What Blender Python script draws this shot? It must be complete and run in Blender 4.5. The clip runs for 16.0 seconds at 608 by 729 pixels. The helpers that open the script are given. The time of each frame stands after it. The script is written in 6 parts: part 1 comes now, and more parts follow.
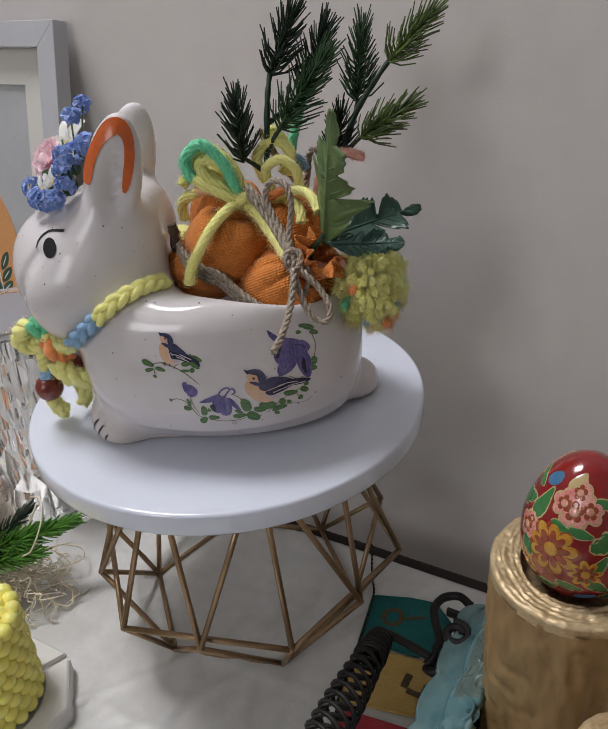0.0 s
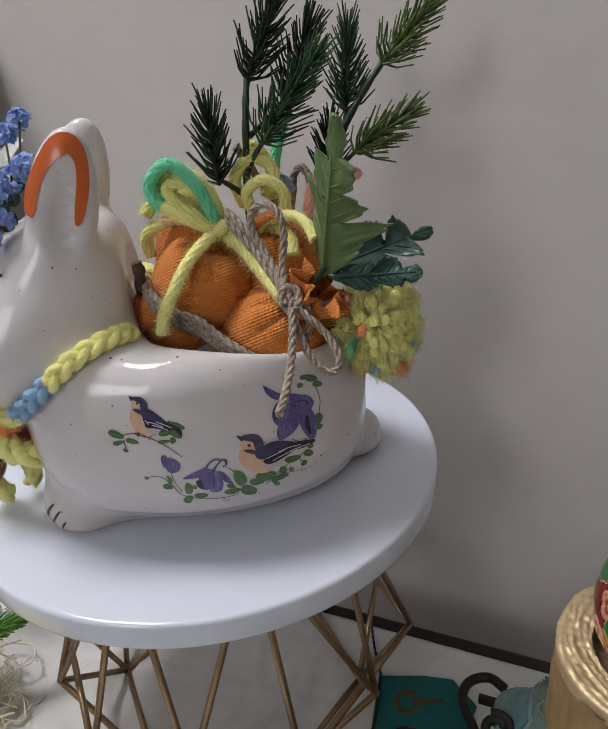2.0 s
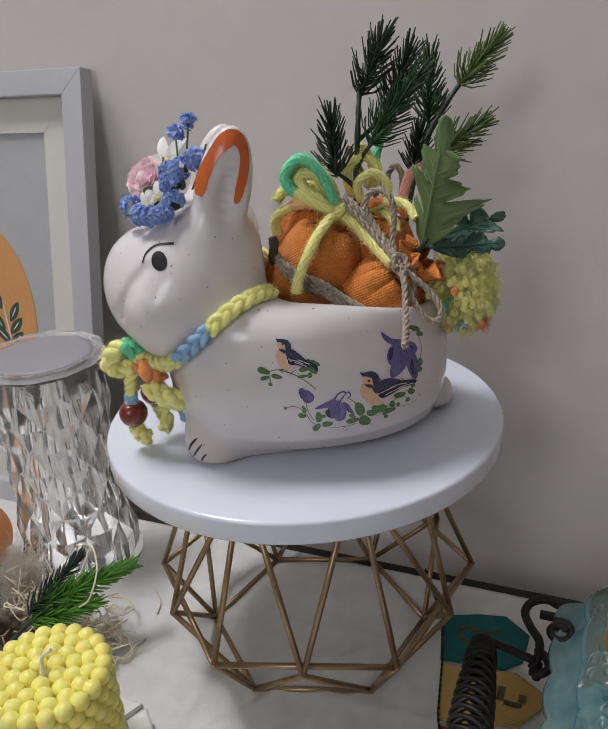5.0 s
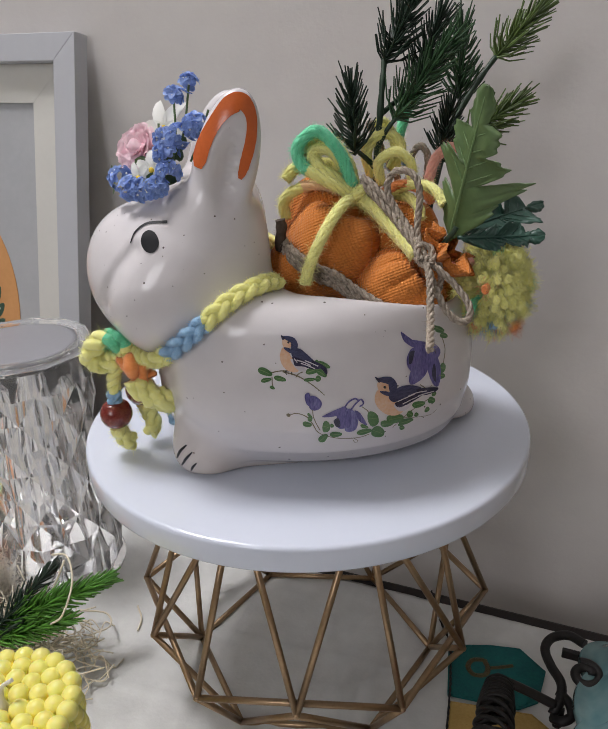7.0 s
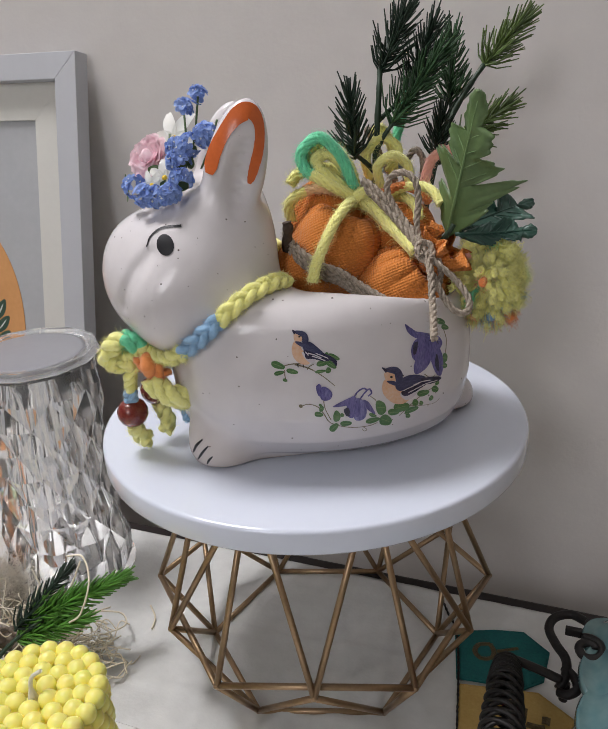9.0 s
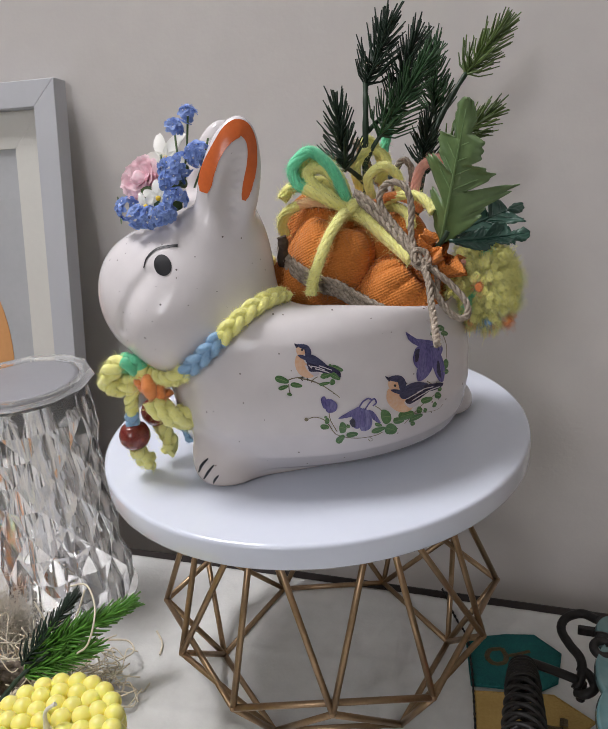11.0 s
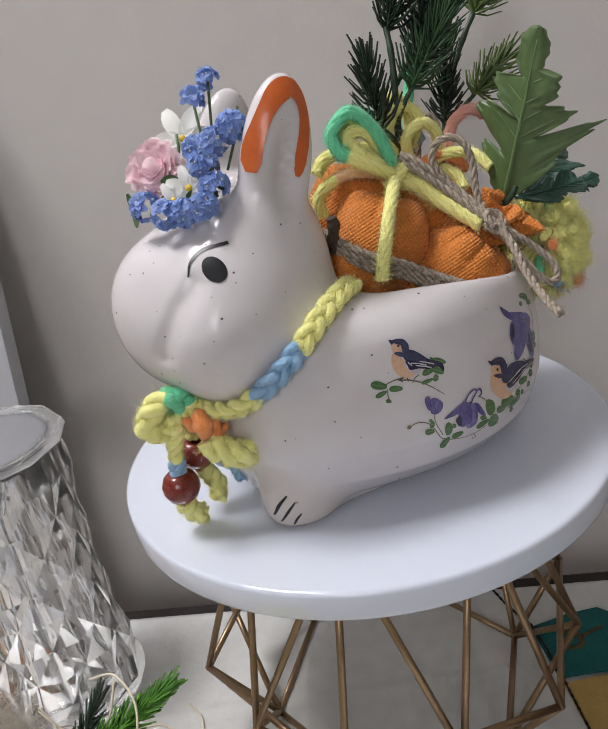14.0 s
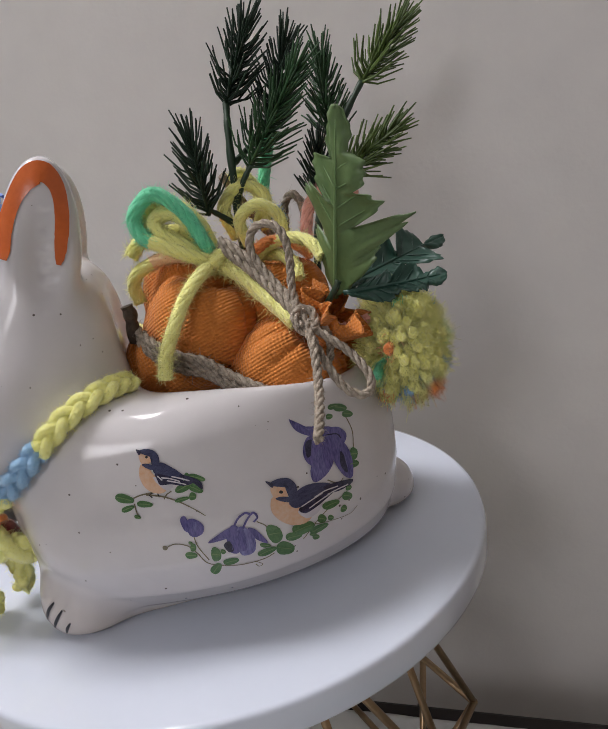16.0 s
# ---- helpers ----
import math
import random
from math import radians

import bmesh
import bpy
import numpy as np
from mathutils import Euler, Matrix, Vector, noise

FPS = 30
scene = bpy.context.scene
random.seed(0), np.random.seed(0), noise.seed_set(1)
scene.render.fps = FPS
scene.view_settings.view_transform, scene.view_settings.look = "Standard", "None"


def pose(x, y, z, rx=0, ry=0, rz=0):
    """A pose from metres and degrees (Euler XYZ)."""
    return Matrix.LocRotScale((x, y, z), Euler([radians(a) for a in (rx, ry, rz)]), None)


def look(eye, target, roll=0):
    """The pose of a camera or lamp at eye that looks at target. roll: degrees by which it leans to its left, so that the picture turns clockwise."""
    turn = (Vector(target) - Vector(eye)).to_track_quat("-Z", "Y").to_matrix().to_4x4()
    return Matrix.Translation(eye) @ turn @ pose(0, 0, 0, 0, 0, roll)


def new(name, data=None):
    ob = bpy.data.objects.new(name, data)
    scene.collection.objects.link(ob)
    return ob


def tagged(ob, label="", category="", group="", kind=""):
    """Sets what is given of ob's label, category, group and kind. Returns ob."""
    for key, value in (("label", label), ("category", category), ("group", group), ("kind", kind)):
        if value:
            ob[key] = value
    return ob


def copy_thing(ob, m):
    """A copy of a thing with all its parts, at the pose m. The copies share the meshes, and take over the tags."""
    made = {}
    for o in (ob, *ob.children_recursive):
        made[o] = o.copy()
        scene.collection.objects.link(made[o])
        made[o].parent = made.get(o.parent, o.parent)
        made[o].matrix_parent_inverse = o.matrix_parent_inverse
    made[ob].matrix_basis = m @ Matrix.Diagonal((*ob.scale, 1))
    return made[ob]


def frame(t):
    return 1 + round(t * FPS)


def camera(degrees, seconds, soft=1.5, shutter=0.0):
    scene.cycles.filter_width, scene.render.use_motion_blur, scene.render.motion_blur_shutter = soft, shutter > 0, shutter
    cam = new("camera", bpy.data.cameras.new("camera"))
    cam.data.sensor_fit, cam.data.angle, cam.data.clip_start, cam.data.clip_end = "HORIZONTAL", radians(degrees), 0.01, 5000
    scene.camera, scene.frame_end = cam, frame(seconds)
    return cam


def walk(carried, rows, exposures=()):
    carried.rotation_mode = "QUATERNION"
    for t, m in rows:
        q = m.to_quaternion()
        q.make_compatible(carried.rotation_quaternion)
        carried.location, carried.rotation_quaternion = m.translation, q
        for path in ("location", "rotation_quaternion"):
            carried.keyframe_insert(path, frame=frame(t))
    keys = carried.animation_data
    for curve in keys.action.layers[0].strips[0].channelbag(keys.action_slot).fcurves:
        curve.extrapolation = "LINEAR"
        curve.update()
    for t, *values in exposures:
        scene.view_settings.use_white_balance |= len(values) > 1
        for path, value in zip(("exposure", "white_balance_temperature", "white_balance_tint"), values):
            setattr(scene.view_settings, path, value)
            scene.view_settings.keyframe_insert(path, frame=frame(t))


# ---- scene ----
cam = camera(44.1, 16.0, soft=0.7)
METRES, EYE, TILT, LEAN, TURN = 0.656, 0.42, -29.0, 3.7, 29.6
ROWS = [
    (0.0, 0.0, 0.0, 0.0, 0.0, 0.0, -0.0),
    (0.5, -0.0018, 0.0494, 0.0021, -0.45, 0.5, 0.67),
    (1.0, -0.0293, 0.0458, 0.0002, -1.58, 1.37, 2.32),
    (1.5, -0.0236, 0.0522, 0.0172, -3.77, 2.23, 3.28),
    (2.0, -0.0432, 0.1054, 0.0191, -4.85, 2.33, 3.31),
    (2.5, -0.1161, 0.05, 0.0101, -5.01, 3.0, 2.66),
    (3.0, -0.1562, -0.0039, -0.0179, -5.79, 3.35, 2.6),
    (3.5, -0.1689, -0.0074, -0.0447, -6.07, 3.49, 2.93),
    (4.0, -0.167, -0.0103, -0.0429, -6.05, 4.83, 3.02),
    (4.5, -0.1686, -0.0089, -0.0517, -6.24, 5.75, 3.28),
    (5.0, -0.161, 0.0048, -0.0532, -6.6, 5.65, 3.63),
    (7.5, -0.1614, 0.0841, -0.042, -7.79, 5.44, 1.06),
    (8.0, -0.167, 0.0702, -0.043, -8.72, 6.05, 0.89),
    (8.5, -0.1759, 0.058, -0.0563, -7.87, 6.25, 2.31),
    (11.0, -0.197, 0.0582, -0.0604, -9.04, 7.61, 6.57),
    (11.5, -0.196, 0.0614, -0.0606, -9.43, 8.16, 7.03),
    (12.0, -0.2111, 0.072, -0.066, -10.18, 8.3, 7.61),
    (12.5, -0.2269, 0.096, -0.064, -11.96, 8.1, 8.96),
    (13.0, -0.2366, 0.1393, -0.0443, -14.57, 7.34, 12.08),
    (13.5, -0.2781, 0.1733, -0.0119, -17.42, 6.5, 15.42),
    (14.0, -0.3174, 0.184, -0.0123, -19.41, 5.24, 17.58),
    (14.5, -0.296, 0.1866, -0.0113, -16.95, 5.69, 17.55),
    (15.0, -0.2262, 0.1547, -0.0129, -13.23, 7.25, 15.88),
    (15.5, -0.1562, 0.1365, -0.0181, -10.13, 9.43, 13.68),
    (16.0, -0.0785, 0.1724, -0.0236, -6.83, 11.08, 11.04),
]
walk(cam, [(t, pose(0, 0, EYE, TILT, LEAN, TURN) @ pose(METRES * x, METRES * y, METRES * z, 90 + pitch, roll, yaw)) for t, x, y, z, yaw, pitch, roll in ROWS],
     exposures=[(0.0, 0.0), (5.0, 0.01), (7.5, 0.15), (11.0, 0.22), (13.0, 0.18), (14.5, 0.14), (16.0, 0.10)])

# ---- world and light ----
world = bpy.data.worlds.new("world")
scene.world = world
world.use_nodes = True
sky = world.node_tree.nodes.new("ShaderNodeTexSky")
sky.sky_type, sky.sun_disc, sky.sun_elevation, sky.sun_rotation = "NISHITA", False, radians(35), radians(250)
world.node_tree.links.new(sky.outputs[0], world.node_tree.nodes["Background"].inputs[0])
world.node_tree.nodes["Background"].inputs[1].default_value = 0.1

ROOM = (-0.92, 1.6, -2.2, 0.487, -0.75, 2.45)  # x0 x1 y0 y1 z0 z1
WIN = (0.08, 0.44, 1.26, 1.84)  # window in the wall at x0: y0 y1 z0 z1
WIN2 = (-0.90, -0.22, 1.00, 1.90)  # a second, narrower one in the wall at y0: x0 x1 z0 z1


def area_lamp(name, eye, target, sx, sy, watts, colour):
    lamp = bpy.data.lights.new(name, "AREA")
    lamp.shape, lamp.size, lamp.size_y, lamp.energy, lamp.color = "RECTANGLE", sx, sy, watts, colour
    ob = new(name, lamp)
    ob.matrix_world = look(eye, target)
    return tagged(ob, kind="structure")


DAY = (0.99, 0.972, 1.0)
area_lamp("window_light", (-0.91, 0.26, 1.55), (-0.25, 0.26, 0.20), 0.34, 0.52, 18.5, DAY)
area_lamp("window_light", (-0.56, -2.19, 1.45), (-0.30, 0.30, 0.30), 0.64, 0.88, 11.4, DAY)
scene.view_settings.exposure = 0.0


# ---- mesh helpers ----
def catmull(pts, n=12):
    P = [Vector(p) for p in pts]
    P = [2 * P[0] - P[1]] + P + [2 * P[-1] - P[-2]]
    out = []
    for i in range(1, len(P) - 2):
        a, b, c, d = P[i - 1], P[i], P[i + 1], P[i + 2]
        for k in range(n):
            t = k / n
            out.append(0.5 * (2 * b + (c - a) * t + (2 * a - 5 * b + 4 * c - d) * t * t + (3 * b - a - 3 * c + d) * t ** 3))
    out.append(P[-2])
    return out


def frames(pts):
    """Unit tangent and two side vectors carried along a line."""
    n = len(pts)
    tang = [(pts[min(i + 1, n - 1)] - pts[max(i - 1, 0)]).normalized() for i in range(n)]
    side = tang[0].orthogonal().normalized()
    out = []
    for t in tang:
        side = (side - t * side.dot(t)).normalized()
        out.append((t, side, t.cross(side)))
    return out


def tube(bm, pts, radius, sides=8, mat=0, cap=True):
    """A round tube along pts; radius and mat may be functions of 0..1."""
    pts = [Vector(p) for p in pts]
    n, rings = len(pts), []
    for i, (p, (t, a, b)) in enumerate(zip(pts, frames(pts))):
        r = radius(i / (n - 1)) if callable(radius) else radius
        rings.append([bm.verts.new(p + r * (math.cos(k * math.tau / sides) * a + math.sin(k * math.tau / sides) * b)) for k in range(sides)])
    for i in range(n - 1):
        m = mat(i / (n - 1)) if callable(mat) else mat
        for k in range(sides):
            f = bm.faces.new((rings[i][k], rings[i][(k + 1) % sides], rings[i + 1][(k + 1) % sides], rings[i + 1][k]))
            f.smooth, f.material_index = True, m
    if cap:
        for ring, m, flip in ((rings[0], 0, True), (rings[-1], 1, False)):
            f = bm.faces.new(ring[::-1] if flip else ring)
            f.material_index = mat(m) if callable(mat) else mat
    return rings


def rope(bm, pts, radius, strands=3, pitch=None, sides=6, mat=0, steps=14, lump=0.0):
    """Twisted strands along a smooth line through pts; lump swells and pinches them like crimped wool."""
    line = catmull(pts, steps)
    fr = frames(line)
    pitch = pitch or radius * 7
    s, acc = [0.0], 0.0
    for p, q in zip(line, line[1:]):
        acc += (q - p).length
        s.append(acc)
    core = radius * (0.47 if strands > 4 else 0.36 if strands > 3 else 0.5 if strands > 2 else 0.48)
    for k in range(strands):
        ph = k * math.tau / strands
        path = [p + core * (math.cos(ph + d * math.tau / pitch) * a + math.sin(ph + d * math.tau / pitch) * b) for p, (t, a, b), d in zip(line, fr, s)]
        thick = radius * (0.52 if strands > 4 else 0.66 if strands > 3 else 0.56 if strands > 2 else 0.55)
        tube(bm, path, (lambda u: thick * (1 + lump * noise.noise(Vector((u * acc * 420, k * 7.3, radius * 900))))) if lump else thick, sides, mat)
    return line


def fuzz(bm, line, radius, count, length, seed, mat=0, width=0.00016):
    """Loose fibres that stand off a yarn."""
    rnd = random.Random(seed)
    fr = frames(line)
    for _ in range(count):
        i = rnd.randrange(len(line))
        t, a, b = fr[i]
        w = rnd.uniform(0, math.tau)
        out = math.cos(w) * a + math.sin(w) * b
        d = (out * 0.7 + t * rnd.uniform(-1.3, 1.3) + Vector((rnd.gauss(0, .3), rnd.gauss(0, .3), rnd.gauss(0, .3)))).normalized()
        p = line[i] + out * radius * 0.8
        L = length * rnd.uniform(0.4, 1.2)
        bend = Vector((rnd.gauss(0, .4), rnd.gauss(0, .4), rnd.gauss(0, .4))) * L
        m = mat(i / len(line)) if callable(mat) else mat
        tube(bm, [p, p + d * L * 0.5 + bend * 0.25, p + d * L + bend], lambda u: width * (1 - 0.7 * u), 3, m, False)


def surf(bm, fn, nu, nv, close_u=False, close_v=False, mat=0, smooth=True):
    """A grid of faces over fn(u, v), u and v from 0 to 1."""
    U = nu if close_u else nu + 1
    V = nv if close_v else nv + 1
    g = [[bm.verts.new(fn(i / nu, j / nv)) for j in range(V)] for i in range(U)]
    for i in range(nu):
        for j in range(nv):
            q = (g[i][j], g[(i + 1) % U][j], g[(i + 1) % U][(j + 1) % V], g[i][(j + 1) % V])
            if len(set(q)) == 4:
                f = bm.faces.new(q)
                f.smooth, f.material_index = smooth, mat(i / nu, j / nv) if callable(mat) else mat
    return g


def lathe(bm, prof, n=64, mat=0, centre=(0, 0, 0), smooth=True):
    """A turned body from (radius, height) pairs, bottom to top."""
    c = Vector(centre)
    rings = []
    for r, z in prof:
        rings.append([bm.verts.new(c + Vector((0, 0, z)))] if r < 1e-7 else
                     [bm.verts.new(c + Vector((r * math.cos(k * math.tau / n), r * math.sin(k * math.tau / n), z))) for k in range(n)])
    for A, B in zip(rings, rings[1:]):
        for k in range(n):
            j = (k + 1) % n
            if len(A) == 1 and len(B) == 1:
                continue
            q = (A[0], B[j], B[k]) if len(A) == 1 else (A[k], A[j], B[0]) if len(B) == 1 else (A[k], A[j], B[j], B[k])
            f = bm.faces.new(q)
            f.smooth, f.material_index = smooth, mat
    return rings


def box(bm, x0, x1, y0, y1, z0, z1, bevel=0.0, mat=0, m=None):
    v = [bm.verts.new((x, y, z)) for x in (x0, x1) for y in (y0, y1) for z in (z0, z1)]
    fs = [bm.faces.new([v[i] for i in q]) for q in ((0, 1, 3, 2), (4, 6, 7, 5), (0, 4, 5, 1), (2, 3, 7, 6), (0, 2, 6, 4), (1, 5, 7, 3))]
    for f in fs:
        f.material_index = mat
    if bevel:
        r = bmesh.ops.bevel(bm, geom=list({e for f in fs for e in f.edges}), offset=bevel, segments=2, affect="EDGES", profile=0.5, material=-1)
        v = list({w for f in r["faces"] for w in f.verts} | {w for w in v if w.is_valid})
    if m is not None:
        bmesh.ops.transform(bm, matrix=m, verts=[w for w in v if w.is_valid])
    return v


def prism(bm, outline, z0, z1, bevel=0.0, mat=0):
    """A slab with a flat outline of (x, y) pairs, against the clock."""
    a = [bm.verts.new((x, y, z0)) for x, y in outline]
    b = [bm.verts.new((x, y, z1)) for x, y in outline]
    fs = [bm.faces.new(a[::-1]), bm.faces.new(b)]
    n = len(outline)
    for i in range(n):
        fs.append(bm.faces.new((a[i], a[(i + 1) % n], b[(i + 1) % n], b[i])))
    for f in fs:
        f.material_index = mat
    if bevel:
        bmesh.ops.bevel(bm, geom=list({e for f in fs for e in f.edges}), offset=bevel, segments=2, affect="EDGES", profile=0.5, material=-1)


def mesh_of(name, bm, mats, normals=True):
    if normals:
        bmesh.ops.recalc_face_normals(bm, faces=bm.faces)
    me = bpy.data.meshes.new(name)
    bm.to_mesh(me)
    bm.free()
    for m in mats if isinstance(mats, (list, tuple)) else (mats,):
        me.materials.append(m)
    return me


def thing(name, bm=None, mats=(), m=None, label="", category="", group="", kind=""):
    ob = new(name, mesh_of(name, bm, mats) if bm else None)
    if m is not None:
        ob.matrix_world = m
    return tagged(ob, label, category, group, kind)


def part(name, bm, material, parent, label="", m=None):
    me = bm if isinstance(bm, bpy.types.Mesh) else mesh_of(name, bm, material)
    ob = new(name, me)
    ob.parent = parent
    if m is not None:
        ob.matrix_basis = m
    return tagged(ob, label)


def smin(a, b, k):
    h = np.maximum(k - np.abs(a - b), 0) / k
    return np.minimum(a, b) - h * h * k * 0.25


def smax(a, b, k):
    return -smin(-a, -b, k)


def ellipsoid(X, Y, Z, c, r, tilt=0.0):
    """Rough distance to an ellipsoid, turned about Y by tilt degrees."""
    x, y, z = X - c[0], Y - c[1], Z - c[2]
    ct, st = math.cos(radians(tilt)), math.sin(radians(tilt))
    x, z = ct * x - st * z, st * x + ct * z
    k0 = np.sqrt((x / r[0]) ** 2 + (y / r[1]) ** 2 + (z / r[2]) ** 2)
    k1 = np.sqrt((x / r[0] ** 2) ** 2 + (y / r[1] ** 2) ** 2 + (z / r[2] ** 2) ** 2)
    return k0 * (k0 - 1) / np.maximum(k1, 1e-6)


def surface_net(fn, lo, hi, h):
    """Vertices and quads of the surface fn = 0."""
    ax = [np.arange(l, u + h, h) for l, u in zip(lo, hi)]
    F = fn(*np.meshgrid(*ax, indexing="ij"))
    n = F.shape
    S = F < 0
    corners = [(i, j, k) for i in (0, 1) for j in (0, 1) for k in (0, 1)]
    cut = lambda A, o: A[o[0]:n[0] - 1 + o[0], o[1]:n[1] - 1 + o[1], o[2]:n[2] - 1 + o[2]]
    cnt = sum(cut(S, o).astype(int) for o in corners)
    act = (cnt > 0) & (cnt < 8)
    idx = -np.ones(act.shape, int)
    idx[act] = np.arange(act.sum())
    acc, num = np.zeros((act.sum(), 3)), np.zeros(act.sum())
    for a in corners:
        for d in range(3):
            if a[d]:
                continue
            b = tuple(1 if q == d else a[q] for q in range(3))
            fa, fb = cut(F, a)[act], cut(F, b)[act]
            x = (fa < 0) != (fb < 0)
            t = np.where(x, fa / np.where(x, fa - fb, 1), 0)
            p = np.array(a, float)[None] + np.zeros((len(fa), 3))
            p[:, d] += t
            acc += p * x[:, None]
            num += x
    V = (np.argwhere(act) + acc / num[:, None]) * h + np.array([a[0] for a in ax])
    Q = []
    for d in range(3):
        e1, e2 = [(1, 2), (2, 0), (0, 1)][d]
        lo_ = [slice(1, n[q] - 1) for q in range(3)]
        lo_[d] = slice(0, n[d] - 1)
        up = list(lo_)
        up[d] = slice(1, n[d])
        s0, s1 = S[tuple(lo_)], S[tuple(up)]
        for flip in (False, True):
            w = np.argwhere((s0 & ~s1) if not flip else (~s0 & s1))
            w = w + np.array([0 if q == d else 1 for q in range(3)])
            o1, o2 = np.zeros(3, int), np.zeros(3, int)
            o1[e1], o2[e2] = 1, 1
            c = [w, w - o1, w - o1 - o2, w - o2]
            q = np.stack([idx[tuple(x.T)] for x in c], 1)
            Q.append(q if not flip else q[:, ::-1])
    e = h * 0.3
    for _ in range(3):  # settle the vertices on the surface
        f = fn(*V.T)
        g = np.stack([(fn(*(V + e * np.eye(3)[d]).T) - fn(*(V - e * np.eye(3)[d]).T)) / (2 * e) for d in range(3)], 1)
        V = V - np.clip(f / np.maximum((g * g).sum(1), 0.05), -h, h)[:, None] * g
    return V, np.concatenate(Q)


# ---- materials ----
def material(name, colour, rough=0.5, metal=0.0, grain=None, grain_scale=60.0, grain_mix=0.3, bump=0.0, bump_scale=200.0, spread=0.0, coat=0.0, detail=4.0, sheen=0.0, stretch=(1, 1, 1)):
    """A Principled material: colour broken up by noise at two scales, a fine relief, and a spread of shade from piece to piece."""
    m = bpy.data.materials.new(name)
    m.use_nodes = True
    nt = m.node_tree
    N, L = nt.nodes, nt.links
    b = N["Principled BSDF"]
    b.inputs["Roughness"].default_value = rough
    b.inputs["Metallic"].default_value = metal
    b.inputs["Coat Weight"].default_value = coat
    b.inputs["Coat Roughness"].default_value = 0.08
    b.inputs["Sheen Weight"].default_value = sheen
    co = N.new("ShaderNodeTexCoord")
    mp = N.new("ShaderNodeMapping")
    mp.inputs["Scale"].default_value = stretch
    L.new(co.outputs["Object"], mp.inputs[0])
    grain = grain or tuple(c * 0.75 for c in colour)
    n1, n2 = N.new("ShaderNodeTexNoise"), N.new("ShaderNodeTexNoise")
    for n, s in ((n1, grain_scale), (n2, grain_scale * 5.3)):
        n.inputs["Scale"].default_value, n.inputs["Detail"].default_value = s, detail
        L.new(mp.outputs[0], n.inputs["Vector"])
    mul = N.new("ShaderNodeMath")
    mul.operation = "MULTIPLY_ADD"
    mul.inputs[1].default_value = 0.5
    L.new(n2.outputs[0], mul.inputs[0])
    half = N.new("ShaderNodeMath")
    half.operation = "MULTIPLY"
    half.inputs[1].default_value = 0.5
    L.new(n1.outputs[0], half.inputs[0])
    L.new(half.outputs[0], mul.inputs[2])
    rm = N.new("ShaderNodeMapRange")
    rm.inputs[1].default_value, rm.inputs[2].default_value = 0.35, 0.65
    rm.inputs[4].default_value = grain_mix
    L.new(mul.outputs[0], rm.inputs[0])
    mix = N.new("ShaderNodeMix")
    mix.data_type = "RGBA"
    mix.inputs["A"].default_value, mix.inputs["B"].default_value = (*colour, 1), (*grain, 1)
    L.new(rm.outputs[0], mix.inputs["Factor"])
    out = mix.outputs["Result"]
    if spread:
        info = N.new("ShaderNodeNewGeometry")
        hsv = N.new("ShaderNodeHueSaturation")
        r2 = N.new("ShaderNodeMapRange")
        r2.inputs[3].default_value, r2.inputs[4].default_value = 1 - spread, 1 + spread
        L.new(info.outputs["Random Per Island"], r2.inputs[0])
        L.new(r2.outputs[0], hsv.inputs["Value"])
        L.new(out, hsv.inputs["Color"])
        out = hsv.outputs[0]
    L.new(out, b.inputs["Base Color"])
    if bump:
        nb, bp = N.new("ShaderNodeTexNoise"), N.new("ShaderNodeBump")
        nb.inputs["Scale"].default_value, nb.inputs["Detail"].default_value = bump_scale, 3.0
        L.new(mp.outputs[0], nb.inputs["Vector"])
        bp.inputs["Strength"].default_value, bp.inputs["Distance"].default_value = min(bump, 1.0), 0.0006
        L.new(nb.outputs[0], bp.inputs["Height"])
        L.new(bp.outputs[0], b.inputs["Normal"])
    return m


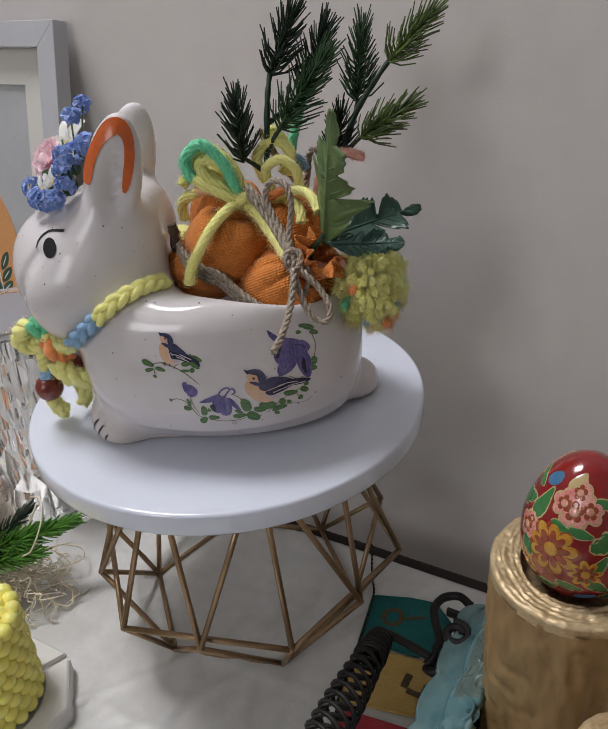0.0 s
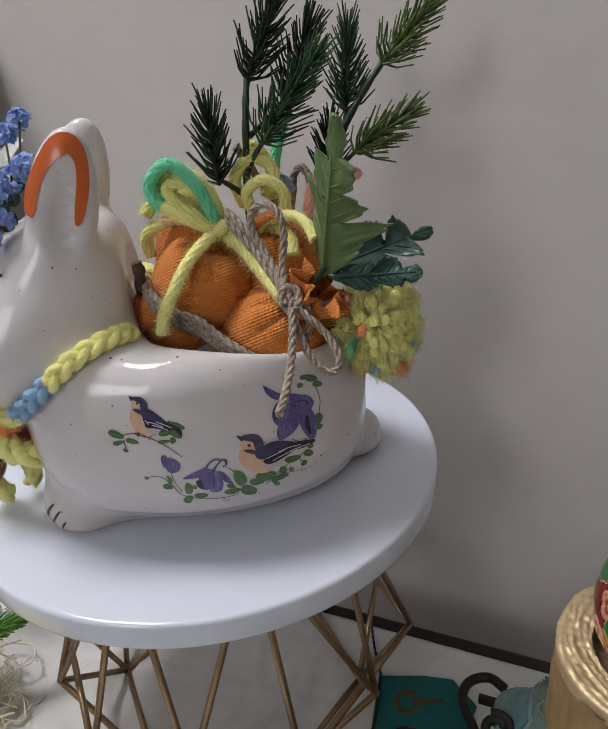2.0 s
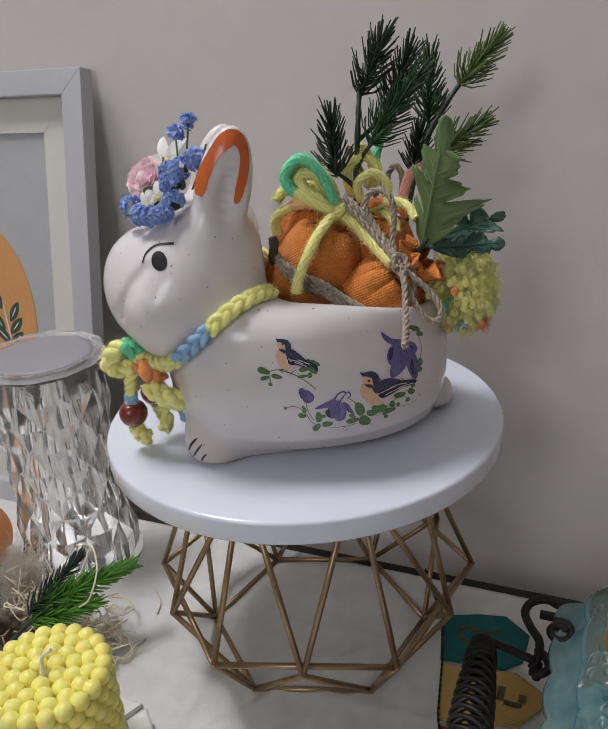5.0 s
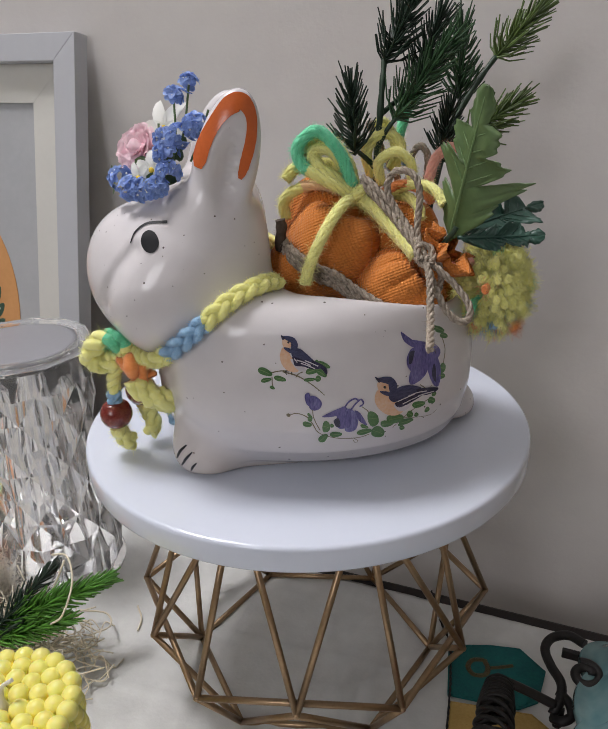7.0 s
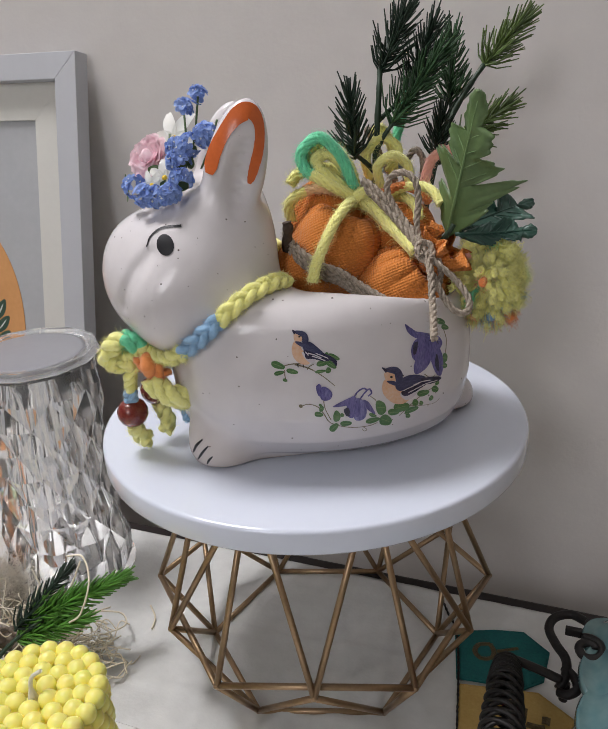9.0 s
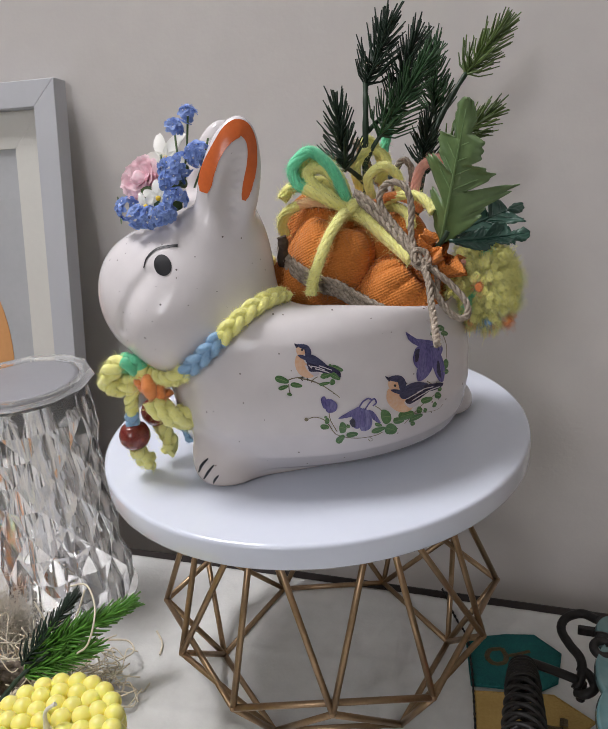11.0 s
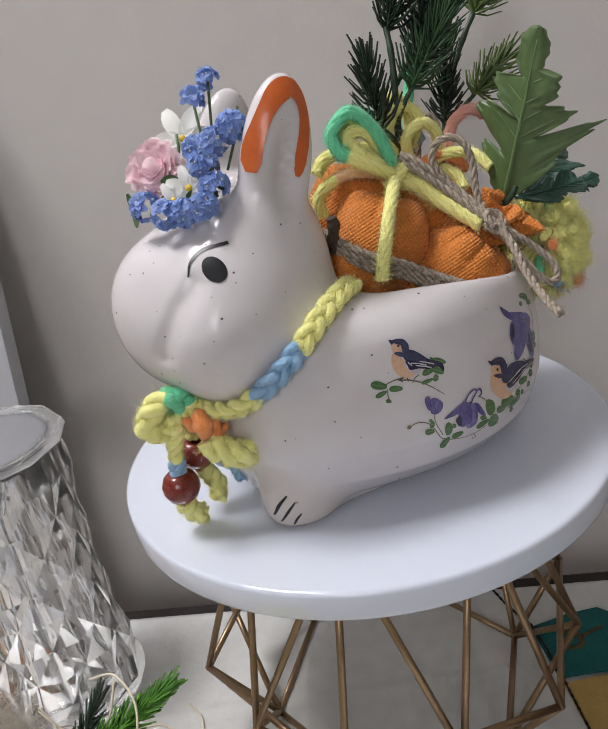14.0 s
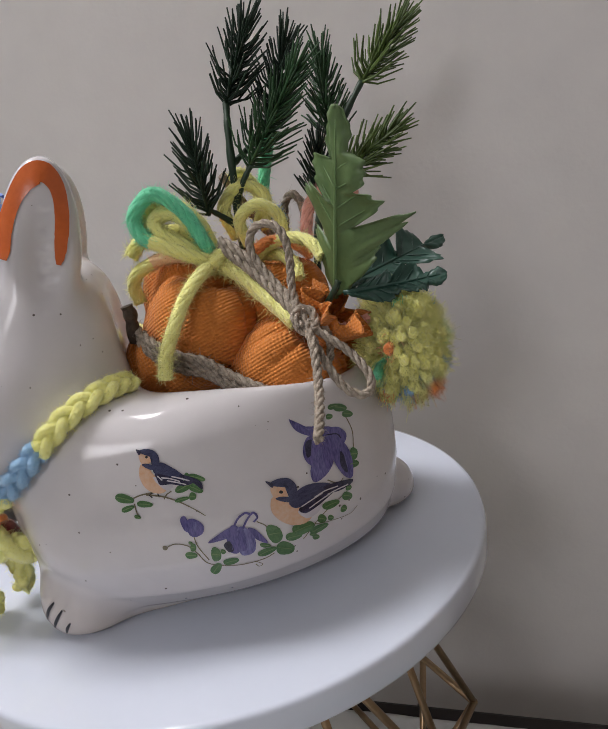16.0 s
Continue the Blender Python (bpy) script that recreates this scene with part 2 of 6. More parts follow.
def glaze(name, colour, freckle, rough=0.11):
    """Speckled ceramic glaze: small dark freckles scattered on a pale ground."""
    m = material(name, colour, rough, grain=tuple(c * 0.93 for c in colour), grain_scale=14, grain_mix=1.0, bump=0.22, bump_scale=42)
    nt = m.node_tree
    N, L = nt.nodes, nt.links
    b = N["Principled BSDF"]
    b.inputs["Specular IOR Level"].default_value = 0.36
    old = b.inputs["Base Color"].links[0].from_socket
    co = next(n for n in N if n.type == "TEX_COORD")
    vo = N.new("ShaderNodeTexVoronoi")
    vo.inputs["Scale"].default_value = 215
    vo.inputs["Randomness"].default_value = 1.0
    L.new(co.outputs["Object"], vo.inputs["Vector"])
    sep = N.new("ShaderNodeSeparateColor")
    L.new(vo.outputs["Color"], sep.inputs[0])
    size = N.new("ShaderNodeMapRange")  # only some cells bear a freckle
    size.inputs[1].default_value, size.inputs[2].default_value = 0.30, 1.0
    size.inputs[3].default_value, size.inputs[4].default_value = 0.0, 0.115
    L.new(sep.outputs[0], size.inputs[0])
    lt = N.new("ShaderNodeMath")
    lt.operation = "LESS_THAN"
    L.new(vo.outputs["Distance"], lt.inputs[0])
    L.new(size.outputs[0], lt.inputs[1])
    mix = N.new("ShaderNodeMix")
    mix.data_type = "RGBA"
    L.new(lt.outputs[0], mix.inputs["Factor"])
    L.new(old, mix.inputs["A"])
    mix.inputs["B"].default_value = (*freckle, 1)
    # bare clay shows on the fore feet and along the foot rim
    pos = N.new("ShaderNodeVectorMath")
    pos.operation = "DISTANCE"
    pos.inputs[1].default_value = (-0.058, -0.042, 0.004)
    L.new(co.outputs["Object"], pos.inputs[0])
    near = N.new("ShaderNodeMapRange")
    near.inputs[1].default_value, near.inputs[2].default_value, near.inputs[3].default_value, near.inputs[4].default_value = 0.012, 0.030, 0.45, 0.0
    L.new(pos.outputs["Value"], near.inputs[0])
    xyz = N.new("ShaderNodeSeparateXYZ")
    L.new(co.outputs["Object"], xyz.inputs[0])
    rimz = N.new("ShaderNodeMapRange")
    rimz.inputs[1].default_value, rimz.inputs[2].default_value, rimz.inputs[3].default_value, rimz.inputs[4].default_value = 0.0015, 0.006, 0.7, 0.0
    L.new(xyz.outputs[2], rimz.inputs[0])
    mx = N.new("ShaderNodeMath")
    mx.operation = "MAXIMUM"
    L.new(near.outputs[0], mx.inputs[0])
    L.new(rimz.outputs[0], mx.inputs[1])
    clay = N.new("ShaderNodeMix")
    clay.data_type = "RGBA"
    L.new(mx.outputs[0], clay.inputs["Factor"])
    L.new(mix.outputs["Result"], clay.inputs["A"])
    clay.inputs["B"].default_value = (0.60, 0.50, 0.40, 1)
    L.new(clay.outputs["Result"], b.inputs["Base Color"])
    return m


def fabric(name, colour, scale=700.0):
    """Woven cotton with a fine diagonal rib."""
    m = material(name, colour, 0.85, grain=tuple(c * 0.62 for c in colour), grain_scale=45, grain_mix=0.5, sheen=0.12)
    nt = m.node_tree
    N, L = nt.nodes, nt.links
    b = N["Principled BSDF"]
    co = next(n for n in N if n.type == "TEX_COORD")
    mp = N.new("ShaderNodeMapping")
    mp.inputs["Rotation"].default_value = (0.4, 0.3, 0.6)
    L.new(co.outputs["Object"], mp.inputs[0])
    bp = N.new("ShaderNodeBump")
    bp.inputs["Strength"].default_value, bp.inputs["Distance"].default_value = 0.6, 0.0005
    w1, w2 = N.new("ShaderNodeTexWave"), N.new("ShaderNodeTexWave")
    for w, d in ((w1, "X"), (w2, "Z")):
        w.bands_direction = d
        w.inputs["Scale"].default_value = scale / 3
        w.inputs["Distortion"].default_value = 0.6
        w.inputs["Detail Scale"].default_value = 4.0
        L.new(mp.outputs[0], w.inputs["Vector"])
    ad = N.new("ShaderNodeMath")
    L.new(w1.outputs[1], ad.inputs[0])
    L.new(w2.outputs[1], ad.inputs[1])
    L.new(ad.outputs[0], bp.inputs["Height"])
    L.new(bp.outputs[0], b.inputs["Normal"])
    return m


def clear(name, rough=0.02, ior=1.49, tint=(1, 1, 1), milk=0.0):
    m = bpy.data.materials.new(name)
    m.use_nodes = True
    b = m.node_tree.nodes["Principled BSDF"]
    b.inputs["Base Color"].default_value = (*tint, 1)
    b.inputs["Transmission Weight"].default_value, b.inputs["Roughness"].default_value, b.inputs["IOR"].default_value = 1.0 - milk, rough, ior
    return m


wall_paint = material("wall_paint", (0.66, 0.63, 0.60), 0.75, grain=(0.61, 0.58, 0.56), grain_scale=9, grain_mix=0.7, bump=0.30, bump_scale=300)
room_paint = material("room_paint", (0.58, 0.565, 0.545), 0.8, grain_scale=4, grain_mix=0.15, bump=0.1, bump_scale=90)
ceiling_paint = material("ceiling_paint", (0.78, 0.77, 0.75), 0.85, grain_scale=3, grain_mix=0.1, bump=0.1, bump_scale=90)
floor_wood = material("floor_wood", (0.26, 0.20, 0.155), 0.45, grain_scale=8, grain_mix=0.6, stretch=(1, 8, 1), bump=0.1)
dark_wood = material("dark_wood", (0.016, 0.009, 0.008), 0.6, grain_scale=30, grain_mix=0.6, stretch=(1, 9, 9), bump=0.2)
cloth_white = material("cloth_white", (0.72, 0.72, 0.70), 0.42, grain=(0.58, 0.58, 0.56), grain_scale=16, grain_mix=0.75, bump=0.3, bump_scale=420)
plate_paint = material("plate_paint", (0.71, 0.755, 0.86), 0.14, grain=(0.68, 0.725, 0.83), grain_scale=30, grain_mix=0.4, bump=0.03, bump_scale=70, coat=0.3)
gold_wire = material("gold_wire", (0.41, 0.28, 0.165), 0.34, metal=0.8, grain=(0.25, 0.16, 0.09), grain_scale=90, grain_mix=0.5, bump=0.1)
white_glaze = glaze("white_glaze", (0.72, 0.685, 0.69), (0.13, 0.105, 0.10))
cavity_glaze = material("cavity_glaze", (0.5, 0.42, 0.36), 0.3)
ink_black = material("ink_black", (0.010, 0.010, 0.013), 0.32)
ear_orange = material("ear_orange", (0.62, 0.135, 0.03), 0.25, grain=(0.5, 0.10, 0.022), grain_scale=120, grain_mix=0.6, bump=0.25, bump_scale=260)
deco_violet = material("deco_violet", (0.055, 0.048, 0.17), 0.22, grain=(0.21, 0.18, 0.42), grain_scale=200, grain_mix=0.9, stretch=(2, 1, .4))
deco_dark = material("deco_dark", (0.016, 0.015, 0.030), 0.18, grain=(0.07, 0.066, 0.13), grain_scale=300, grain_mix=0.8)
deco_peach = material("deco_peach", (0.70, 0.40, 0.24), 0.22, grain=(0.75, 0.58, 0.45), grain_scale=150, grain_mix=0.7)
deco_leaf = material("deco_leaf", (0.06, 0.15, 0.055), 0.22, grain=(0.13, 0.24, 0.10), grain_scale=260, grain_mix=0.9)
deco_pale = material("deco_pale", (0.62, 0.58, 0.62), 0.22)
deco_navy = material("deco_navy", (0.030, 0.033, 0.075), 0.2, grain=(0.085, 0.09, 0.17), grain_scale=420, grain_mix=0.9, stretch=(1, 1, 2.5))
deco_lilac = material("deco_lilac", (0.065, 0.057, 0.19), 0.22, grain=(0.25, 0.23, 0.46), grain_scale=260, grain_mix=0.9, stretch=(2, 1, .4))
deco_rib = material("deco_rib", (0.20, 0.30, 0.13), 0.25)
deco_stem = material("deco_stem", (0.20, 0.17, 0.11), 0.25)
frame_paint = material("frame_paint", (0.50, 0.51, 0.535), 0.45, grain=(0.46, 0.47, 0.495), grain_scale=25, grain_mix=0.5, bump=0.1, stretch=(1, 1, .2))
mat_card = material("mat_card", (0.66, 0.65, 0.60), 0.9, grain_scale=40, grain_mix=0.1, bump=0.15, bump_scale=500)
print_grey = material("print_grey", (0.45, 0.46, 0.47), 0.85, grain=(0.41, 0.42, 0.43), grain_scale=35, grain_mix=0.7)
print_orange = material("print_orange", (0.66, 0.33, 0.125), 0.8, grain=(0.58, 0.28, 0.10), grain_scale=45, grain_mix=0.7)
print_green = material("print_green", (0.04, 0.085, 0.055), 0.7)
print_white = material("print_white", (0.75, 0.75, 0.74), 0.7)
acrylic = clear("acrylic", 0.01, 1.49, milk=0.04)
acrylic_rim = clear("acrylic_rim", 0.06, 1.18, milk=0.10)
chrome = material("chrome", (0.85, 0.85, 0.87), 0.08, metal=1.0)
lamp_disc = material("lamp_disc", (0.29, 0.29, 0.31), 0.45, grain_scale=40, grain_mix=0.2)
wax_yellow = material("wax_yellow", (0.97, 0.88, 0.27), 0.34, grain=(0.95, 0.83, 0.20), grain_scale=50, grain_mix=0.5, bump=0.06, bump_scale=150)
wax_yellow.node_tree.nodes["Principled BSDF"].inputs["Subsurface Weight"].default_value = 0.6
wax_yellow.node_tree.nodes["Principled BSDF"].inputs["Subsurface Radius"].default_value = (0.006, 0.005, 0.002)
wick_cotton = material("wick_cotton", (0.8, 0.77, 0.68), 0.8, bump=0.3, bump_scale=600)
stone_white = material("stone_white", (0.78, 0.77, 0.75), 0.5, grain=(0.7, 0.69, 0.67), grain_scale=25, grain_mix=0.5, bump=0.15, bump_scale=200)
orange_cotton = fabric("orange_cotton", (0.70, 0.225, 0.034))
yarn_yellow = material("yarn_yellow", (1.0, 0.99, 0.42), 0.95, grain=(0.97, 0.92, 0.25), grain_scale=620, grain_mix=0.7, bump=1.0, bump_scale=1100, sheen=0.5)
yarn_green = material("yarn_green", (0.22, 0.80, 0.47), 0.95, grain=(0.10, 0.62, 0.32), grain_scale=620, grain_mix=0.7, bump=1.0, bump_scale=1100, sheen=0.5)
yarn_blue = material("yarn_blue", (0.40, 0.62, 0.84), 0.95, grain=(0.20, 0.42, 0.66), grain_scale=620, grain_mix=0.7, bump=1.0, bump_scale=1100, sheen=0.5)
yarn_orange = material("yarn_orange", (0.98, 0.36, 0.11), 0.95, grain=(0.84, 0.25, 0.06), grain_scale=620, grain_mix=0.7, bump=1.0, bump_scale=1100, sheen=0.5)
yarn_pink = material("yarn_pink", (0.97, 0.50, 0.40), 0.95, grain=(0.88, 0.40, 0.31), grain_scale=620, grain_mix=0.7, bump=1.0, bump_scale=1100, sheen=0.5)
yarn_peach = material("yarn_peach", (0.98, 0.70, 0.42), 0.95, grain=(0.92, 0.56, 0.30), grain_scale=620, grain_mix=0.7, bump=1.0, bump_scale=1100, sheen=0.5)
YARN = [yarn_yellow, yarn_green, yarn_blue, yarn_orange, yarn_pink, yarn_peach]
jute = material("jute", (0.56, 0.48, 0.39), 0.95, grain=(0.17, 0.13, 0.095), grain_scale=620, grain_mix=0.95, bump=0.8, bump_scale=1800)
bark = material("bark", (0.05, 0.034, 0.024), 0.9, grain=(0.12, 0.085, 0.06), grain_scale=300, grain_mix=0.6, bump=0.8, bump_scale=700)
needle_dark = material("needle_dark", (0.013, 0.034, 0.017), 0.5, grain=(0.007, 0.018, 0.011), grain_scale=80, grain_mix=0.6, spread=0.35)
needle_mid = material("needle_mid", (0.030, 0.085, 0.028), 0.5, grain=(0.014, 0.042, 0.018), grain_scale=80, grain_mix=0.6, spread=0.4)
needle_light = material("needle_light", (0.095, 0.145, 0.028), 0.5, grain=(0.045, 0.085, 0.02), grain_scale=80, grain_mix=0.6, spread=0.35)
needle_bright = material("needle_bright", (0.12, 0.32, 0.04), 0.5, grain=(0.065, 0.20, 0.025), grain_scale=80, grain_mix=0.6, spread=0.3)
stem_green = material("stem_green", (0.02, 0.045, 0.022), 0.5, bump=0.3)
leaf_light = material("leaf_light", (0.115, 0.180, 0.068), 0.36, grain=(0.065, 0.115, 0.042), grain_scale=55, grain_mix=0.7, bump=0.3, bump_scale=260)
leaf_dark = material("leaf_dark", (0.030, 0.085, 0.060), 0.38, grain=(0.016, 0.050, 0.038), grain_scale=70, grain_mix=0.7, bump=0.3, bump_scale=260)
petal_blue = material("petal_blue", (0.19, 0.31, 0.68), 0.6, grain=(0.42, 0.54, 0.84), grain_scale=300, grain_mix=0.7, spread=0.15)
petal_white = material("petal_white", (0.90, 0.90, 0.86), 0.6, grain=(0.84, 0.85, 0.76), grain_scale=80, grain_mix=0.6)
petal_pink = material("petal_pink", (1.0, 0.76, 0.82), 0.6, grain=(1.0, 0.90, 0.92), grain_scale=70, grain_mix=0.8, spread=0.08)
def let_light_through(m, share):
    """Thin petals: part of the light passes and shows on the far side."""
    nt = m.node_tree
    b, end = nt.nodes["Principled BSDF"], nt.nodes["Material Output"]
    tr, mix = nt.nodes.new("ShaderNodeBsdfTranslucent"), nt.nodes.new("ShaderNodeMixShader")
    nt.links.new(b.inputs["Base Color"].links[0].from_socket, tr.inputs["Color"])
    mix.inputs[0].default_value = share
    nt.links.new(b.outputs[0], mix.inputs[1])
    nt.links.new(tr.outputs[0], mix.inputs[2])
    nt.links.new(mix.outputs[0], end.inputs["Surface"])


let_light_through(petal_pink, 0.5)
let_light_through(petal_white, 0.25)
let_light_through(petal_blue, 0.3)
petal_yellow = material("petal_yellow", (0.85, 0.58, 0.04), 0.6)
bead_red = material("bead_red", (0.13, 0.007, 0.008), 0.26, grain=(0.30, 0.06, 0.035), grain_scale=330, grain_mix=0.75, bump=0.5, bump_scale=420, coat=0.4)
gold_leaf = material("gold_leaf", (0.47, 0.32, 0.145), 0.48, metal=0.45, grain=(0.25, 0.155, 0.065), grain_scale=34, grain_mix=0.8, bump=0.7, bump_scale=90, stretch=(1, 1, .35))
gold_edge = material("gold_edge", (0.62, 0.49, 0.30), 0.46, metal=0.40, grain=(0.38, 0.26, 0.12), grain_scale=75, grain_mix=0.8, bump=0.7, bump_scale=110, stretch=(1, 1, 3))
lacquer_red = material("lacquer_red", (0.24, 0.012, 0.012), 0.14, grain=(0.15, 0.007, 0.009), grain_scale=40, grain_mix=0.7, coat=0.6)
enamel_yellow = material("enamel_yellow", (0.55, 0.32, 0.03), 0.2, grain=(0.36, 0.09, 0.015), grain_scale=260, grain_mix=0.7, coat=0.5)
enamel_green = material("enamel_green", (0.03, 0.14, 0.04), 0.2, grain=(0.05, 0.2, 0.05), grain_scale=200, grain_mix=0.7, coat=0.5)
enamel_pink = material("enamel_pink", (0.50, 0.11, 0.10), 0.2, grain=(0.75, 0.45, 0.36), grain_scale=220, grain_mix=0.8, coat=0.5)
enamel_cream = material("enamel_cream", (0.42, 0.33, 0.16), 0.2, grain=(0.5, 0.38, 0.17), grain_scale=260, grain_mix=0.6, coat=0.5)
enamel_blue = material("enamel_blue", (0.05, 0.16, 0.30), 0.2, coat=0.5)
iron_black = material("iron_black", (0.018, 0.017, 0.017), 0.5, metal=0.5, grain=(0.035, 0.03, 0.028), grain_scale=120, grain_mix=0.6, bump=0.6, bump_scale=320)
felt_teal = material("felt_teal", (0.008, 0.14, 0.13), 0.9, grain=(0.005, 0.085, 0.09), grain_scale=90, grain_mix=0.8, bump=0.6, bump_scale=900)
felt_mustard = material("felt_mustard", (0.55, 0.37, 0.12), 0.9, grain=(0.45, 0.29, 0.08), grain_scale=90, grain_mix=0.8, bump=0.6, bump_scale=900)
felt_red = material("felt_red", (0.45, 0.045, 0.06), 0.9, grain=(0.36, 0.03, 0.045), grain_scale=90, grain_mix=0.8, bump=0.6, bump_scale=900)
glitter_gold = material("glitter_gold", (0.15, 0.11, 0.045), 0.4, metal=0.6, grain=(0.07, 0.05, 0.025), grain_scale=500, grain_mix=1.0, bump=1.0, bump_scale=1500)
aqua_glaze = material("aqua_glaze", (0.062, 0.150, 0.170), 0.2, grain=(0.15, 0.25, 0.25), grain_scale=18, grain_mix=0.9, bump=0.1, bump_scale=60, coat=0.4)
aqua_pale = material("aqua_pale", (0.12, 0.165, 0.145), 0.25, grain=(0.08, 0.125, 0.115), grain_scale=40, grain_mix=0.9, bump=0.2, coat=0.4)
aqua_deep = material("aqua_deep", (0.035, 0.125, 0.18), 0.16, grain=(0.07, 0.19, 0.24), grain_scale=40, grain_mix=0.8, coat=0.4)
straw = material("straw", (0.78, 0.70, 0.55), 0.8, grain_scale=100, grain_mix=0.4, spread=0.2)
wool_cream = material("wool_cream", (0.70, 0.63, 0.52), 0.95, grain_scale=200, grain_mix=0.4, spread=0.15, sheen=0.4)
bark_grey = material("bark_grey", (0.22, 0.18, 0.14), 0.95, grain=(0.08, 0.06, 0.045), grain_scale=160, grain_mix=0.8, bump=1.0, bump_scale=400)

# ---- the room ----
def slab(name, x0, x1, y0, y1, z0, z1, mat, bevel=0.0, label="", category=""):
    bm = bmesh.new()
    box(bm, x0, x1, y0, y1, z0, z1, bevel)
    return thing(name, bm, mat, label=label, category=category, kind="structure")


X0, X1, Y0, Y1, Z0, Z1 = ROOM
slab("wall_north", X0 - 0.12, X1 + 0.12, Y1, Y1 + 0.12, Z0, Z1, wall_paint, label="plain warm grey painted wall with faint stains")
slab("wall_east", X1, X1 + 0.12, Y0, Y1, Z0, Z1, room_paint, label="plain painted side wall")
bm = bmesh.new()
for ya, yb in ((Y0, WIN[0]), (WIN[1], Y1)):
    box(bm, X0 - 0.12, X0, ya, yb, Z0, Z1)
for za, zb in ((Z0, WIN[2]), (WIN[3], Z1)):
    box(bm, X0 - 0.12, X0, WIN[0], WIN[1], za, zb)
thing("wall_west", bm, room_paint, label="plain painted wall with a window opening", kind="structure")
bm = bmesh.new()
for xa, xb in ((X0 - 0.12, WIN2[0]), (WIN2[1], X1 + 0.12)):
    box(bm, xa, xb, Y0 - 0.12, Y0, Z0, Z1)
for za, zb in ((Z0, WIN2[2]), (WIN2[3], Z1)):
    box(bm, WIN2[0], WIN2[1], Y0 - 0.12, Y0, za, zb)
thing("wall_south", bm, room_paint, label="plain painted wall with a narrow window opening", kind="structure")
slab("floor", X0 - 0.12, X1 + 0.12, Y0 - 0.12, Y1 + 0.12, Z0 - 0.1, Z0, floor_wood, label="brown wooden floor")
slab("ceiling", X0 - 0.12, X1 + 0.12, Y0 - 0.12, Y1 + 0.12, Z1, Z1 + 0.1, ceiling_paint, label="white ceiling")

# ---- the table and its cloth ----
TX0, TX1, TY0, TY1 = -0.88, 0.55, -0.32, 0.4130
table = thing("table", m=pose(0, 0, 0), label="dark brown wooden table under a white cloth", category="table")
bm = bmesh.new()
box(bm, TX0, TX1, TY0, TY1, -0.032, -0.0026, 0.003)
part("tabletop", bm, dark_wood, table)
for x in (TX0 + 0.08, TX1 - 0.08):
    for y in (TY0 + 0.07, TY1 - 0.07):
        bm = bmesh.new()
        box(bm, x - 0.03, x + 0.03, y - 0.03, y + 0.03, Z0, -0.032, 0.004)
        part("leg", bm, dark_wood, table)


def cloth_z(x, y):
    n = noise.noise(Vector((x * 5, y * 5, 3.1))) * 0.0016 + noise.noise(Vector((x * 22, y * 9, 7.7))) * 0.0006
    # soft creases: place, slant, width, height
    for c, a, w, k in ((-0.285, 0.35, 0.007, 0.0038), (-0.255, 0.22, 0.005, 0.0026), (-0.235, 0.05, 0.007, 0.0036), (-0.205, -0.1, 0.005, 0.0022), (-0.16, -0.3, 0.007, 0.0028), (-0.36, 0.5, 0.01, 0.0022), (-0.305, 0.75, 0.004, 0.0030), (-0.262, 0.62, 0.004, 0.0028), (-0.19, -0.45, 0.004, 0.0020)):
        d = x - c - a * (y - 0.2) - 0.006 * noise.noise(Vector((y * 11, c * 40, 1.0)))
        n += k * math.exp(-(d / w) ** 2) * (0.6 + 0.5 * noise.noise(Vector((y * 9, c * 31, 4.0))))
    # grid of low fold ridges, in place of the stand wires' crossed shadows
    for c in (0.20, 0.262, 0.322):
        n += 0.0009 * math.exp(-((y - c - 0.08 * (x + 0.26)) / 0.0035) ** 2)
    for c in (-0.315, -0.252, -0.190):
        n += 0.0009 * math.exp(-((x - c + 0.08 * (y - 0.26)) / 0.0035) ** 2)
    n *= min(1.0, max(0.12, (0.3995 - y) / 0.05))  # pulled flat along the back edge
    return n - 0.0012


bm = bmesh.new()
surf(bm, lambda u, v: Vector((TX0 + u * (TX1 - TX0), TY0 + v * (0.3995 - TY0), cloth_z(TX0 + u * (TX1 - TX0), TY0 + v * (0.3995 - TY0)))), 520, 260)
cloth = thing("tablecloth", bm, cloth_white, label="white tablecloth with soft creases lying on the table", category="tablecloth")
sol = cloth.modifiers.new("thick", "SOLIDIFY")
sol.thickness, sol.offset = 0.0012, -1

# ---- the cake stand ----
SC = Vector((-0.2620, 0.3302, 0))
PLATE = 0.1753
stand = thing("cake_stand", m=Matrix.Translation(SC), label="round white cake stand on a gold geometric wire base", category="cake stand")
bm = bmesh.new()
R = 0.125
lathe(bm, [(0, -0.0142), (R - 0.004, -0.0142), (R - 0.0012, -0.0138), (R - 0.0003, -0.0128), (R, -0.0115), (R, -0.0022), (R - 0.0003, -0.0011), (R - 0.001, -0.0003), (R - 0.0024, 0), (R * 0.6, 0), (0, 0)], 128)
part("plate", bm, plate_paint, stand, "glossy white round plate", m=Matrix.Translation((0, 0, PLATE)))
polar = lambda r, deg, z: Vector((r * math.cos(radians(deg)), r * math.sin(radians(deg)), z))
WIRE = 0.0019


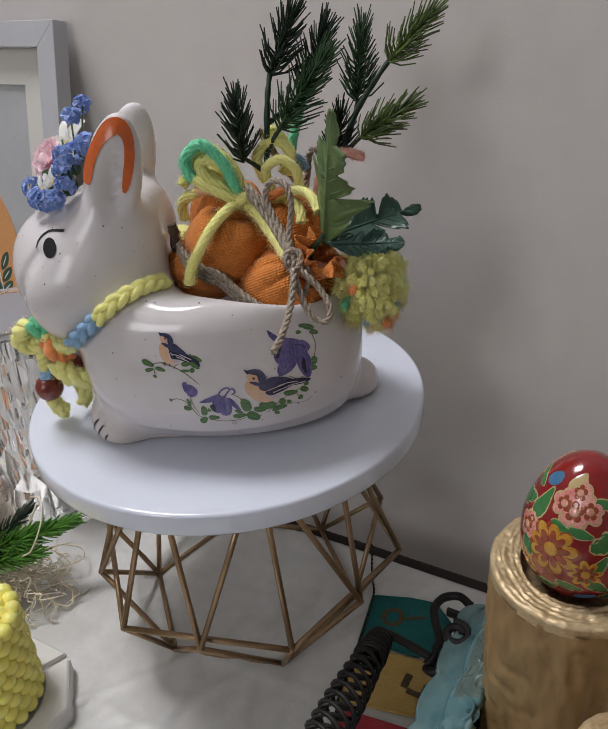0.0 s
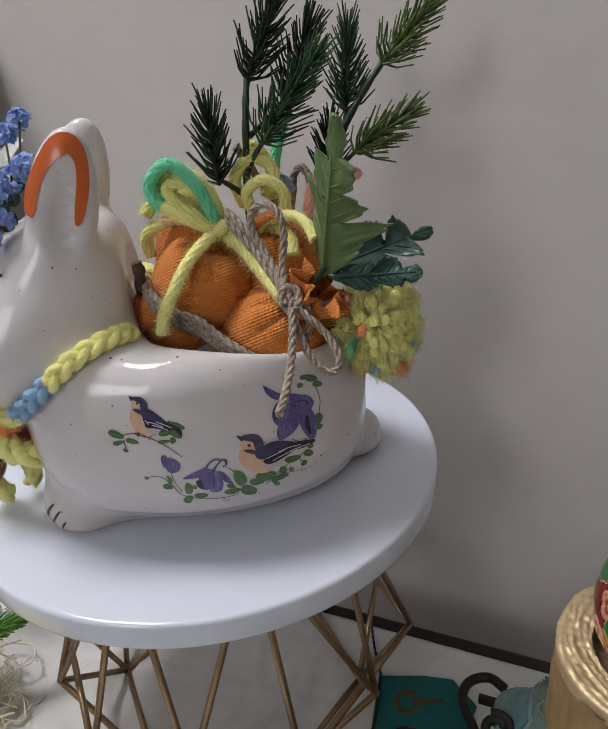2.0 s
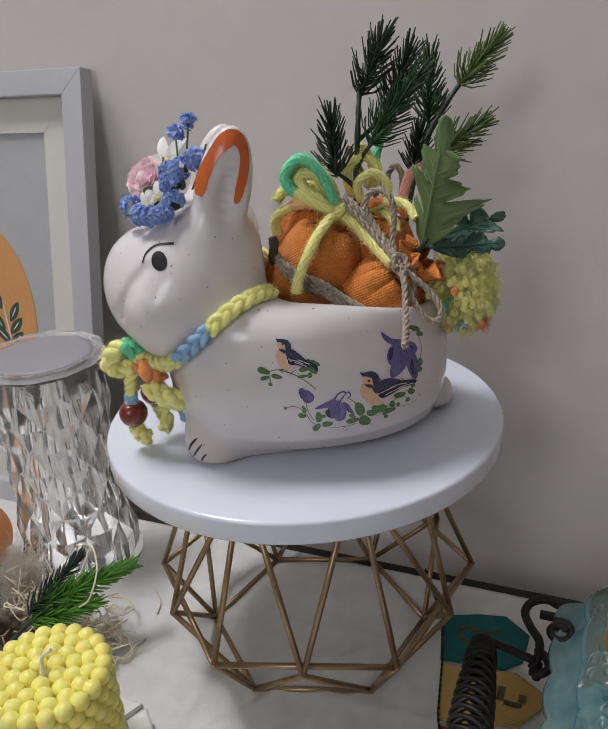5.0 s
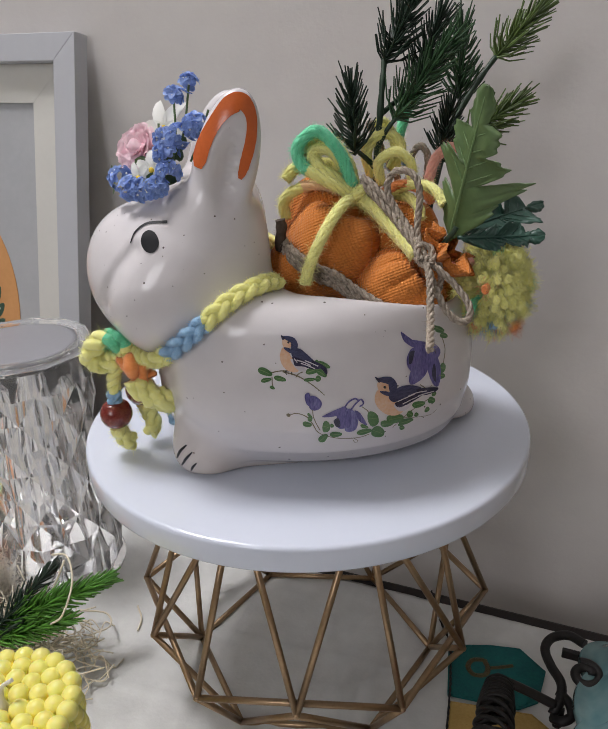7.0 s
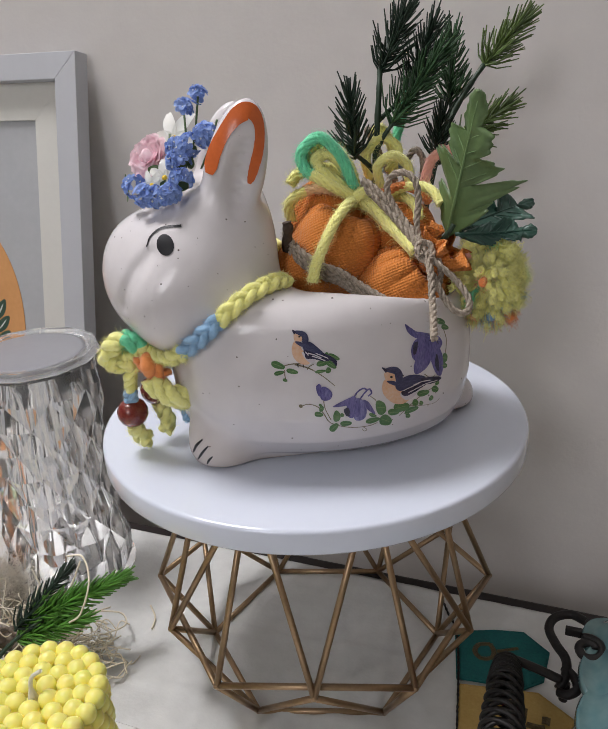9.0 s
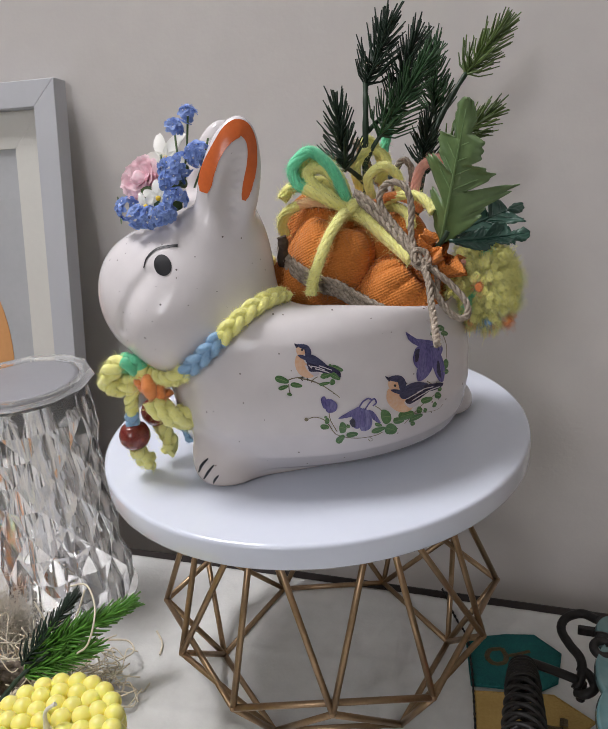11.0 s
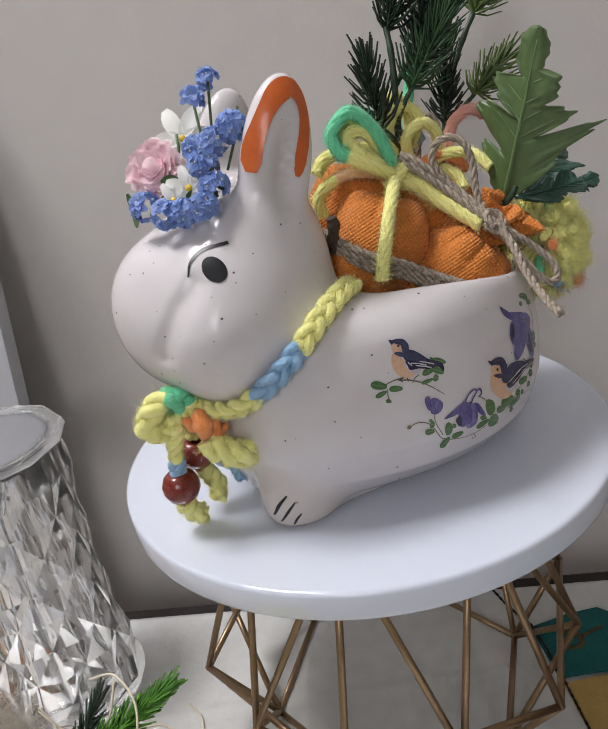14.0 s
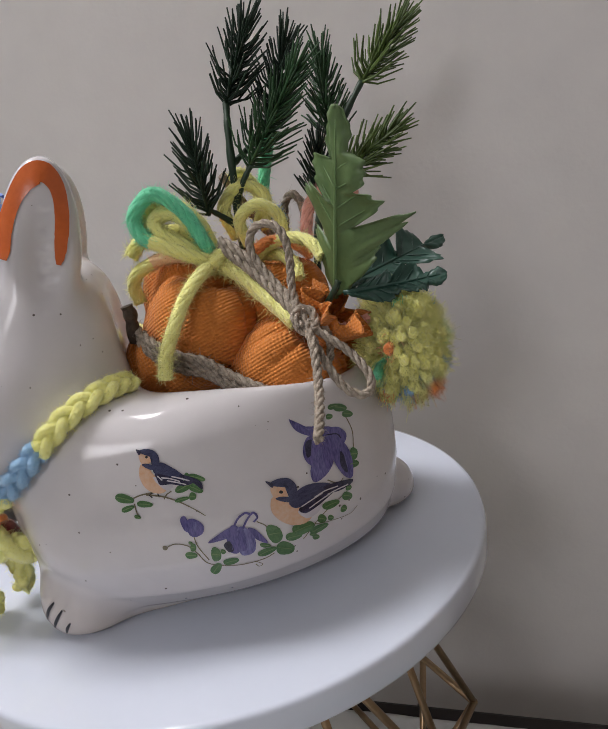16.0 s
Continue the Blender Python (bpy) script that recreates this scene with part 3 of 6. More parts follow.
def rod(p, q, name="rod"):
    bm = bmesh.new()
    tube(bm, [p, (p + q) / 2, q], WIRE, 10)
    part(name, bm, gold_wire, stand)


A0 = 17.5
for k in range(6):
    a, b, a2 = A0 + 60 * k, A0 + 60 * k + 30, A0 + 60 * k + 60
    bot, bot2 = polar(0.0770, a, 0.0022), polar(0.0770, a2, 0.0022)
    mid, mid2 = polar(0.1098, a, 0.0515), polar(0.1098, a2, 0.0515)
    out = polar(0.1044, b, 0.0530)
    top, top2 = polar(0.0665, a, PLATE - 0.0152), polar(0.0665, a2, PLATE - 0.0152)
    rod(bot, bot2)
    rod(mid, mid2)
    rod(top, top2)
    rod(mid, top)
    rod(mid, bot)
    rod(out, top)
    rod(out, top2)
    rod(out, bot)
    rod(out, bot2)
    for p in (bot, mid, out):
        bm = bmesh.new()
        bmesh.ops.create_uvsphere(bm, u_segments=10, v_segments=6, radius=WIRE * 1.12, matrix=Matrix.Translation(p))
        for f in bm.faces:
            f.smooth = True
        part("weld", bm, gold_wire, stand)

# ---- the ceramic planter ----
RAB = pose(-0.2543, 0.3155, PLATE, 0, 0, 27)  # along it, across it (minus is the near flank), up
PROF_W = np.array([-0.02, 0.0, 0.008, 0.02, 0.035, 0.05, 0.065, 0.08, 0.09, 0.1, 0.12])
PROF_S = np.array([0.70, 0.84, 0.91, 0.96, 0.992, 1.0, 0.99, 0.945, 0.88, 0.80, 0.6])  # lengthwise
PROF_C = np.array([0.40, 0.545, 0.72, 0.90, 0.99, 1.0, 0.98, 0.93, 0.87, 0.79, 0.6])  # crosswise


def planter_field(X, Y, Z):
    s, c = np.interp(Z, PROF_W, PROF_S), np.interp(Z, PROF_W, PROF_C)
    lean = 0.004 - 0.02 * np.clip(Z - 0.05, -0.05, 0.05)
    body = (np.sqrt(((X - lean) / (0.083 * s)) ** 2 + (np.abs(Y) / (0.0690 * c)) ** 2) - 1) * 0.062 * c
    body = smax(body, Z - 0.0940 - 0.062 * np.clip(X - 0.02, -0.045, 0.06), 0.012)
    chest = ellipsoid(X, Y, Z, (-0.0345, 0, 0.05), (0.0300, 0.050, 0.05))
    f = smin(body, chest, 0.02)
    neck = ellipsoid(X, Y, Z, (-0.044, 0, 0.088), (0.029, 0.040, 0.042))
    f = smin(f, neck, 0.012)
    yy = np.abs(Y)
    Yh = np.where(Y > 0, Y * 1.17, Y)
    yh = np.abs(Yh)
    head = ellipsoid(X, Yh, Z, (-0.0592, 0, 0.0985), (0.0440, 0.0480, 0.0366), -10)
    snout = ellipsoid(X, Yh, Z, (-0.0845, 0, 0.0955), (0.0212, 0.0225, 0.0280), -6)
    cheek = ellipsoid(X, yh, Z, (-0.0660, 0.0215, 0.0870), (0.0290, 0.0285, 0.0280), -6)
    crown = ellipsoid(X, yh, Z, (-0.0560, 0.0170, 0.1110), (0.0310, 0.0235, 0.0225), -10)
    head = smin(smin(smin(head, cheek, 0.012), crown, 0.010), snout, 0.016)
    # the crease beside the nose: a soft valley with a fuller cheek behind it
    pts = ((-0.0785, 0.1155), (-0.0870, 0.1070), (-0.0930, 0.0975), (-0.0960, 0.0885))
    d2 = np.full_like(X, 1.0)
    for (x0, z0), (x1, z1) in zip(pts, pts[1:]):
        h = np.clip(((X - x0) * (x1 - x0) + (Z - z0) * (z1 - z0)) / ((x1 - x0) ** 2 + (z1 - z0) ** 2), 0, 1)
        d2 = np.minimum(d2, np.hypot(X - x0 - h * (x1 - x0), Z - z0 - h * (z1 - z0)))
    on = np.clip((yy - 0.010) / 0.012, 0, 1)
    head = head + on * (0.0019 * np.exp(-(d2 / 0.0030) ** 2) - 0.0012 * np.exp(-(((X + 0.0800) / 0.009) ** 2 + ((Z - 0.0960) / 0.012) ** 2)))
    f = smin(f, head, 0.010)
    # ears: flat lobes, hollowed on the outer face; the far one sits lower
    ez = Z + np.where(Y > 0, 0.0040, 0.0)
    ex, ey = X + np.where(Y > 0, 0.0055, 0.0), yy
    ear = ellipsoid(ex, ey, ez, (-0.0362, 0.0262, 0.1485), (0.0145, 0.0095, 0.0342), 16)
    hollow = ellipsoid(ex, ey, ez, (-0.0342, 0.0385, 0.1460), (0.0068, 0.0085, 0.0225), 15)
    # thumb dents down the hollow's back edge
    hollow = hollow + 0.0011 * np.sin(ez * 1150) * np.exp(-((ex + 0.0315 - 0.22 * (ez - 0.155)) / 0.0022) ** 2) * np.clip((0.172 - ez) / 0.005, 0, 1)
    ear = smax(ear, -hollow, 0.006)
    f = smin(f, ear, 0.014)
    bridge_up = ellipsoid(X, Y, Z, (-0.050, 0, 0.126), (0.022, 0.031, 0.015), -12)
    f = smin(f, bridge_up, 0.012)
    back = ellipsoid(X, Y, Z, (-0.033, 0, 0.116), (0.018, 0.028, 0.022))
    f = smin(f, back, 0.012)
    shoulder = ellipsoid(X, yy, Z, (-0.034, 0.040, 0.058), (0.026, 0.0175, 0.034), 18)
    f = smin(f, shoulder, 0.012)
    foot = ellipsoid(X, yy, Z, (-0.0530, 0.0345, 0.0125), (0.0190, 0.0140, 0.0185))
    f = smin(f, foot, 0.009)
    pad = ellipsoid(X, yy, Z, (-0.030, 0.0300, 0.002), (0.034, 0.0095, 0.0085))
    f = smin(f, pad, 0.006)
    tail = ellipsoid(X, Y, Z, (0.0825, 0.0150, 0.0065), (0.0140, 0.0195, 0.0108), 8)
    f = smin(f, tail, 0.009)
    f = smax(f, -Z, 0.004)
    # the opening
    well = (np.sqrt(((X - 0.0285) / 0.0485) ** 2 + (Y / 0.0490) ** 2) - 1) * 0.046
    well = smax(well, 0.03 - Z, 0.02)
    well = smax(well, -(X + 0.0195 + 0.25 * np.clip(Z - 0.1, -0.01, 0.02)), 0.006)
    return smax(f, -well, 0.0065)


V, Q = surface_net(planter_field, (-0.122, -0.076, -0.006), (0.112, 0.076, 0.19), 0.0019)
from mathutils.bvhtree import BVHTree
skin = BVHTree.FromPolygons([Vector(v) for v in V], [tuple(int(i) for i in q) for q in Q])
bm = bmesh.new()
bv = [bm.verts.new(v) for v in V]
for q in Q:
    try:
        f = bm.faces.new([bv[i] for i in q])
        f.smooth = True
    except ValueError:
        pass


planter = thing("rabbit_planter", m=RAB, label="white speckled glazed ceramic rabbit planter with painted blossoms", category="planter")
part("body", bm, white_glaze, planter)
bm = bmesh.new()


def painted(name, label=""):
    """Closes the painting begun last as one part, and begins the next."""
    global bm
    part(name, bm, PAINTS, planter, label)
    bm = bmesh.new()


PAINTS = [white_glaze, ink_black, ear_orange, deco_dark, deco_violet, deco_peach, deco_leaf, deco_stem, deco_pale, deco_navy, deco_lilac, deco_rib]


def onto(u, w, lift=0.00025, v0=-0.2):
    """The near flank's surface at (u, w), lifted a little."""
    p, n, _, _ = skin.ray_cast(Vector((u, v0, w)), Vector((0, 1, 0)))
    return p + n * lift if p else Vector((u, -0.03, w))


def decal(outline, mat, lift=0.00025, rings=3):
    """A painted patch on the glaze: a filled outline of (u, w)."""
    cu, cw = sum(p[0] for p in outline) / len(outline), sum(p[1] for p in outline) / len(outline)
    prev = None
    for k in range(rings + 1):
        s = k / rings
        cur = [bm.verts.new(onto(cu + s * (u - cu), cw + s * (w - cw), lift)) for u, w in outline] if k else [bm.verts.new(onto(cu, cw, lift))]
        n = len(outline)
        for i in range(n):
            if k:
                j = (i + 1) % n
                q = (prev[0], cur[i], cur[j]) if k == 1 else (prev[i], cur[i], cur[j], prev[j])
                f = bm.faces.new(q)
                f.smooth, f.material_index = True, mat
        prev = cur


def stroke(pts, width, mat, lift=0.0003):
    """A painted brush line on the glaze."""
    line = [p for p in catmull([(u, 0, w) for u, w in pts], 8)]
    rows = []
    for i, (p, (t, a, b)) in enumerate(zip(line, frames(line))):
        nrm = Vector((-t.z, 0, t.x))
        s = i / (len(line) - 1)
        h = (width(s) if callable(width) else width) / 2
        rows.append([bm.verts.new(onto(p.x + nrm.x * h * e, p.z + nrm.z * h * e, lift)) for e in (-1, 0, 1)])
    for r, q in zip(rows, rows[1:]):
        for k in (0, 1):
            f = bm.faces.new((r[k], r[k + 1], q[k + 1], q[k]))
            f.smooth, f.material_index = True, mat


# decal sheet: x along the flank, y down, in units of about a quarter millimetre; the sheet bends with the flank
SHEET = ((0.01186, 0.04392, -0.00295, 0.00622, 0.00277, 0.00257, 0.00306, 0.00118, 0.00202, 0.00055),
         (0.05659, -0.00938, -0.03261, -0.00655, -0.00423, -0.00516, -0.00247, -0.00268, -0.00199, -0.00177))



def sheet(x, y):
    a, b = (x - 800) / 200, (y - 820) / 150
    terms = (1, a, b, a * a, a * b, b * b, a ** 3, a * a * b, a * b * b, b ** 3)
    return tuple(sum(k * t for k, t in zip(row, terms)) for row in SHEET)


def blob(x, y, rx, ry, turn=0, mat=4, n=16, point=0.0, lift=0.00025):
    c, s = math.cos(radians(turn)), math.sin(radians(turn))
    pts = []
    for k in range(n):
        a = k * math.tau / n
        e = 1 - point * (0.5 + 0.5 * math.cos(a)) * abs(math.sin(a)) * 0.9
        px, py = rx * math.cos(a), ry * math.sin(a) * e
        pts.append(sheet(x + c * px - s * py, y + s * px + c * py))
    decal(pts, mat, lift)


def patch(pts, mat, lift=0.0003):
    """A painted shape with a soft outline through the given corners."""
    n = len(pts)
    ringed = catmull([(x, y, 0) for x, y in [pts[-1]] + list(pts) + list(pts[:2])], 4)[4:4 * (n + 1)]
    decal([sheet(p.x, p.y) for p in ringed], mat, lift)


VIO, DRK, PCH, LEA, STM, BLK, ORA, PAL, NAV, LIL, LGR = 4, 3, 5, 6, 7, 1, 2, 8, 9, 10, 11
line2 = lambda pts, w, mat=STM, lift=0.0002: stroke([sheet(*p) for p in pts], w, mat, lift)


def clover(x, y, leaves):
    """Leaflets round a point, each with a pale midrib."""
    for dx, dy, rx, ry, t in leaves:
        blob(x + dx, y + dy, rx, ry, t, LEA, point=0.45)
        c, q = math.cos(radians(t)), math.sin(radians(t))
        line2([(x + dx - c * rx * 0.8, y + dy - q * rx * 0.8), (x + dx, y + dy - 0.6), (x + dx + c * rx * 0.7, y + dy + q * rx * 0.7)], 0.0003, LGR, 0.00042)


# first spray: a branch, its leaves, a plump bird-shaped painting on it
line2([(625, 812), (650, 801), (685, 795)], 0.0005)
line2([(662, 800), (690, 805), (715, 815), (740, 830), (758, 843)], lambda q: 0.0007 - 0.0004 * q)
line2([(672, 806), (668, 800), (680, 797), (684, 806)], 0.0004, BLK)
line2([(692, 810), (697, 802), (706, 796)], 0.0004, STM)
line2([(640, 815), (642, 830), (645, 838)], 0.0004)
clover(640, 812, ((-16, -7, 17, 10, 18), (-12, 11, 12, 6.5, -18), (18, 5, 14, 7.5, 8), (3, 27, 6, 4.5, 20)))
clover(735, 790, ((-5, 0, 19, 9, -22), (15, -14, 15, 7, 20), (12, 5, 13, 8, 30), (-12, 22, 13, 5, -12), (6, 18, 6, 9, 10), (-2, -16, 5, 10, 15)))
painted("painted_branch", "painted twig with green leaves")
for pts, m, up in (
        (((656, 746), (652, 765), (658, 783), (670, 795), (686, 799), (697, 794), (690, 778), (676, 764), (668, 750)), PCH, 0.00025),
        (((676, 770), (684, 783), (698, 794), (710, 788), (700, 780), (686, 772)), PAL, 0.0003),
        (((654, 726), (666, 722), (675, 731), (673, 743), (662, 748), (655, 740)), PCH, 0.00032),
        (((652, 722), (664, 719), (679, 722), (688, 735), (686, 750), (676, 752), (679, 740), (670, 729), (659, 727)), NAV, 0.0004),
        (((658, 746), (668, 745), (678, 750), (676, 757), (664, 752)), NAV, 0.0004),
        (((676, 754), (690, 744), (706, 752), (724, 766), (736, 777), (722, 778), (702, 772), (684, 768)), NAV, 0.0004),
        (((680, 764), (700, 768), (722, 777), (742, 784), (728, 788), (706, 784), (688, 784), (683, 774)), DRK, 0.00045),
        (((722, 768), (742, 774), (757, 784), (758, 797), (746, 786), (728, 778)), DRK, 0.00048),
        (((649, 719), (658, 723), (654, 729)), DRK, 0.0005)):
    patch(pts, m, up)
blob(667, 733, 2.4, 2.4, 0, BLK, lift=0.00055)
for pts in (((690, 771), (706, 774), (722, 780)), ((700, 777), (716, 781), (732, 786)), ((708, 770), (724, 775), (738, 780)), ((684, 768), (692, 776))):
    line2(pts, 0.00045, PAL, 0.0006)
painted("painted_bird", "small painted bird, peach and navy")
# second spray: garland of leaves with three blossoms
line2([(683, 895), (700, 889), (720, 893), (733, 905), (750, 925), (790, 932), (830, 925), (850, 915)], 0.00045)
line2([(733, 875), (737, 895), (750, 918)], 0.0004)
line2([(835, 858), (848, 868), (850, 890)], 0.0004)
line2([(895, 895), (915, 870), (940, 845), (968, 822)], 0.0004)
line2([(820, 928), (828, 934), (822, 938), (818, 933)], 0.0003)
line2([(905, 870), (935, 868), (965, 862), (978, 850)], 0.0003)
blob(682, 895, 4.5, 4, 0, STM)
clover(728, 900, ((-5, 9, 10, 7, 0), (1, -4, 5, 9, 15), (-2, -12, 3.5, 3.5, 0)))
clover(765, 915, ((-2, -6, 8, 15, 10), (-8, 20, 13, 9, -50), (18, 8, 13, 8, -12), (10, -10, 4, 5, 0)))
clover(865, 890, ((-8, -10, 11, 19, -8), (2, 18, 13, 17, 20), (-25, 20, 16, 8, -22), (-25, 8, 8, 5, 10)))
clover(895, 882, ((-12, 5, 12, 9, -10), (4, -8, 17, 12, -20), (25, -4, 15, 8, -25), (18, 12, 5, 7, 10)))
clover(945, 842, ((-2, -2, 13, 8, -20), (22, -12, 7, 9, 20), (-18, 20, 6, 9, 20), (14, 8, 4, 8, 30), (26, -26, 4, 7, 20), (-6, 20, 4, 6, 20), (-35, 46, 5, 4, 0)))
clover(970, 680, ((0, 0, 10, 8, 20), (10, 12, 8, 7, 20), (-10, -4, 8, 6, -10), (-16, 12, 5, 6, 0)))
clover(984, 765, ((0, -4, 6, 14, 8), (-1, 12, 7, 8, 0)))
line2([(975, 690), (985, 720), (985, 750)], 0.0004)
line2([(944, 798), (958, 806), (966, 798)], 0.0004)
painted("painted_garland", "painted garland of green leaves")
for pts, m, up in (
        # the small bud
        (((715, 848), (723, 841), (728, 852), (728, 868), (720, 866)), VIO, 0.0003),
        (((726, 850), (738, 847), (752, 858), (749, 872), (736, 878), (726, 872)), VIO, 0.00033),
        (((728, 854), (740, 852), (746, 862), (736, 868)), LIL, 0.0004),
        # the nodding blossom in the middle
        (((754, 890), (770, 878), (796, 864), (802, 872), (784, 884)), VIO, 0.0003),
        (((786, 880), (796, 862), (808, 868), (806, 890), (798, 908), (784, 904)), VIO, 0.00034),
        (((803, 870), (816, 866), (827, 884), (824, 904), (812, 913), (800, 908)), LIL, 0.00034),
        (((820, 868), (832, 872), (845, 893), (838, 893), (826, 884)), VIO, 0.0003),
        (((778, 894), (788, 888), (792, 902), (784, 906)), DRK, 0.0004),
        (((806, 880), (812, 878), (812, 900), (804, 904)), VIO, 0.00042),
        # the large blossom
        (((896, 688), (908, 702), (930, 705), (952, 708), (962, 716), (942, 724), (918, 718), (903, 706)), VIO, 0.0003),
        (((922, 722), (914, 744), (918, 764), (930, 772), (942, 748), (940, 724)), VIO, 0.00034),
        (((932, 752), (922, 780), (926, 800), (946, 786), (956, 762), (946, 738)), LIL, 0.00036),
        (((958, 728), (972, 738), (981, 766), (979, 797), (970, 798), (960, 780), (953, 752)), VIO, 0.00034),
        (((938, 718), (962, 710), (976, 724), (970, 742), (952, 746), (940, 736)), VIO, 0.0004),
        (((944, 742), (954, 748), (955, 768), (946, 780), (942, 762)), VIO, 0.00042),
        (((918, 732), (928, 728), (926, 750), (919, 756)), DRK, 0.00042),
        (((966, 752), (972, 768), (972, 790), (964, 776)), DRK, 0.00042)):
    patch(pts, m, up)
for pts, w, m in (([(798, 866), (808, 850), (820, 842), (828, 845)], 0.0008, VIO), ([(812, 868), (822, 852), (832, 842), (837, 850), (830, 858)], 0.0008, VIO), ([(786, 884), (776, 882), (762, 887)], 0.00035, LIL), ([(792, 872), (794, 888), (790, 902)], 0.0003, LIL),
                  ([(928, 728), (926, 746), (924, 762)], 0.0004, LIL), ([(964, 736), (970, 756), (973, 780)], 0.0004, LIL), ([(910, 703), (928, 711), (950, 714)], 0.0004, LIL), ([(936, 768), (932, 784), (928, 796)], 0.0003, VIO), ([(948, 722), (962, 722), (968, 730)], 0.0004, DRK)):
    line2(pts, w, m, 0.0005)
painted("painted_blossom", "violet painted blossoms")
for pts, m, up in (
        (((863, 820), (859, 840), (867, 857), (884, 868), (904, 866), (918, 850), (902, 842), (886, 830), (876, 820)), PCH, 0.00028),
        (((896, 846), (906, 858), (922, 852), (930, 838), (912, 842)), PAL, 0.00032),
        (((864, 802), (880, 799), (889, 809), (884, 821), (869, 822), (863, 812)), PCH, 0.00034),
        (((861, 796), (874, 789), (890, 789), (900, 802), (898, 819), (888, 825), (890, 811), (880, 800), (868, 801)), NAV, 0.0004),
        (((868, 821), (880, 819), (892, 823), (888, 829), (874, 826)), NAV, 0.0004),
        (((886, 828), (904, 808), (924, 801), (946, 804), (936, 818), (914, 832), (894, 840)), NAV, 0.0004),
        (((898, 842), (918, 828), (942, 812), (962, 808), (944, 824), (924, 840), (906, 850)), DRK, 0.00045),
        (((936, 809), (956, 803), (977, 802), (973, 811), (950, 820)), DRK, 0.00048),
        (((856, 791), (867, 796), (865, 803)), DRK, 0.0005)):
    patch(pts, m, up)
blob(877, 811, 2.8, 2.8, 0, BLK, lift=0.00055)
for pts in (((902, 838), (918, 828), (934, 818)), ((912, 842), (928, 831), (944, 821)), ((922, 824), (938, 815), (956, 810)), ((940, 822), (956, 815), (970, 810))):
    line2(pts, 0.0005, PAL, 0.0006)
painted("painted_bird", "small painted bird, peach and navy")
# eye, brow, toes and the coloured ear rim
ring = lambda cu, cw, ru, rw, tilt=0, n=28: [(cu + ru * math.cos(k * math.tau / n) * math.cos(radians(tilt)) - rw * math.sin(k * math.tau / n) * math.sin(radians(tilt)),
                                             cw + ru * math.cos(k * math.tau / n) * math.sin(radians(tilt)) + rw * math.sin(k * math.tau / n) * math.cos(radians(tilt))) for k in range(n)]
decal(ring(-0.0712, 0.1195, 0.0041, 0.0043), BLK, 0.0003)
painted("eye", "black painted eye")
stroke([(-0.0805, 0.1180), (-0.0780, 0.1226), (-0.0720, 0.1262), (-0.0630, 0.1272)], lambda s: 0.0005 + 0.0006 * s, BLK)
painted("brow", "black painted brow")
for a, b, c in (((-0.0697, 0.0098), (-0.0674, 0.0150), (-0.0638, 0.0192)), ((-0.0676, 0.0062), (-0.0648, 0.0115), (-0.0613, 0.0160)), ((-0.0630, 0.0042), (-0.0618, 0.0072), (-0.0597, 0.0100))):
    stroke([a, b, c], lambda s: 0.0006 + 0.0006 * math.sin(math.pi * s), BLK)
    painted("toe_mark", "black painted toe line")
stroke([(-0.0477, 0.1496), (-0.0444, 0.1591), (-0.0388, 0.1682), (-0.0324, 0.1746), (-0.0268, 0.1758), (-0.0236, 0.1700), (-0.0242, 0.1606), (-0.0272, 0.1506), (-0.0297, 0.1439)],
       lambda s: (0.0056 + 0.0022 * math.exp(-((s - 0.42) / 0.13) ** 2) - 0.0022 * s * s + 0.0004 * math.sin(17 * s)) * min(1, 0.6 + 9 * s, 0.55 + 9 * (1 - s)), ORA, 0.0005)
painted("ear_paint", "orange painted rim of the ear")
bm.free()

# ---- the picture frame ----
FR = pose(-0.498, 0.388, 0.0, -11.7, 0, 0)
picture = thing("picture_frame", m=FR, label="pale grey wooden picture frame leaning on the wall, with abstract print", category="picture frame")
FW, FH, FT, FB = 0.30, 0.392, 0.015, 0.020
def mitred(name, x0, x1, z0, z1, w, y0, y1, mat, bevel, label=""):
    """Four strips round a rectangle, cut at 45 degrees in the corners."""
    for q in (((x0, z0), (x1, z0), (x1 - w, z0 + w), (x0 + w, z0 + w)), ((x1, z0), (x1, z1), (x1 - w, z1 - w), (x1 - w, z0 + w)), ((x1, z1), (x0, z1), (x0 + w, z1 - w), (x1 - w, z1 - w)), ((x0, z1), (x0, z0), (x0 + w, z0 + w), (x0 + w, z1 - w))):
        bm = bmesh.new()
        prism(bm, q, 0, y1 - y0, bevel)
        bmesh.ops.transform(bm, matrix=Matrix(((1, 0, 0, 0), (0, 0, -1, y1), (0, 1, 0, 0), (0, 0, 0, 1))), verts=bm.verts)
        part(name, bm, mat, picture, label)


mitred("frame_rail", -FW, 0, 0, FH, FB, 0, FT, frame_paint, 0.0005)
bm = bmesh.new()
box(bm, -FW + FB, -FB, 0.013, 0.015, FB, FH - FB)
part("backing_print", bm, print_grey, picture, "pale grey printed sheet")
MW = 0.029
mitred("mat_strip", -FW + FB + 0.0002, -FB - 0.0002, FB + 0.0002, FH - FB - 0.0002, MW, 0.0105, 0.0125, mat_card, 0.0002, "cream mat board")
bm = bmesh.new()
AC, AH = -0.150, 0.170
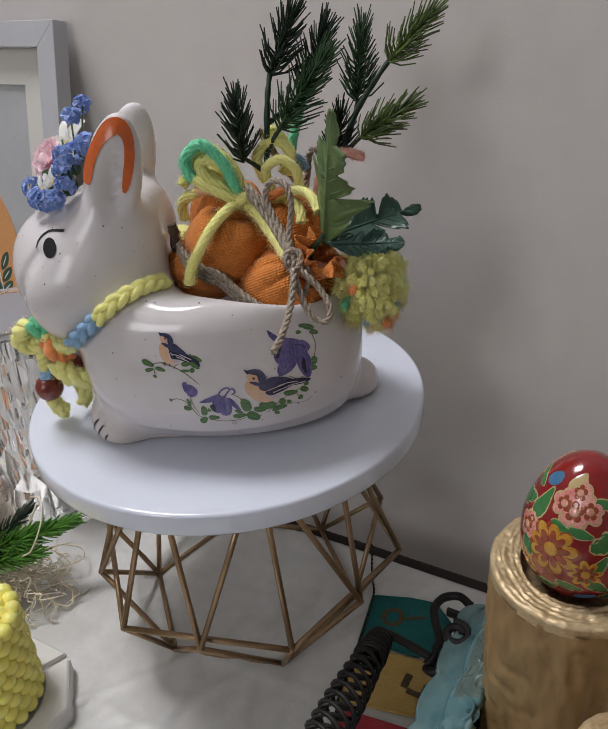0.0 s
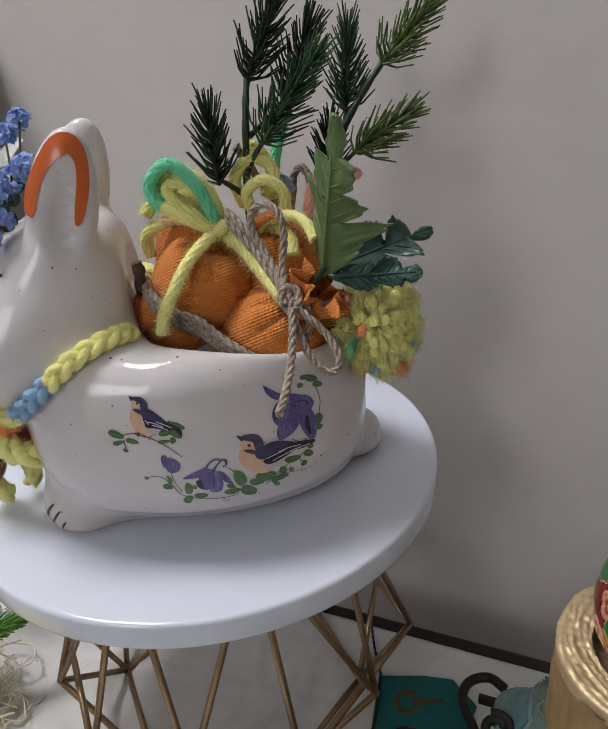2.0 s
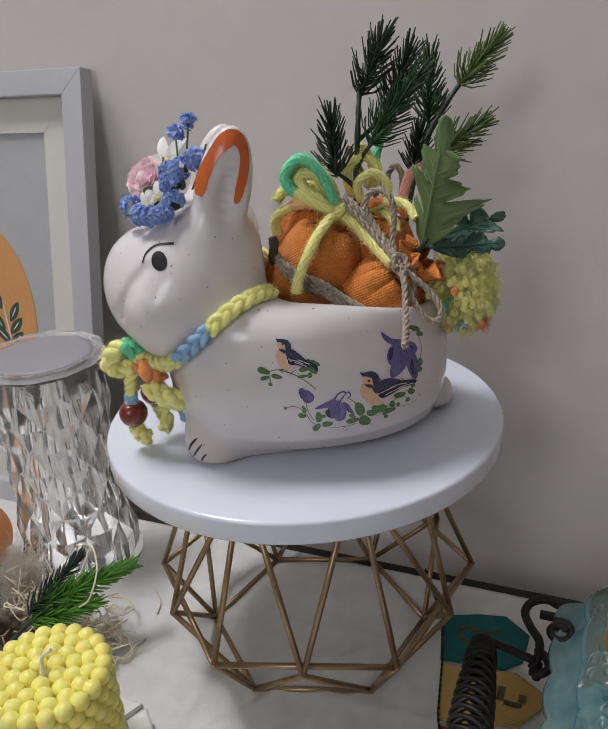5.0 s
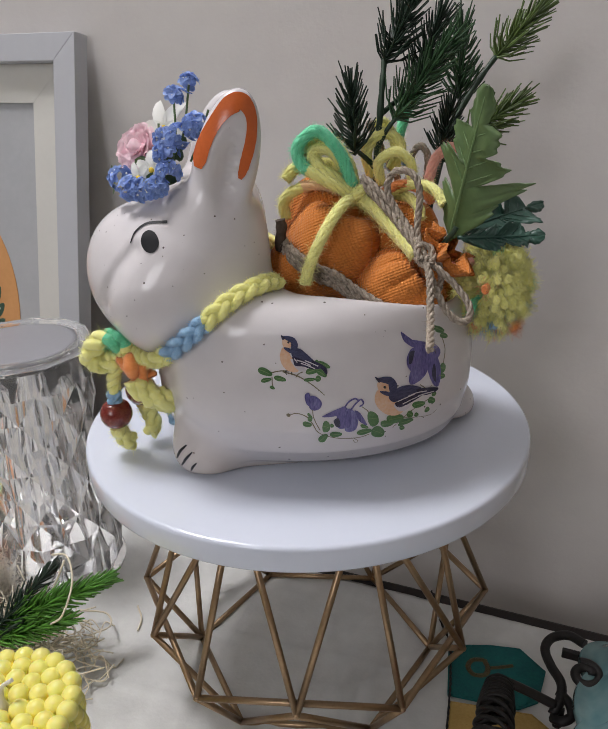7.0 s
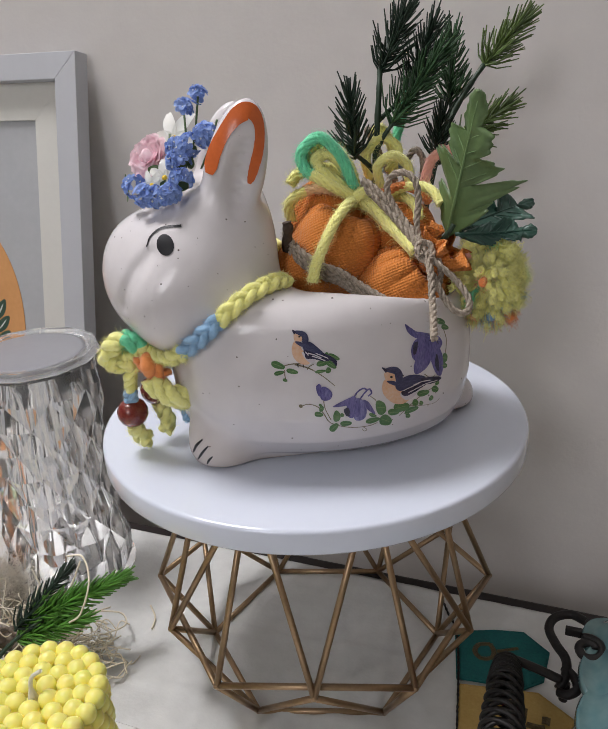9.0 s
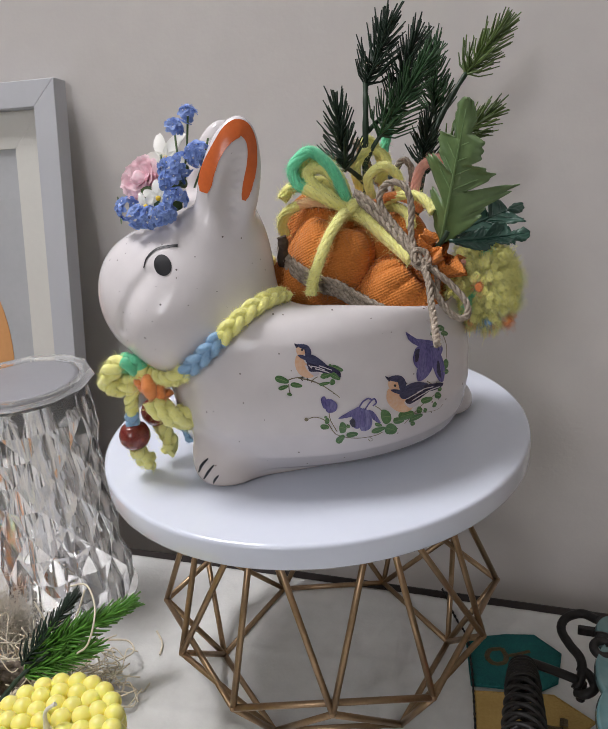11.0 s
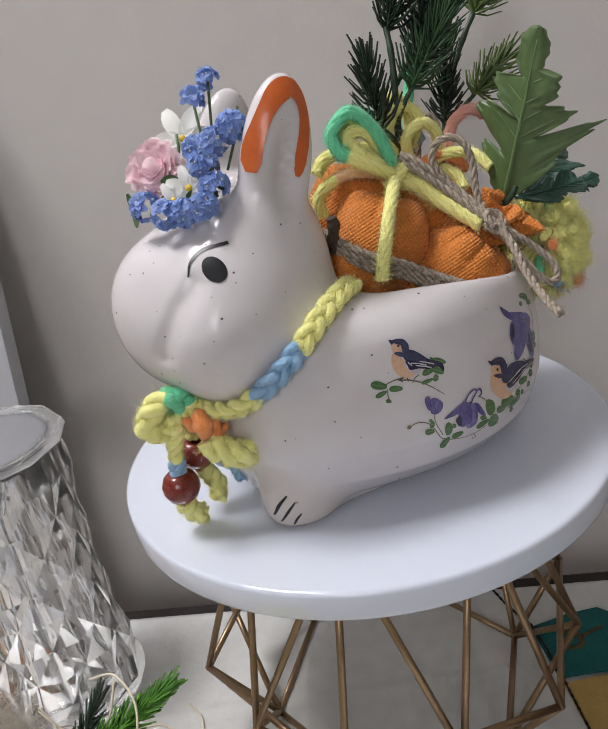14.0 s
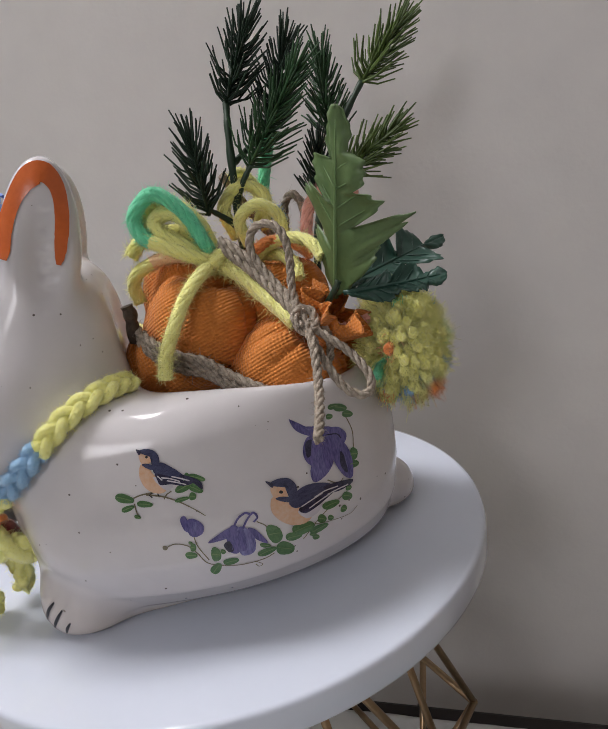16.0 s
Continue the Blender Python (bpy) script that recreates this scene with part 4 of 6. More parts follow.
prism(bm, [(AC + 0.078 * math.cos(t), AH + 0.103 * math.sin(t)) for t in [k * math.tau / 64 for k in range(64)]], 0, 0.0004)
bmesh.ops.transform(bm, matrix=Matrix(((1, 0, 0, 0), (0, 0, -1, 0.0128), (0, 1, 0, 0), (0, 0, 0, 1))), verts=bm.verts)
part("printed_shape", bm, print_orange, picture, "orange oval print")

def print_leaf(x, z, ln, wd, turn, mat, name="printed_leaf", lift=0.0):
    bm = bmesh.new()
    c, s = math.cos(radians(turn)), math.sin(radians(turn))
    pts = []
    for k in range(20):
        a = k * math.tau / 20
        px, pz = ln * math.cos(a), wd * math.sin(a) * (1 - 0.35 * math.cos(a) ** 2)
        pts.append((x + c * px - s * pz, z + s * px + c * pz))
    prism(bm, pts, 0, 0.0002)
    bmesh.ops.transform(bm, matrix=Matrix(((1, 0, 0, 0), (0, 0, -1, 0.0124 - lift), (0, 1, 0, 0), (0, 0, 0, 1))), verts=bm.verts)
    part(name, bm, mat, picture, "drawn dark green leaf" if mat == print_green else "")


for x, z, t in ((-0.1165, 0.1960, 115), (-0.1165, 0.1745, 130), (-0.0975, 0.1845, 62), (-0.0960, 0.1715, 48), (-0.1120, 0.1620, 140), (-0.0965, 0.1590, 42)):
    print_leaf(x, z, 0.0105, 0.0046, t, print_green)
    print_leaf(x, z, 0.0060, 0.0006, t, print_white, "leaf_vein_line", 0.0003)
print_leaf(-0.1060, 0.1720, 0.0240, 0.0008, 102, print_white, "stem_line", 0.0003)
print_leaf(-0.1010, 0.1200, 0.0300, 0.0007, 94, print_green, "stem_line", 0.0003)
bm = bmesh.new()
box(bm, -0.1450, -0.1345, 0.0118, 0.0122, 0.1498, 0.1516)
part("caption_bar", bm, print_green, picture, "small dark printed bar")

# ---- the crystal lamp ----
lampo = thing("table_lamp", m=pose(-0.4815, 0.341, 0.0006), label="clear faceted acrylic table lamp standing unlit on the cloth", category="lamp")
bm = bmesh.new()
NF, LEVELS = 9, 9
rad = lambda s: 0.0495 - 0.0025 * s - 0.0060 * math.sin(math.pi * s)
g = []
for j in range(LEVELS + 1):
    g.append([bm.verts.new(polar(rad(j / LEVELS) - 0.0020, (k + 0.5 * (j % 2)) * 360 / NF, 0.004 + 0.178 * j / LEVELS)) for k in range(NF)])
# each diamond between the slanting grooves rises to a point: four triangles
for j in range(LEVELS - 1):
    for k in range(NF):
        q = k if j % 2 else k - 1
        west, east = g[j + 1][q % NF], g[j + 1][(q + 1) % NF]
        c = bm.verts.new(polar(rad((j + 1) / LEVELS) + 0.0018, (k + 0.5 * (j % 2)) * 360 / NF, 0.004 + 0.178 * (j + 1) / LEVELS))
        for p, r in ((g[j][k], east), (east, g[j + 2][k]), (g[j + 2][k], west), (west, g[j][k])):
            bm.faces.new((p, r, c))
for k in range(NF):
    bm.faces.new((g[0][k], g[0][(k + 1) % NF], g[1][k]))
    bm.faces.new((g[-1][(k + 1) % NF], g[-1][k], g[-2][(k + 1) % NF]))
inner = []
for z, r in ((0.004, 0.0430), (0.05, 0.0385), (0.12, 0.0370), (0.178, 0.0400)):
    inner.append([bm.verts.new(polar(r, k * 360 / 36, z)) for k in range(36)])
for A, B in zip(inner, inner[1:]):
    for k in range(36):
        bm.faces.new((A[k], B[k], B[(k + 1) % 36], A[(k + 1) % 36])).smooth = True
def bridge(a, b):
    n, m = len(a), len(b)
    for k in range(n):
        for e in range(m // n):
            bm.faces.new((a[k], b[(k * m // n + e) % m], b[(k * m // n + e + 1) % m]))
        bm.faces.new((a[k], b[((k + 1) * m // n) % m], a[(k + 1) % n]))
bridge(g[0], inner[0])
bridge(g[-1], inner[-1])
bmesh.ops.recalc_face_normals(bm, faces=bm.faces)
part("shade", bm, acrylic, lampo, "clear acrylic cut in diamond facets").visible_shadow = False
bm = bmesh.new()
lathe(bm, [(0, 0.1830), (0.0386, 0.1830), (0.0388, 0.1860), (0.035, 0.1868), (0, 0.1868)], 48)
part("top_disc", bm, lamp_disc, lampo, "grey translucent disc")
bm = bmesh.new()
lathe(bm, [(0.0392, 0.1825), (0.0482, 0.1825), (0.0494, 0.1835), (0.0478, 0.1876), (0.0468, 0.1882), (0.0398, 0.1878), (0.0392, 0.1873), (0.0392, 0.1825)], 12, smooth=False)
part("top_rim", bm, acrylic_rim, lampo, "clear rim").visible_shadow = False
bm = bmesh.new()
lathe(bm, [(0, 0), (0.049, 0), (0.050, 0.001), (0.050, 0.003), (0, 0.003)], 48)
part("base", bm, acrylic, lampo).visible_shadow = False
bm = bmesh.new()
bmesh.ops.create_icosphere(bm, subdivisions=2, radius=0.015, matrix=pose(0, 0, 0.022) @ Matrix.Diagonal((1, 1, 1.2, 1)))
part("bulb_module", bm, chrome, lampo, "faceted chrome bulb module")

# ---- the bubble candle on its dish ----
CC = Vector((-0.353, 0.160, 0))
dish = thing("candle_dish", m=Matrix.Translation(CC + Vector((0, 0, 0.0002))), label="white cast stone octagonal dish under a candle", category="dish")
bm = bmesh.new()
octo = lambda r, t=22.5: [(r * math.cos(radians(45 * k + t)), r * math.sin(radians(45 * k + t))) for k in range(8)]
prism(bm, octo(0.055), 0, 0.0122, 0.0010)
part("foot", bm, stone_white, dish)
bm = bmesh.new()
SLOT, SW = 67.0, 3.2  # the slot's bearing and half its width, in degrees at the rim
angs = [SLOT + SW + (360 - 2 * SW) * k / 120 for k in range(121)]
octr = lambda deg: 0.055 * math.cos(radians(22.5)) / math.cos(radians((deg + 22.5) % 45 - 22.5))
rings = []
for deg in angs:
    inner = 0.0355
    a1 = SLOT + math.copysign(1, deg - SLOT - 180) * -SW * 1.5 if deg in (angs[0], angs[-1]) else deg
    rim_r = octr(deg)
    rings.append([bm.verts.new(polar(r, d, z)) for r, d, z in ((inner, a1, 0.0122), (inner, a1, 0.0150), (inner + 0.0012, a1, 0.0160), (rim_r - 0.0016, deg, 0.0160), (rim_r - 0.0004, deg, 0.0150), (rim_r, deg, 0.0122))])
for A, B in zip(rings, rings[1:]):
    for k in range(5):
        bm.faces.new((A[k], A[k + 1], B[k + 1], B[k]))
for ringv in (rings[0], rings[-1]):
    bm.faces.new(ringv)
part("slab", bm, stone_white, dish)
candle = thing("bubble_candle", m=Matrix.Translation(CC + Vector((0, 0, 0.0165))), label="pale yellow wax candle moulded in rows of bubbles", category="candle")
bm = bmesh.new()
lathe(bm, [(0, 0), (0.031, 0), (0.031, 0.066), (0, 0.066)], 40)
part("core", bm, wax_yellow, candle)
bub = bmesh.new()
bmesh.ops.create_icosphere(bub, subdivisions=3, radius=0.0052)
for f in bub.faces:
    f.smooth = True
bubble = mesh_of("bubble", bub, wax_yellow)
for j in range(9):
    for k in range(22):
        p = polar(0.0318, (k + 0.5 * (j % 2)) * 360 / 22, 0.005 + 0.0078 * j)
        part("bubble", bubble, None, candle, m=Matrix.Translation(p))
for r, n in ((0.0245, 16), (0.0165, 11), (0.0085, 5)):
    for k in range(n):
        part("bubble", bubble, None, candle, m=Matrix.Translation(polar(r, k * 360 / n + r * 900, 0.0675)))
bm = bmesh.new()
tube(bm, catmull([(0, 0, 0.064), (0, 0, 0.074), (0.001, 0.001, 0.080), (0.006, 0.003, 0.084)], 5), lambda s: 0.0035 * max(0.3, 1 - 2.2 * s) if s < 0.5 else 0.00105, 8)
part("wick", bm, wick_cotton, candle, "white waxed cotton wick")

# ---- the gilded post and painted egg ----
PC = Vector((-0.032, 0.277, 0))
post = thing("candle_post", m=Matrix.Translation(PC), label="gilded rough wooden post holding a painted egg", category="candle holder")
bm = bmesh.new()
PH = 0.165


def post_pt(u, v):
    a = math.tau * u
    n = noise.noise(Vector((math.cos(a) * 2, math.sin(a) * 2, v * 3))) * 0.0018 + noise.noise(Vector((math.cos(a) * 9, math.sin(a) * 9, v * 7))) * 0.0019 - 0.0030 * max(0, noise.noise(Vector((math.cos(a) * 4, math.sin(a) * 4, v * 22))) - 0.25)
    return Vector(((0.0385 + n) * math.cos(a), (0.0385 + n) * math.sin(a), v * (PH - 0.004)))


surf(bm, post_pt, 110, 70, close_u=True)
part("body", bm, gold_leaf, post)
bm = bmesh.new()


def lip_pt(u, v):
    a = math.tau * u
    j = v * 17
    r = 0.0388 - 0.0138 * min(1, j / 14) if j > 2 else 0.0388
    z = 0.1590 + 0.0030 * j if j <= 2 else (0.1650 + 0.00022 * math.sin(j * 2.3 + 2.5 * math.sin(a) + 3 * math.sin(3 * a)) if j <= 14 else 0.1650 - 0.0035 * (j - 14))
    if j > 16:
        r = 0.0
    k = noise.noise(Vector((math.cos(a) * 3, math.sin(a) * 3, r * 300)))
    k2 = noise.noise(Vector((math.cos(a) * 10, math.sin(a) * 10, r * 200 + 5)))
    return Vector(((r + k * 0.0010 * (r > 0)) * math.cos(a), (r + k * 0.0010 * (r > 0)) * math.sin(a), z + k * 0.0009 + k2 * 0.0007 + 0.0005 * noise.noise(Vector((math.cos(a + r * 40) * 14, math.sin(a + r * 40) * 14, r * 700)))))


surf(bm, lip_pt, 240, 34, close_u=True)
part("rim", bm, gold_edge, post, "worn bright gold rim")

egg = thing("painted_egg", m=Matrix.Translation(PC + Vector((0, 0, 0.1545))), label="red lacquered egg painted with yellow and pink flowers", category="egg")
EH, EW = 0.072, 0.0262
egg_r = lambda s: EW * math.sqrt(max(0, 1 - (2 * s - 1) ** 2)) * (1 - 0.16 * (2 * s - 1))
bm = bmesh.new()
lathe(bm, [(egg_r((1 - math.cos(math.pi * k / 40)) / 2) if 0 < k < 40 else 0, EH * (1 - math.cos(math.pi * k / 40)) / 2) for k in range(41)], 64)
part("shell", bm, lacquer_red, egg)


def egg_pt(deg, z, lift):
    s = z / EH
    return polar(egg_r(s) + lift, deg, z)


def egg_patch(name, deg, z, rd, rz, turn, mat, lift, point=0.0):
    """A painted petal or leaf on the shell; sizes in metres."""
    bm = bmesh.new()
    n = 14
    c, s = math.cos(radians(turn)), math.sin(radians(turn))
    rings, deg_m = [], 180 / math.pi / egg_r(min(max(z / EH, 0.05), 0.95))
    for q in (0, 0.25, 0.5, 0.75, 1.0):
        row = []
        for k in range(n if q else 1):
            a = k * math.tau / n
            e = 1 - point * max(0, math.cos(a)) * abs(math.sin(a))
            x, y = q * rd * math.cos(a), q * rz * math.sin(a) * e
            row.append(bm.verts.new(egg_pt(deg + (c * x - s * y) * deg_m, z + s * x + c * y, lift * (1 if q < 1 else 0.2))))
        rings.append(row)
    for k in range(n):
        j = (k + 1) % n
        bm.faces.new((rings[0][0], rings[1][k], rings[1][j])).smooth = True
        for A, B in zip(rings[1:], rings[2:]):
            bm.faces.new((A[k], B[k], B[j], A[j])).smooth = True
    part(name, bm, mat, egg)


enamel_rust = material('enamel_rust', (0.22, 0.03, 0.015), 0.2, grain=(0.35, 0.1, 0.02), grain_scale=300, grain_mix=0.6, coat=0.5)
FD = -93  # the side of the egg with the large flowers
def egg_flower(deg, z, r, petals, mat, heart, r2=0.45):
    k0 = 180 / math.pi / egg_r(z / EH)
    for k in range(petals):
        a = 360 * k / petals + 12
        egg_patch("petal", deg + r * math.cos(radians(a)) * k0, z + r * math.sin(radians(a)), r * 0.50, r * r2, a, mat, 0.00022)
        egg_patch("petal_base", deg + r * 0.72 * math.cos(radians(a)) * k0, z + r * 0.72 * math.sin(radians(a)), r * 0.42, r * r2 * 0.62, a, enamel_rust, 0.00030)
    egg_patch("flower_heart", deg, z, r * 0.42, r * 0.42, 0, heart, 0.00035)


def leaf_on_egg(deg, z, l, w, turn):
    egg_patch("outline", deg, z, l * 1.07, w * 1.12, turn, enamel_cream, 0.00012, 0.6)
    egg_patch("leaf", deg, z, l, w, turn, enamel_green, 0.0002, 0.6)


def egg_rose(deg, z, r):
    """Round petals with cream outlines and deep hearts."""
    k0 = 180 / math.pi / egg_r(z / EH)
    for k in range(5):
        a = 72 * k + 20
        d, h = deg + r * 0.62 * math.cos(radians(a)) * k0, z + r * 0.62 * math.sin(radians(a))
        egg_patch("outline", d, h, r * 0.60, r * 0.56, a, enamel_cream, 0.00016)
        egg_patch("petal", d, h, r * 0.52, r * 0.48, a, enamel_pink, 0.00024)
        egg_patch("petal_base", deg + r * 0.42 * math.cos(radians(a)) * k0, z + r * 0.42 * math.sin(radians(a)), r * 0.28, r * 0.30, a, enamel_rust, 0.00032)
    egg_patch("outline", deg, z, r * 0.40, r * 0.36, 0, enamel_cream, 0.00036)
    egg_patch("flower_heart", deg, z, r * 0.32, r * 0.28, 0, enamel_pink, 0.00042)


for dd in (0, 120, 240):
    g0 = FD + dd
    for k in range(8):
        a = 45 * k + 10
        k0 = 180 / math.pi / egg_r(0.0375 / EH)
        egg_patch("outline", g0 - 16 + 0.0088 * math.cos(radians(a)) * k0, 0.0375 + 0.0082 * math.sin(radians(a)), 0.0044, 0.0034, a, enamel_rust, 0.00014)
    egg_flower(g0 - 16, 0.0375, 0.0082, 9, enamel_yellow, enamel_yellow, 0.36)
    egg_flower(g0 + 18, 0.0300, 0.0050, 8, enamel_yellow, enamel_yellow, 0.36)
    egg_flower(g0 - 44, 0.0215, 0.0042, 8, enamel_yellow, enamel_cream, 0.36)
    egg_rose(g0 - 16, 0.0580, 0.0048)
    egg_rose(g0 + 16, 0.0575, 0.0050)
    egg_rose(g0 + 0, 0.0632, 0.0042)
    egg_rose(g0 - 2, 0.0562, 0.0062)
    egg_rose(g0 + 70, 0.0400, 0.0058)
    egg_rose(g0 - 46, 0.0440, 0.0030)
    egg_rose(g0 + 56, 0.0250, 0.0046)
    egg_patch("pale_leaf", g0 - 8, 0.0662, 0.0040, 0.0022, 40, enamel_cream, 0.0003, 0.4)
    egg_patch("blue_flower", g0 - 50, 0.0630, 0.0040, 0.0028, 30, enamel_blue, 0.0002)
    egg_patch("blue_flower", g0 + 22, 0.0140, 0.0050, 0.0024, 10, enamel_blue, 0.0002)
    for a, z, l, w, t in ((-42, 0.0530, 0.0075, 0.0034, 84), (-12, 0.0488, 0.0046, 0.0022, -8), (9, 0.0484, 0.0052, 0.0025, -10), (42, 0.0470, 0.0105, 0.0046, 28), (30, 0.0600, 0.0046, 0.0022, 8), (48, 0.0585, 0.0046, 0.0022, -12), (-46, 0.0330, 0.0060, 0.0028, 80), (5, 0.0205, 0.0058, 0.0026, -8), (28, 0.0235, 0.0078, 0.0032, -38), (30, 0.0350, 0.0050, 0.0026, 60), (75, 0.0520, 0.0060, 0.0030, 70), (80, 0.0300, 0.0060, 0.0030, 60), (-20, 0.0160, 0.0060, 0.0026, 20), (50, 0.0150, 0.0060, 0.0026, 15)):
        leaf_on_egg(g0 + a, z, l, w, t)

# a lower gilded post with its egg, beside the first
low = copy_thing(post, Matrix.Translation((0.0205, 0.1980, 0)))
low.scale = (1, 1, 0.85)
copy_thing(egg, Matrix.Translation((0.0260, 0.1930, 0.1300)) @ Matrix.Rotation(radians(70), 4, "Z"))
for o in (post, low):
    tagged(o, group="gilded posts")
for o in scene.objects:
    if o.name.startswith("painted_egg"):
        tagged(o, group="painted eggs")

# ---- cloth pumpkins in the planter ----
def axis_pose(c, d):
    return Matrix.Translation(c) @ Vector(d).to_track_quat("Z", "Y").to_matrix().to_4x4()


def pumpkin(c, axis, r, h, pleats, seed, label, ruffle=0.0, depth=0.36):
    """A stuffed cotton ball drawn together at the top; with ruffle, a gathered neck stands above the tie."""
    ob = thing("fabric_pumpkin", m=RAB, label=label, category="pumpkin", group="cloth pumpkins in the planter")
    m = axis_pose(c, axis)
    rnd = random.Random(seed)
    ph = [rnd.uniform(0, math.tau) for _ in range(4)]

    def pt(u, v):
        a, b = math.tau * u, math.pi * v
        z = -math.cos(b)
        rr = math.sin(b) ** 0.8
        near = max(0.0, (z + 0.25) / 1.25) ** 2.0
        fold = abs(math.sin(pleats * a / 2 + ph[0] + 0.5 * math.sin(a + ph[1]))) ** 0.38
        k = 1 - near * depth * (1 - fold) - 0.03 * math.sin(2 * a + ph[2]) + 0.02 * math.sin(5 * a + 3 * z + ph[3])
        top = -0.30 * math.exp(-((1 - z) / 0.09)) if z > 0 else 0
        wr = 0.00045 * noise.noise(Vector((math.cos(a) * 5, math.sin(a) * 5, z * 6 + seed)))
        return m @ Vector((rr * k * r * math.cos(a) + wr, rr * k * r * math.sin(a) + wr, h * (z + top)))

    bm = bmesh.new()
    surf(bm, pt, 128, 48, close_u=True)
    bmesh.ops.remove_doubles(bm, verts=bm.verts, dist=1e-6)
    part("body", bm, orange_cotton, ob)
    if ruffle:
        bm = bmesh.new()

        def ruf(u, v):
            a = math.tau * u
            k = 0.28 + 0.95 * v ** 0.8
            w = 1 + 0.34 * v * math.sin(7 * a + ph[1]) + 0.16 * v * math.sin(13 * a + ph[2])
            return m @ Vector((ruffle * k * w * math.cos(a), ruffle * k * w * math.sin(a), h * 0.72 + ruffle * (2.0 * v + 0.25 * v * math.sin(5 * a))))

        surf(bm, ruf, 120, 12, close_u=True)
        ob2 = part("ruffle", bm, orange_cotton, ob)
        s = ob2.modifiers.new("thick", "SOLIDIFY")
        s.thickness = 0.0006
    return ob


BALL, BALL_R = Vector((0.0135, -0.0035, 0.1030)), 0.0243
pumpkin(BALL, (0.40, 0.0, 1), BALL_R, 0.0255, 9, 1, "orange cotton pumpkin tied with yellow yarn", depth=0.26)
SMALL = Vector((0.0425, -0.0195, 0.0810))
pumpkin(SMALL, (0.70, -0.32, 0.72), 0.0228, 0.0262, 11, 2, "small orange cotton pumpkin with a gathered ruffle", ruffle=0.0100, depth=0.34)
pumpkin((0.047, 0.008, 0.106), (0.2, 0.0, 1), 0.0225, 0.022, 9, 3, "orange cotton pumpkin half hidden under yarn", depth=0.28)
pumpkin((0.0130, 0.0160, 0.1135), (0.2, -0.2, 1), 0.0222, 0.0245, 8, 4, "orange cotton pumpkin at the back of the planter", depth=0.25)
pumpkin((0.0005, -0.0060, 0.0935), (-0.3, 0.0, 1), 0.0190, 0.0200, 8, 9, "orange cotton pumpkin low beside the rabbit neck", depth=0.2)
pumpkin((0.058, 0.002, 0.083), (0.2, 0.0, 1), 0.0200, 0.020, 7, 6, "orange cotton pumpkin low in the planter")

bm = bmesh.new()
tube(bm, catmull([(-0.0130, -0.0130, 0.1060), (-0.0122, -0.0150, 0.1130), (-0.0118, -0.0165, 0.1180), (-0.0124, -0.0165, 0.1215)], 5), lambda s: 0.0021 + 0.0008 * abs(math.sin(7 * s)), 9)
thing("twig_stalk", bm, bark, RAB, "short dark brown twig poking from a cloth pumpkin", "twig")


def yarn(name, bm_runs, mats, label, category, seed=5, hair=1.0, parent=None, m=None, crimp=0.0):
    """Runs of (points, radius, strands, material index or function) in one soft mesh."""
    bm = bmesh.new()
    for i, (pts, r, strands, mat) in enumerate(bm_runs):
        line = rope(bm, pts, r, 6, r * 13.0, 6, mat) if not crimp else rope(bm, pts, r, 3, r * 4.2, 10, mat, 22, crimp)
        length = sum((q - p).length for p, q in zip(line, line[1:]))
        fuzz(bm, line, r * 0.9, int(length * 34000 * hair), r * (0.72 if not crimp else 0.5), seed + i, mat, 0.00010)
        fuzz(bm, line, r, int(length * (900 if not crimp else 500) * hair), min(r * (0.9 if not crimp else 0.45), 0.0030), seed + 500 + i, mat, 0.00005)
    if parent:
        return part(name, bm, mats, parent, label)
    return thing(name, bm, mats, m, label, category)


YE, GR, BL, OR, PK, PE = 0, 1, 2, 3, 4, 5
YR = 0.0030
bow = thing("yarn_bow", m=RAB, label="yellow and green chunky yarn bow tied round a pumpkin", category="yarn bow")
KB = (0.0252, -0.0050, 0.1290)  # where the bow is drawn together
yarn("loop", [([KB, (0.0218, -0.0085, 0.1395), (0.0168, -0.0080, 0.1510), (0.0070, -0.0075, 0.1602), (-0.0022, -0.0065, 0.1535), (-0.0008, -0.0088, 0.1455), (0.0056, -0.0108, 0.1410), (0.0150, -0.0110, 0.1355), (0.0240, -0.0090, 0.1300)], YR * 1.02, 3, lambda s: GR if s < 0.68 else YE)], YARN, "green yarn loop", "", parent=bow)
yarn("loop", [([KB, (0.0206, -0.0050, 0.1420), (0.0130, -0.0055, 0.1515), (0.0050, -0.0060, 0.1500), (0.0068, -0.0085, 0.1440), (0.0140, -0.0090, 0.1385), KB], YR * 1.1, 3, YE)], YARN, "", "", seed=9, parent=bow)
yarn("loop", [([KB, (0.0225, -0.0020, 0.1430), (0.0150, -0.0015, 0.1530), (0.0060, -0.0010, 0.1565), (0.0020, -0.0020, 0.1490), (0.0110, -0.0050, 0.1410), KB], YR * 1.1, 3, YE)], YARN, "", "", seed=10, parent=bow)
yarn("loop", [([KB, (0.0170, 0.0020, 0.1420), (0.0060, 0.0040, 0.1435), (-0.0035, 0.0035, 0.1415), (-0.0080, 0.0020, 0.1370)], YR, 3, YE)], YARN, "", "", seed=11, parent=bow)
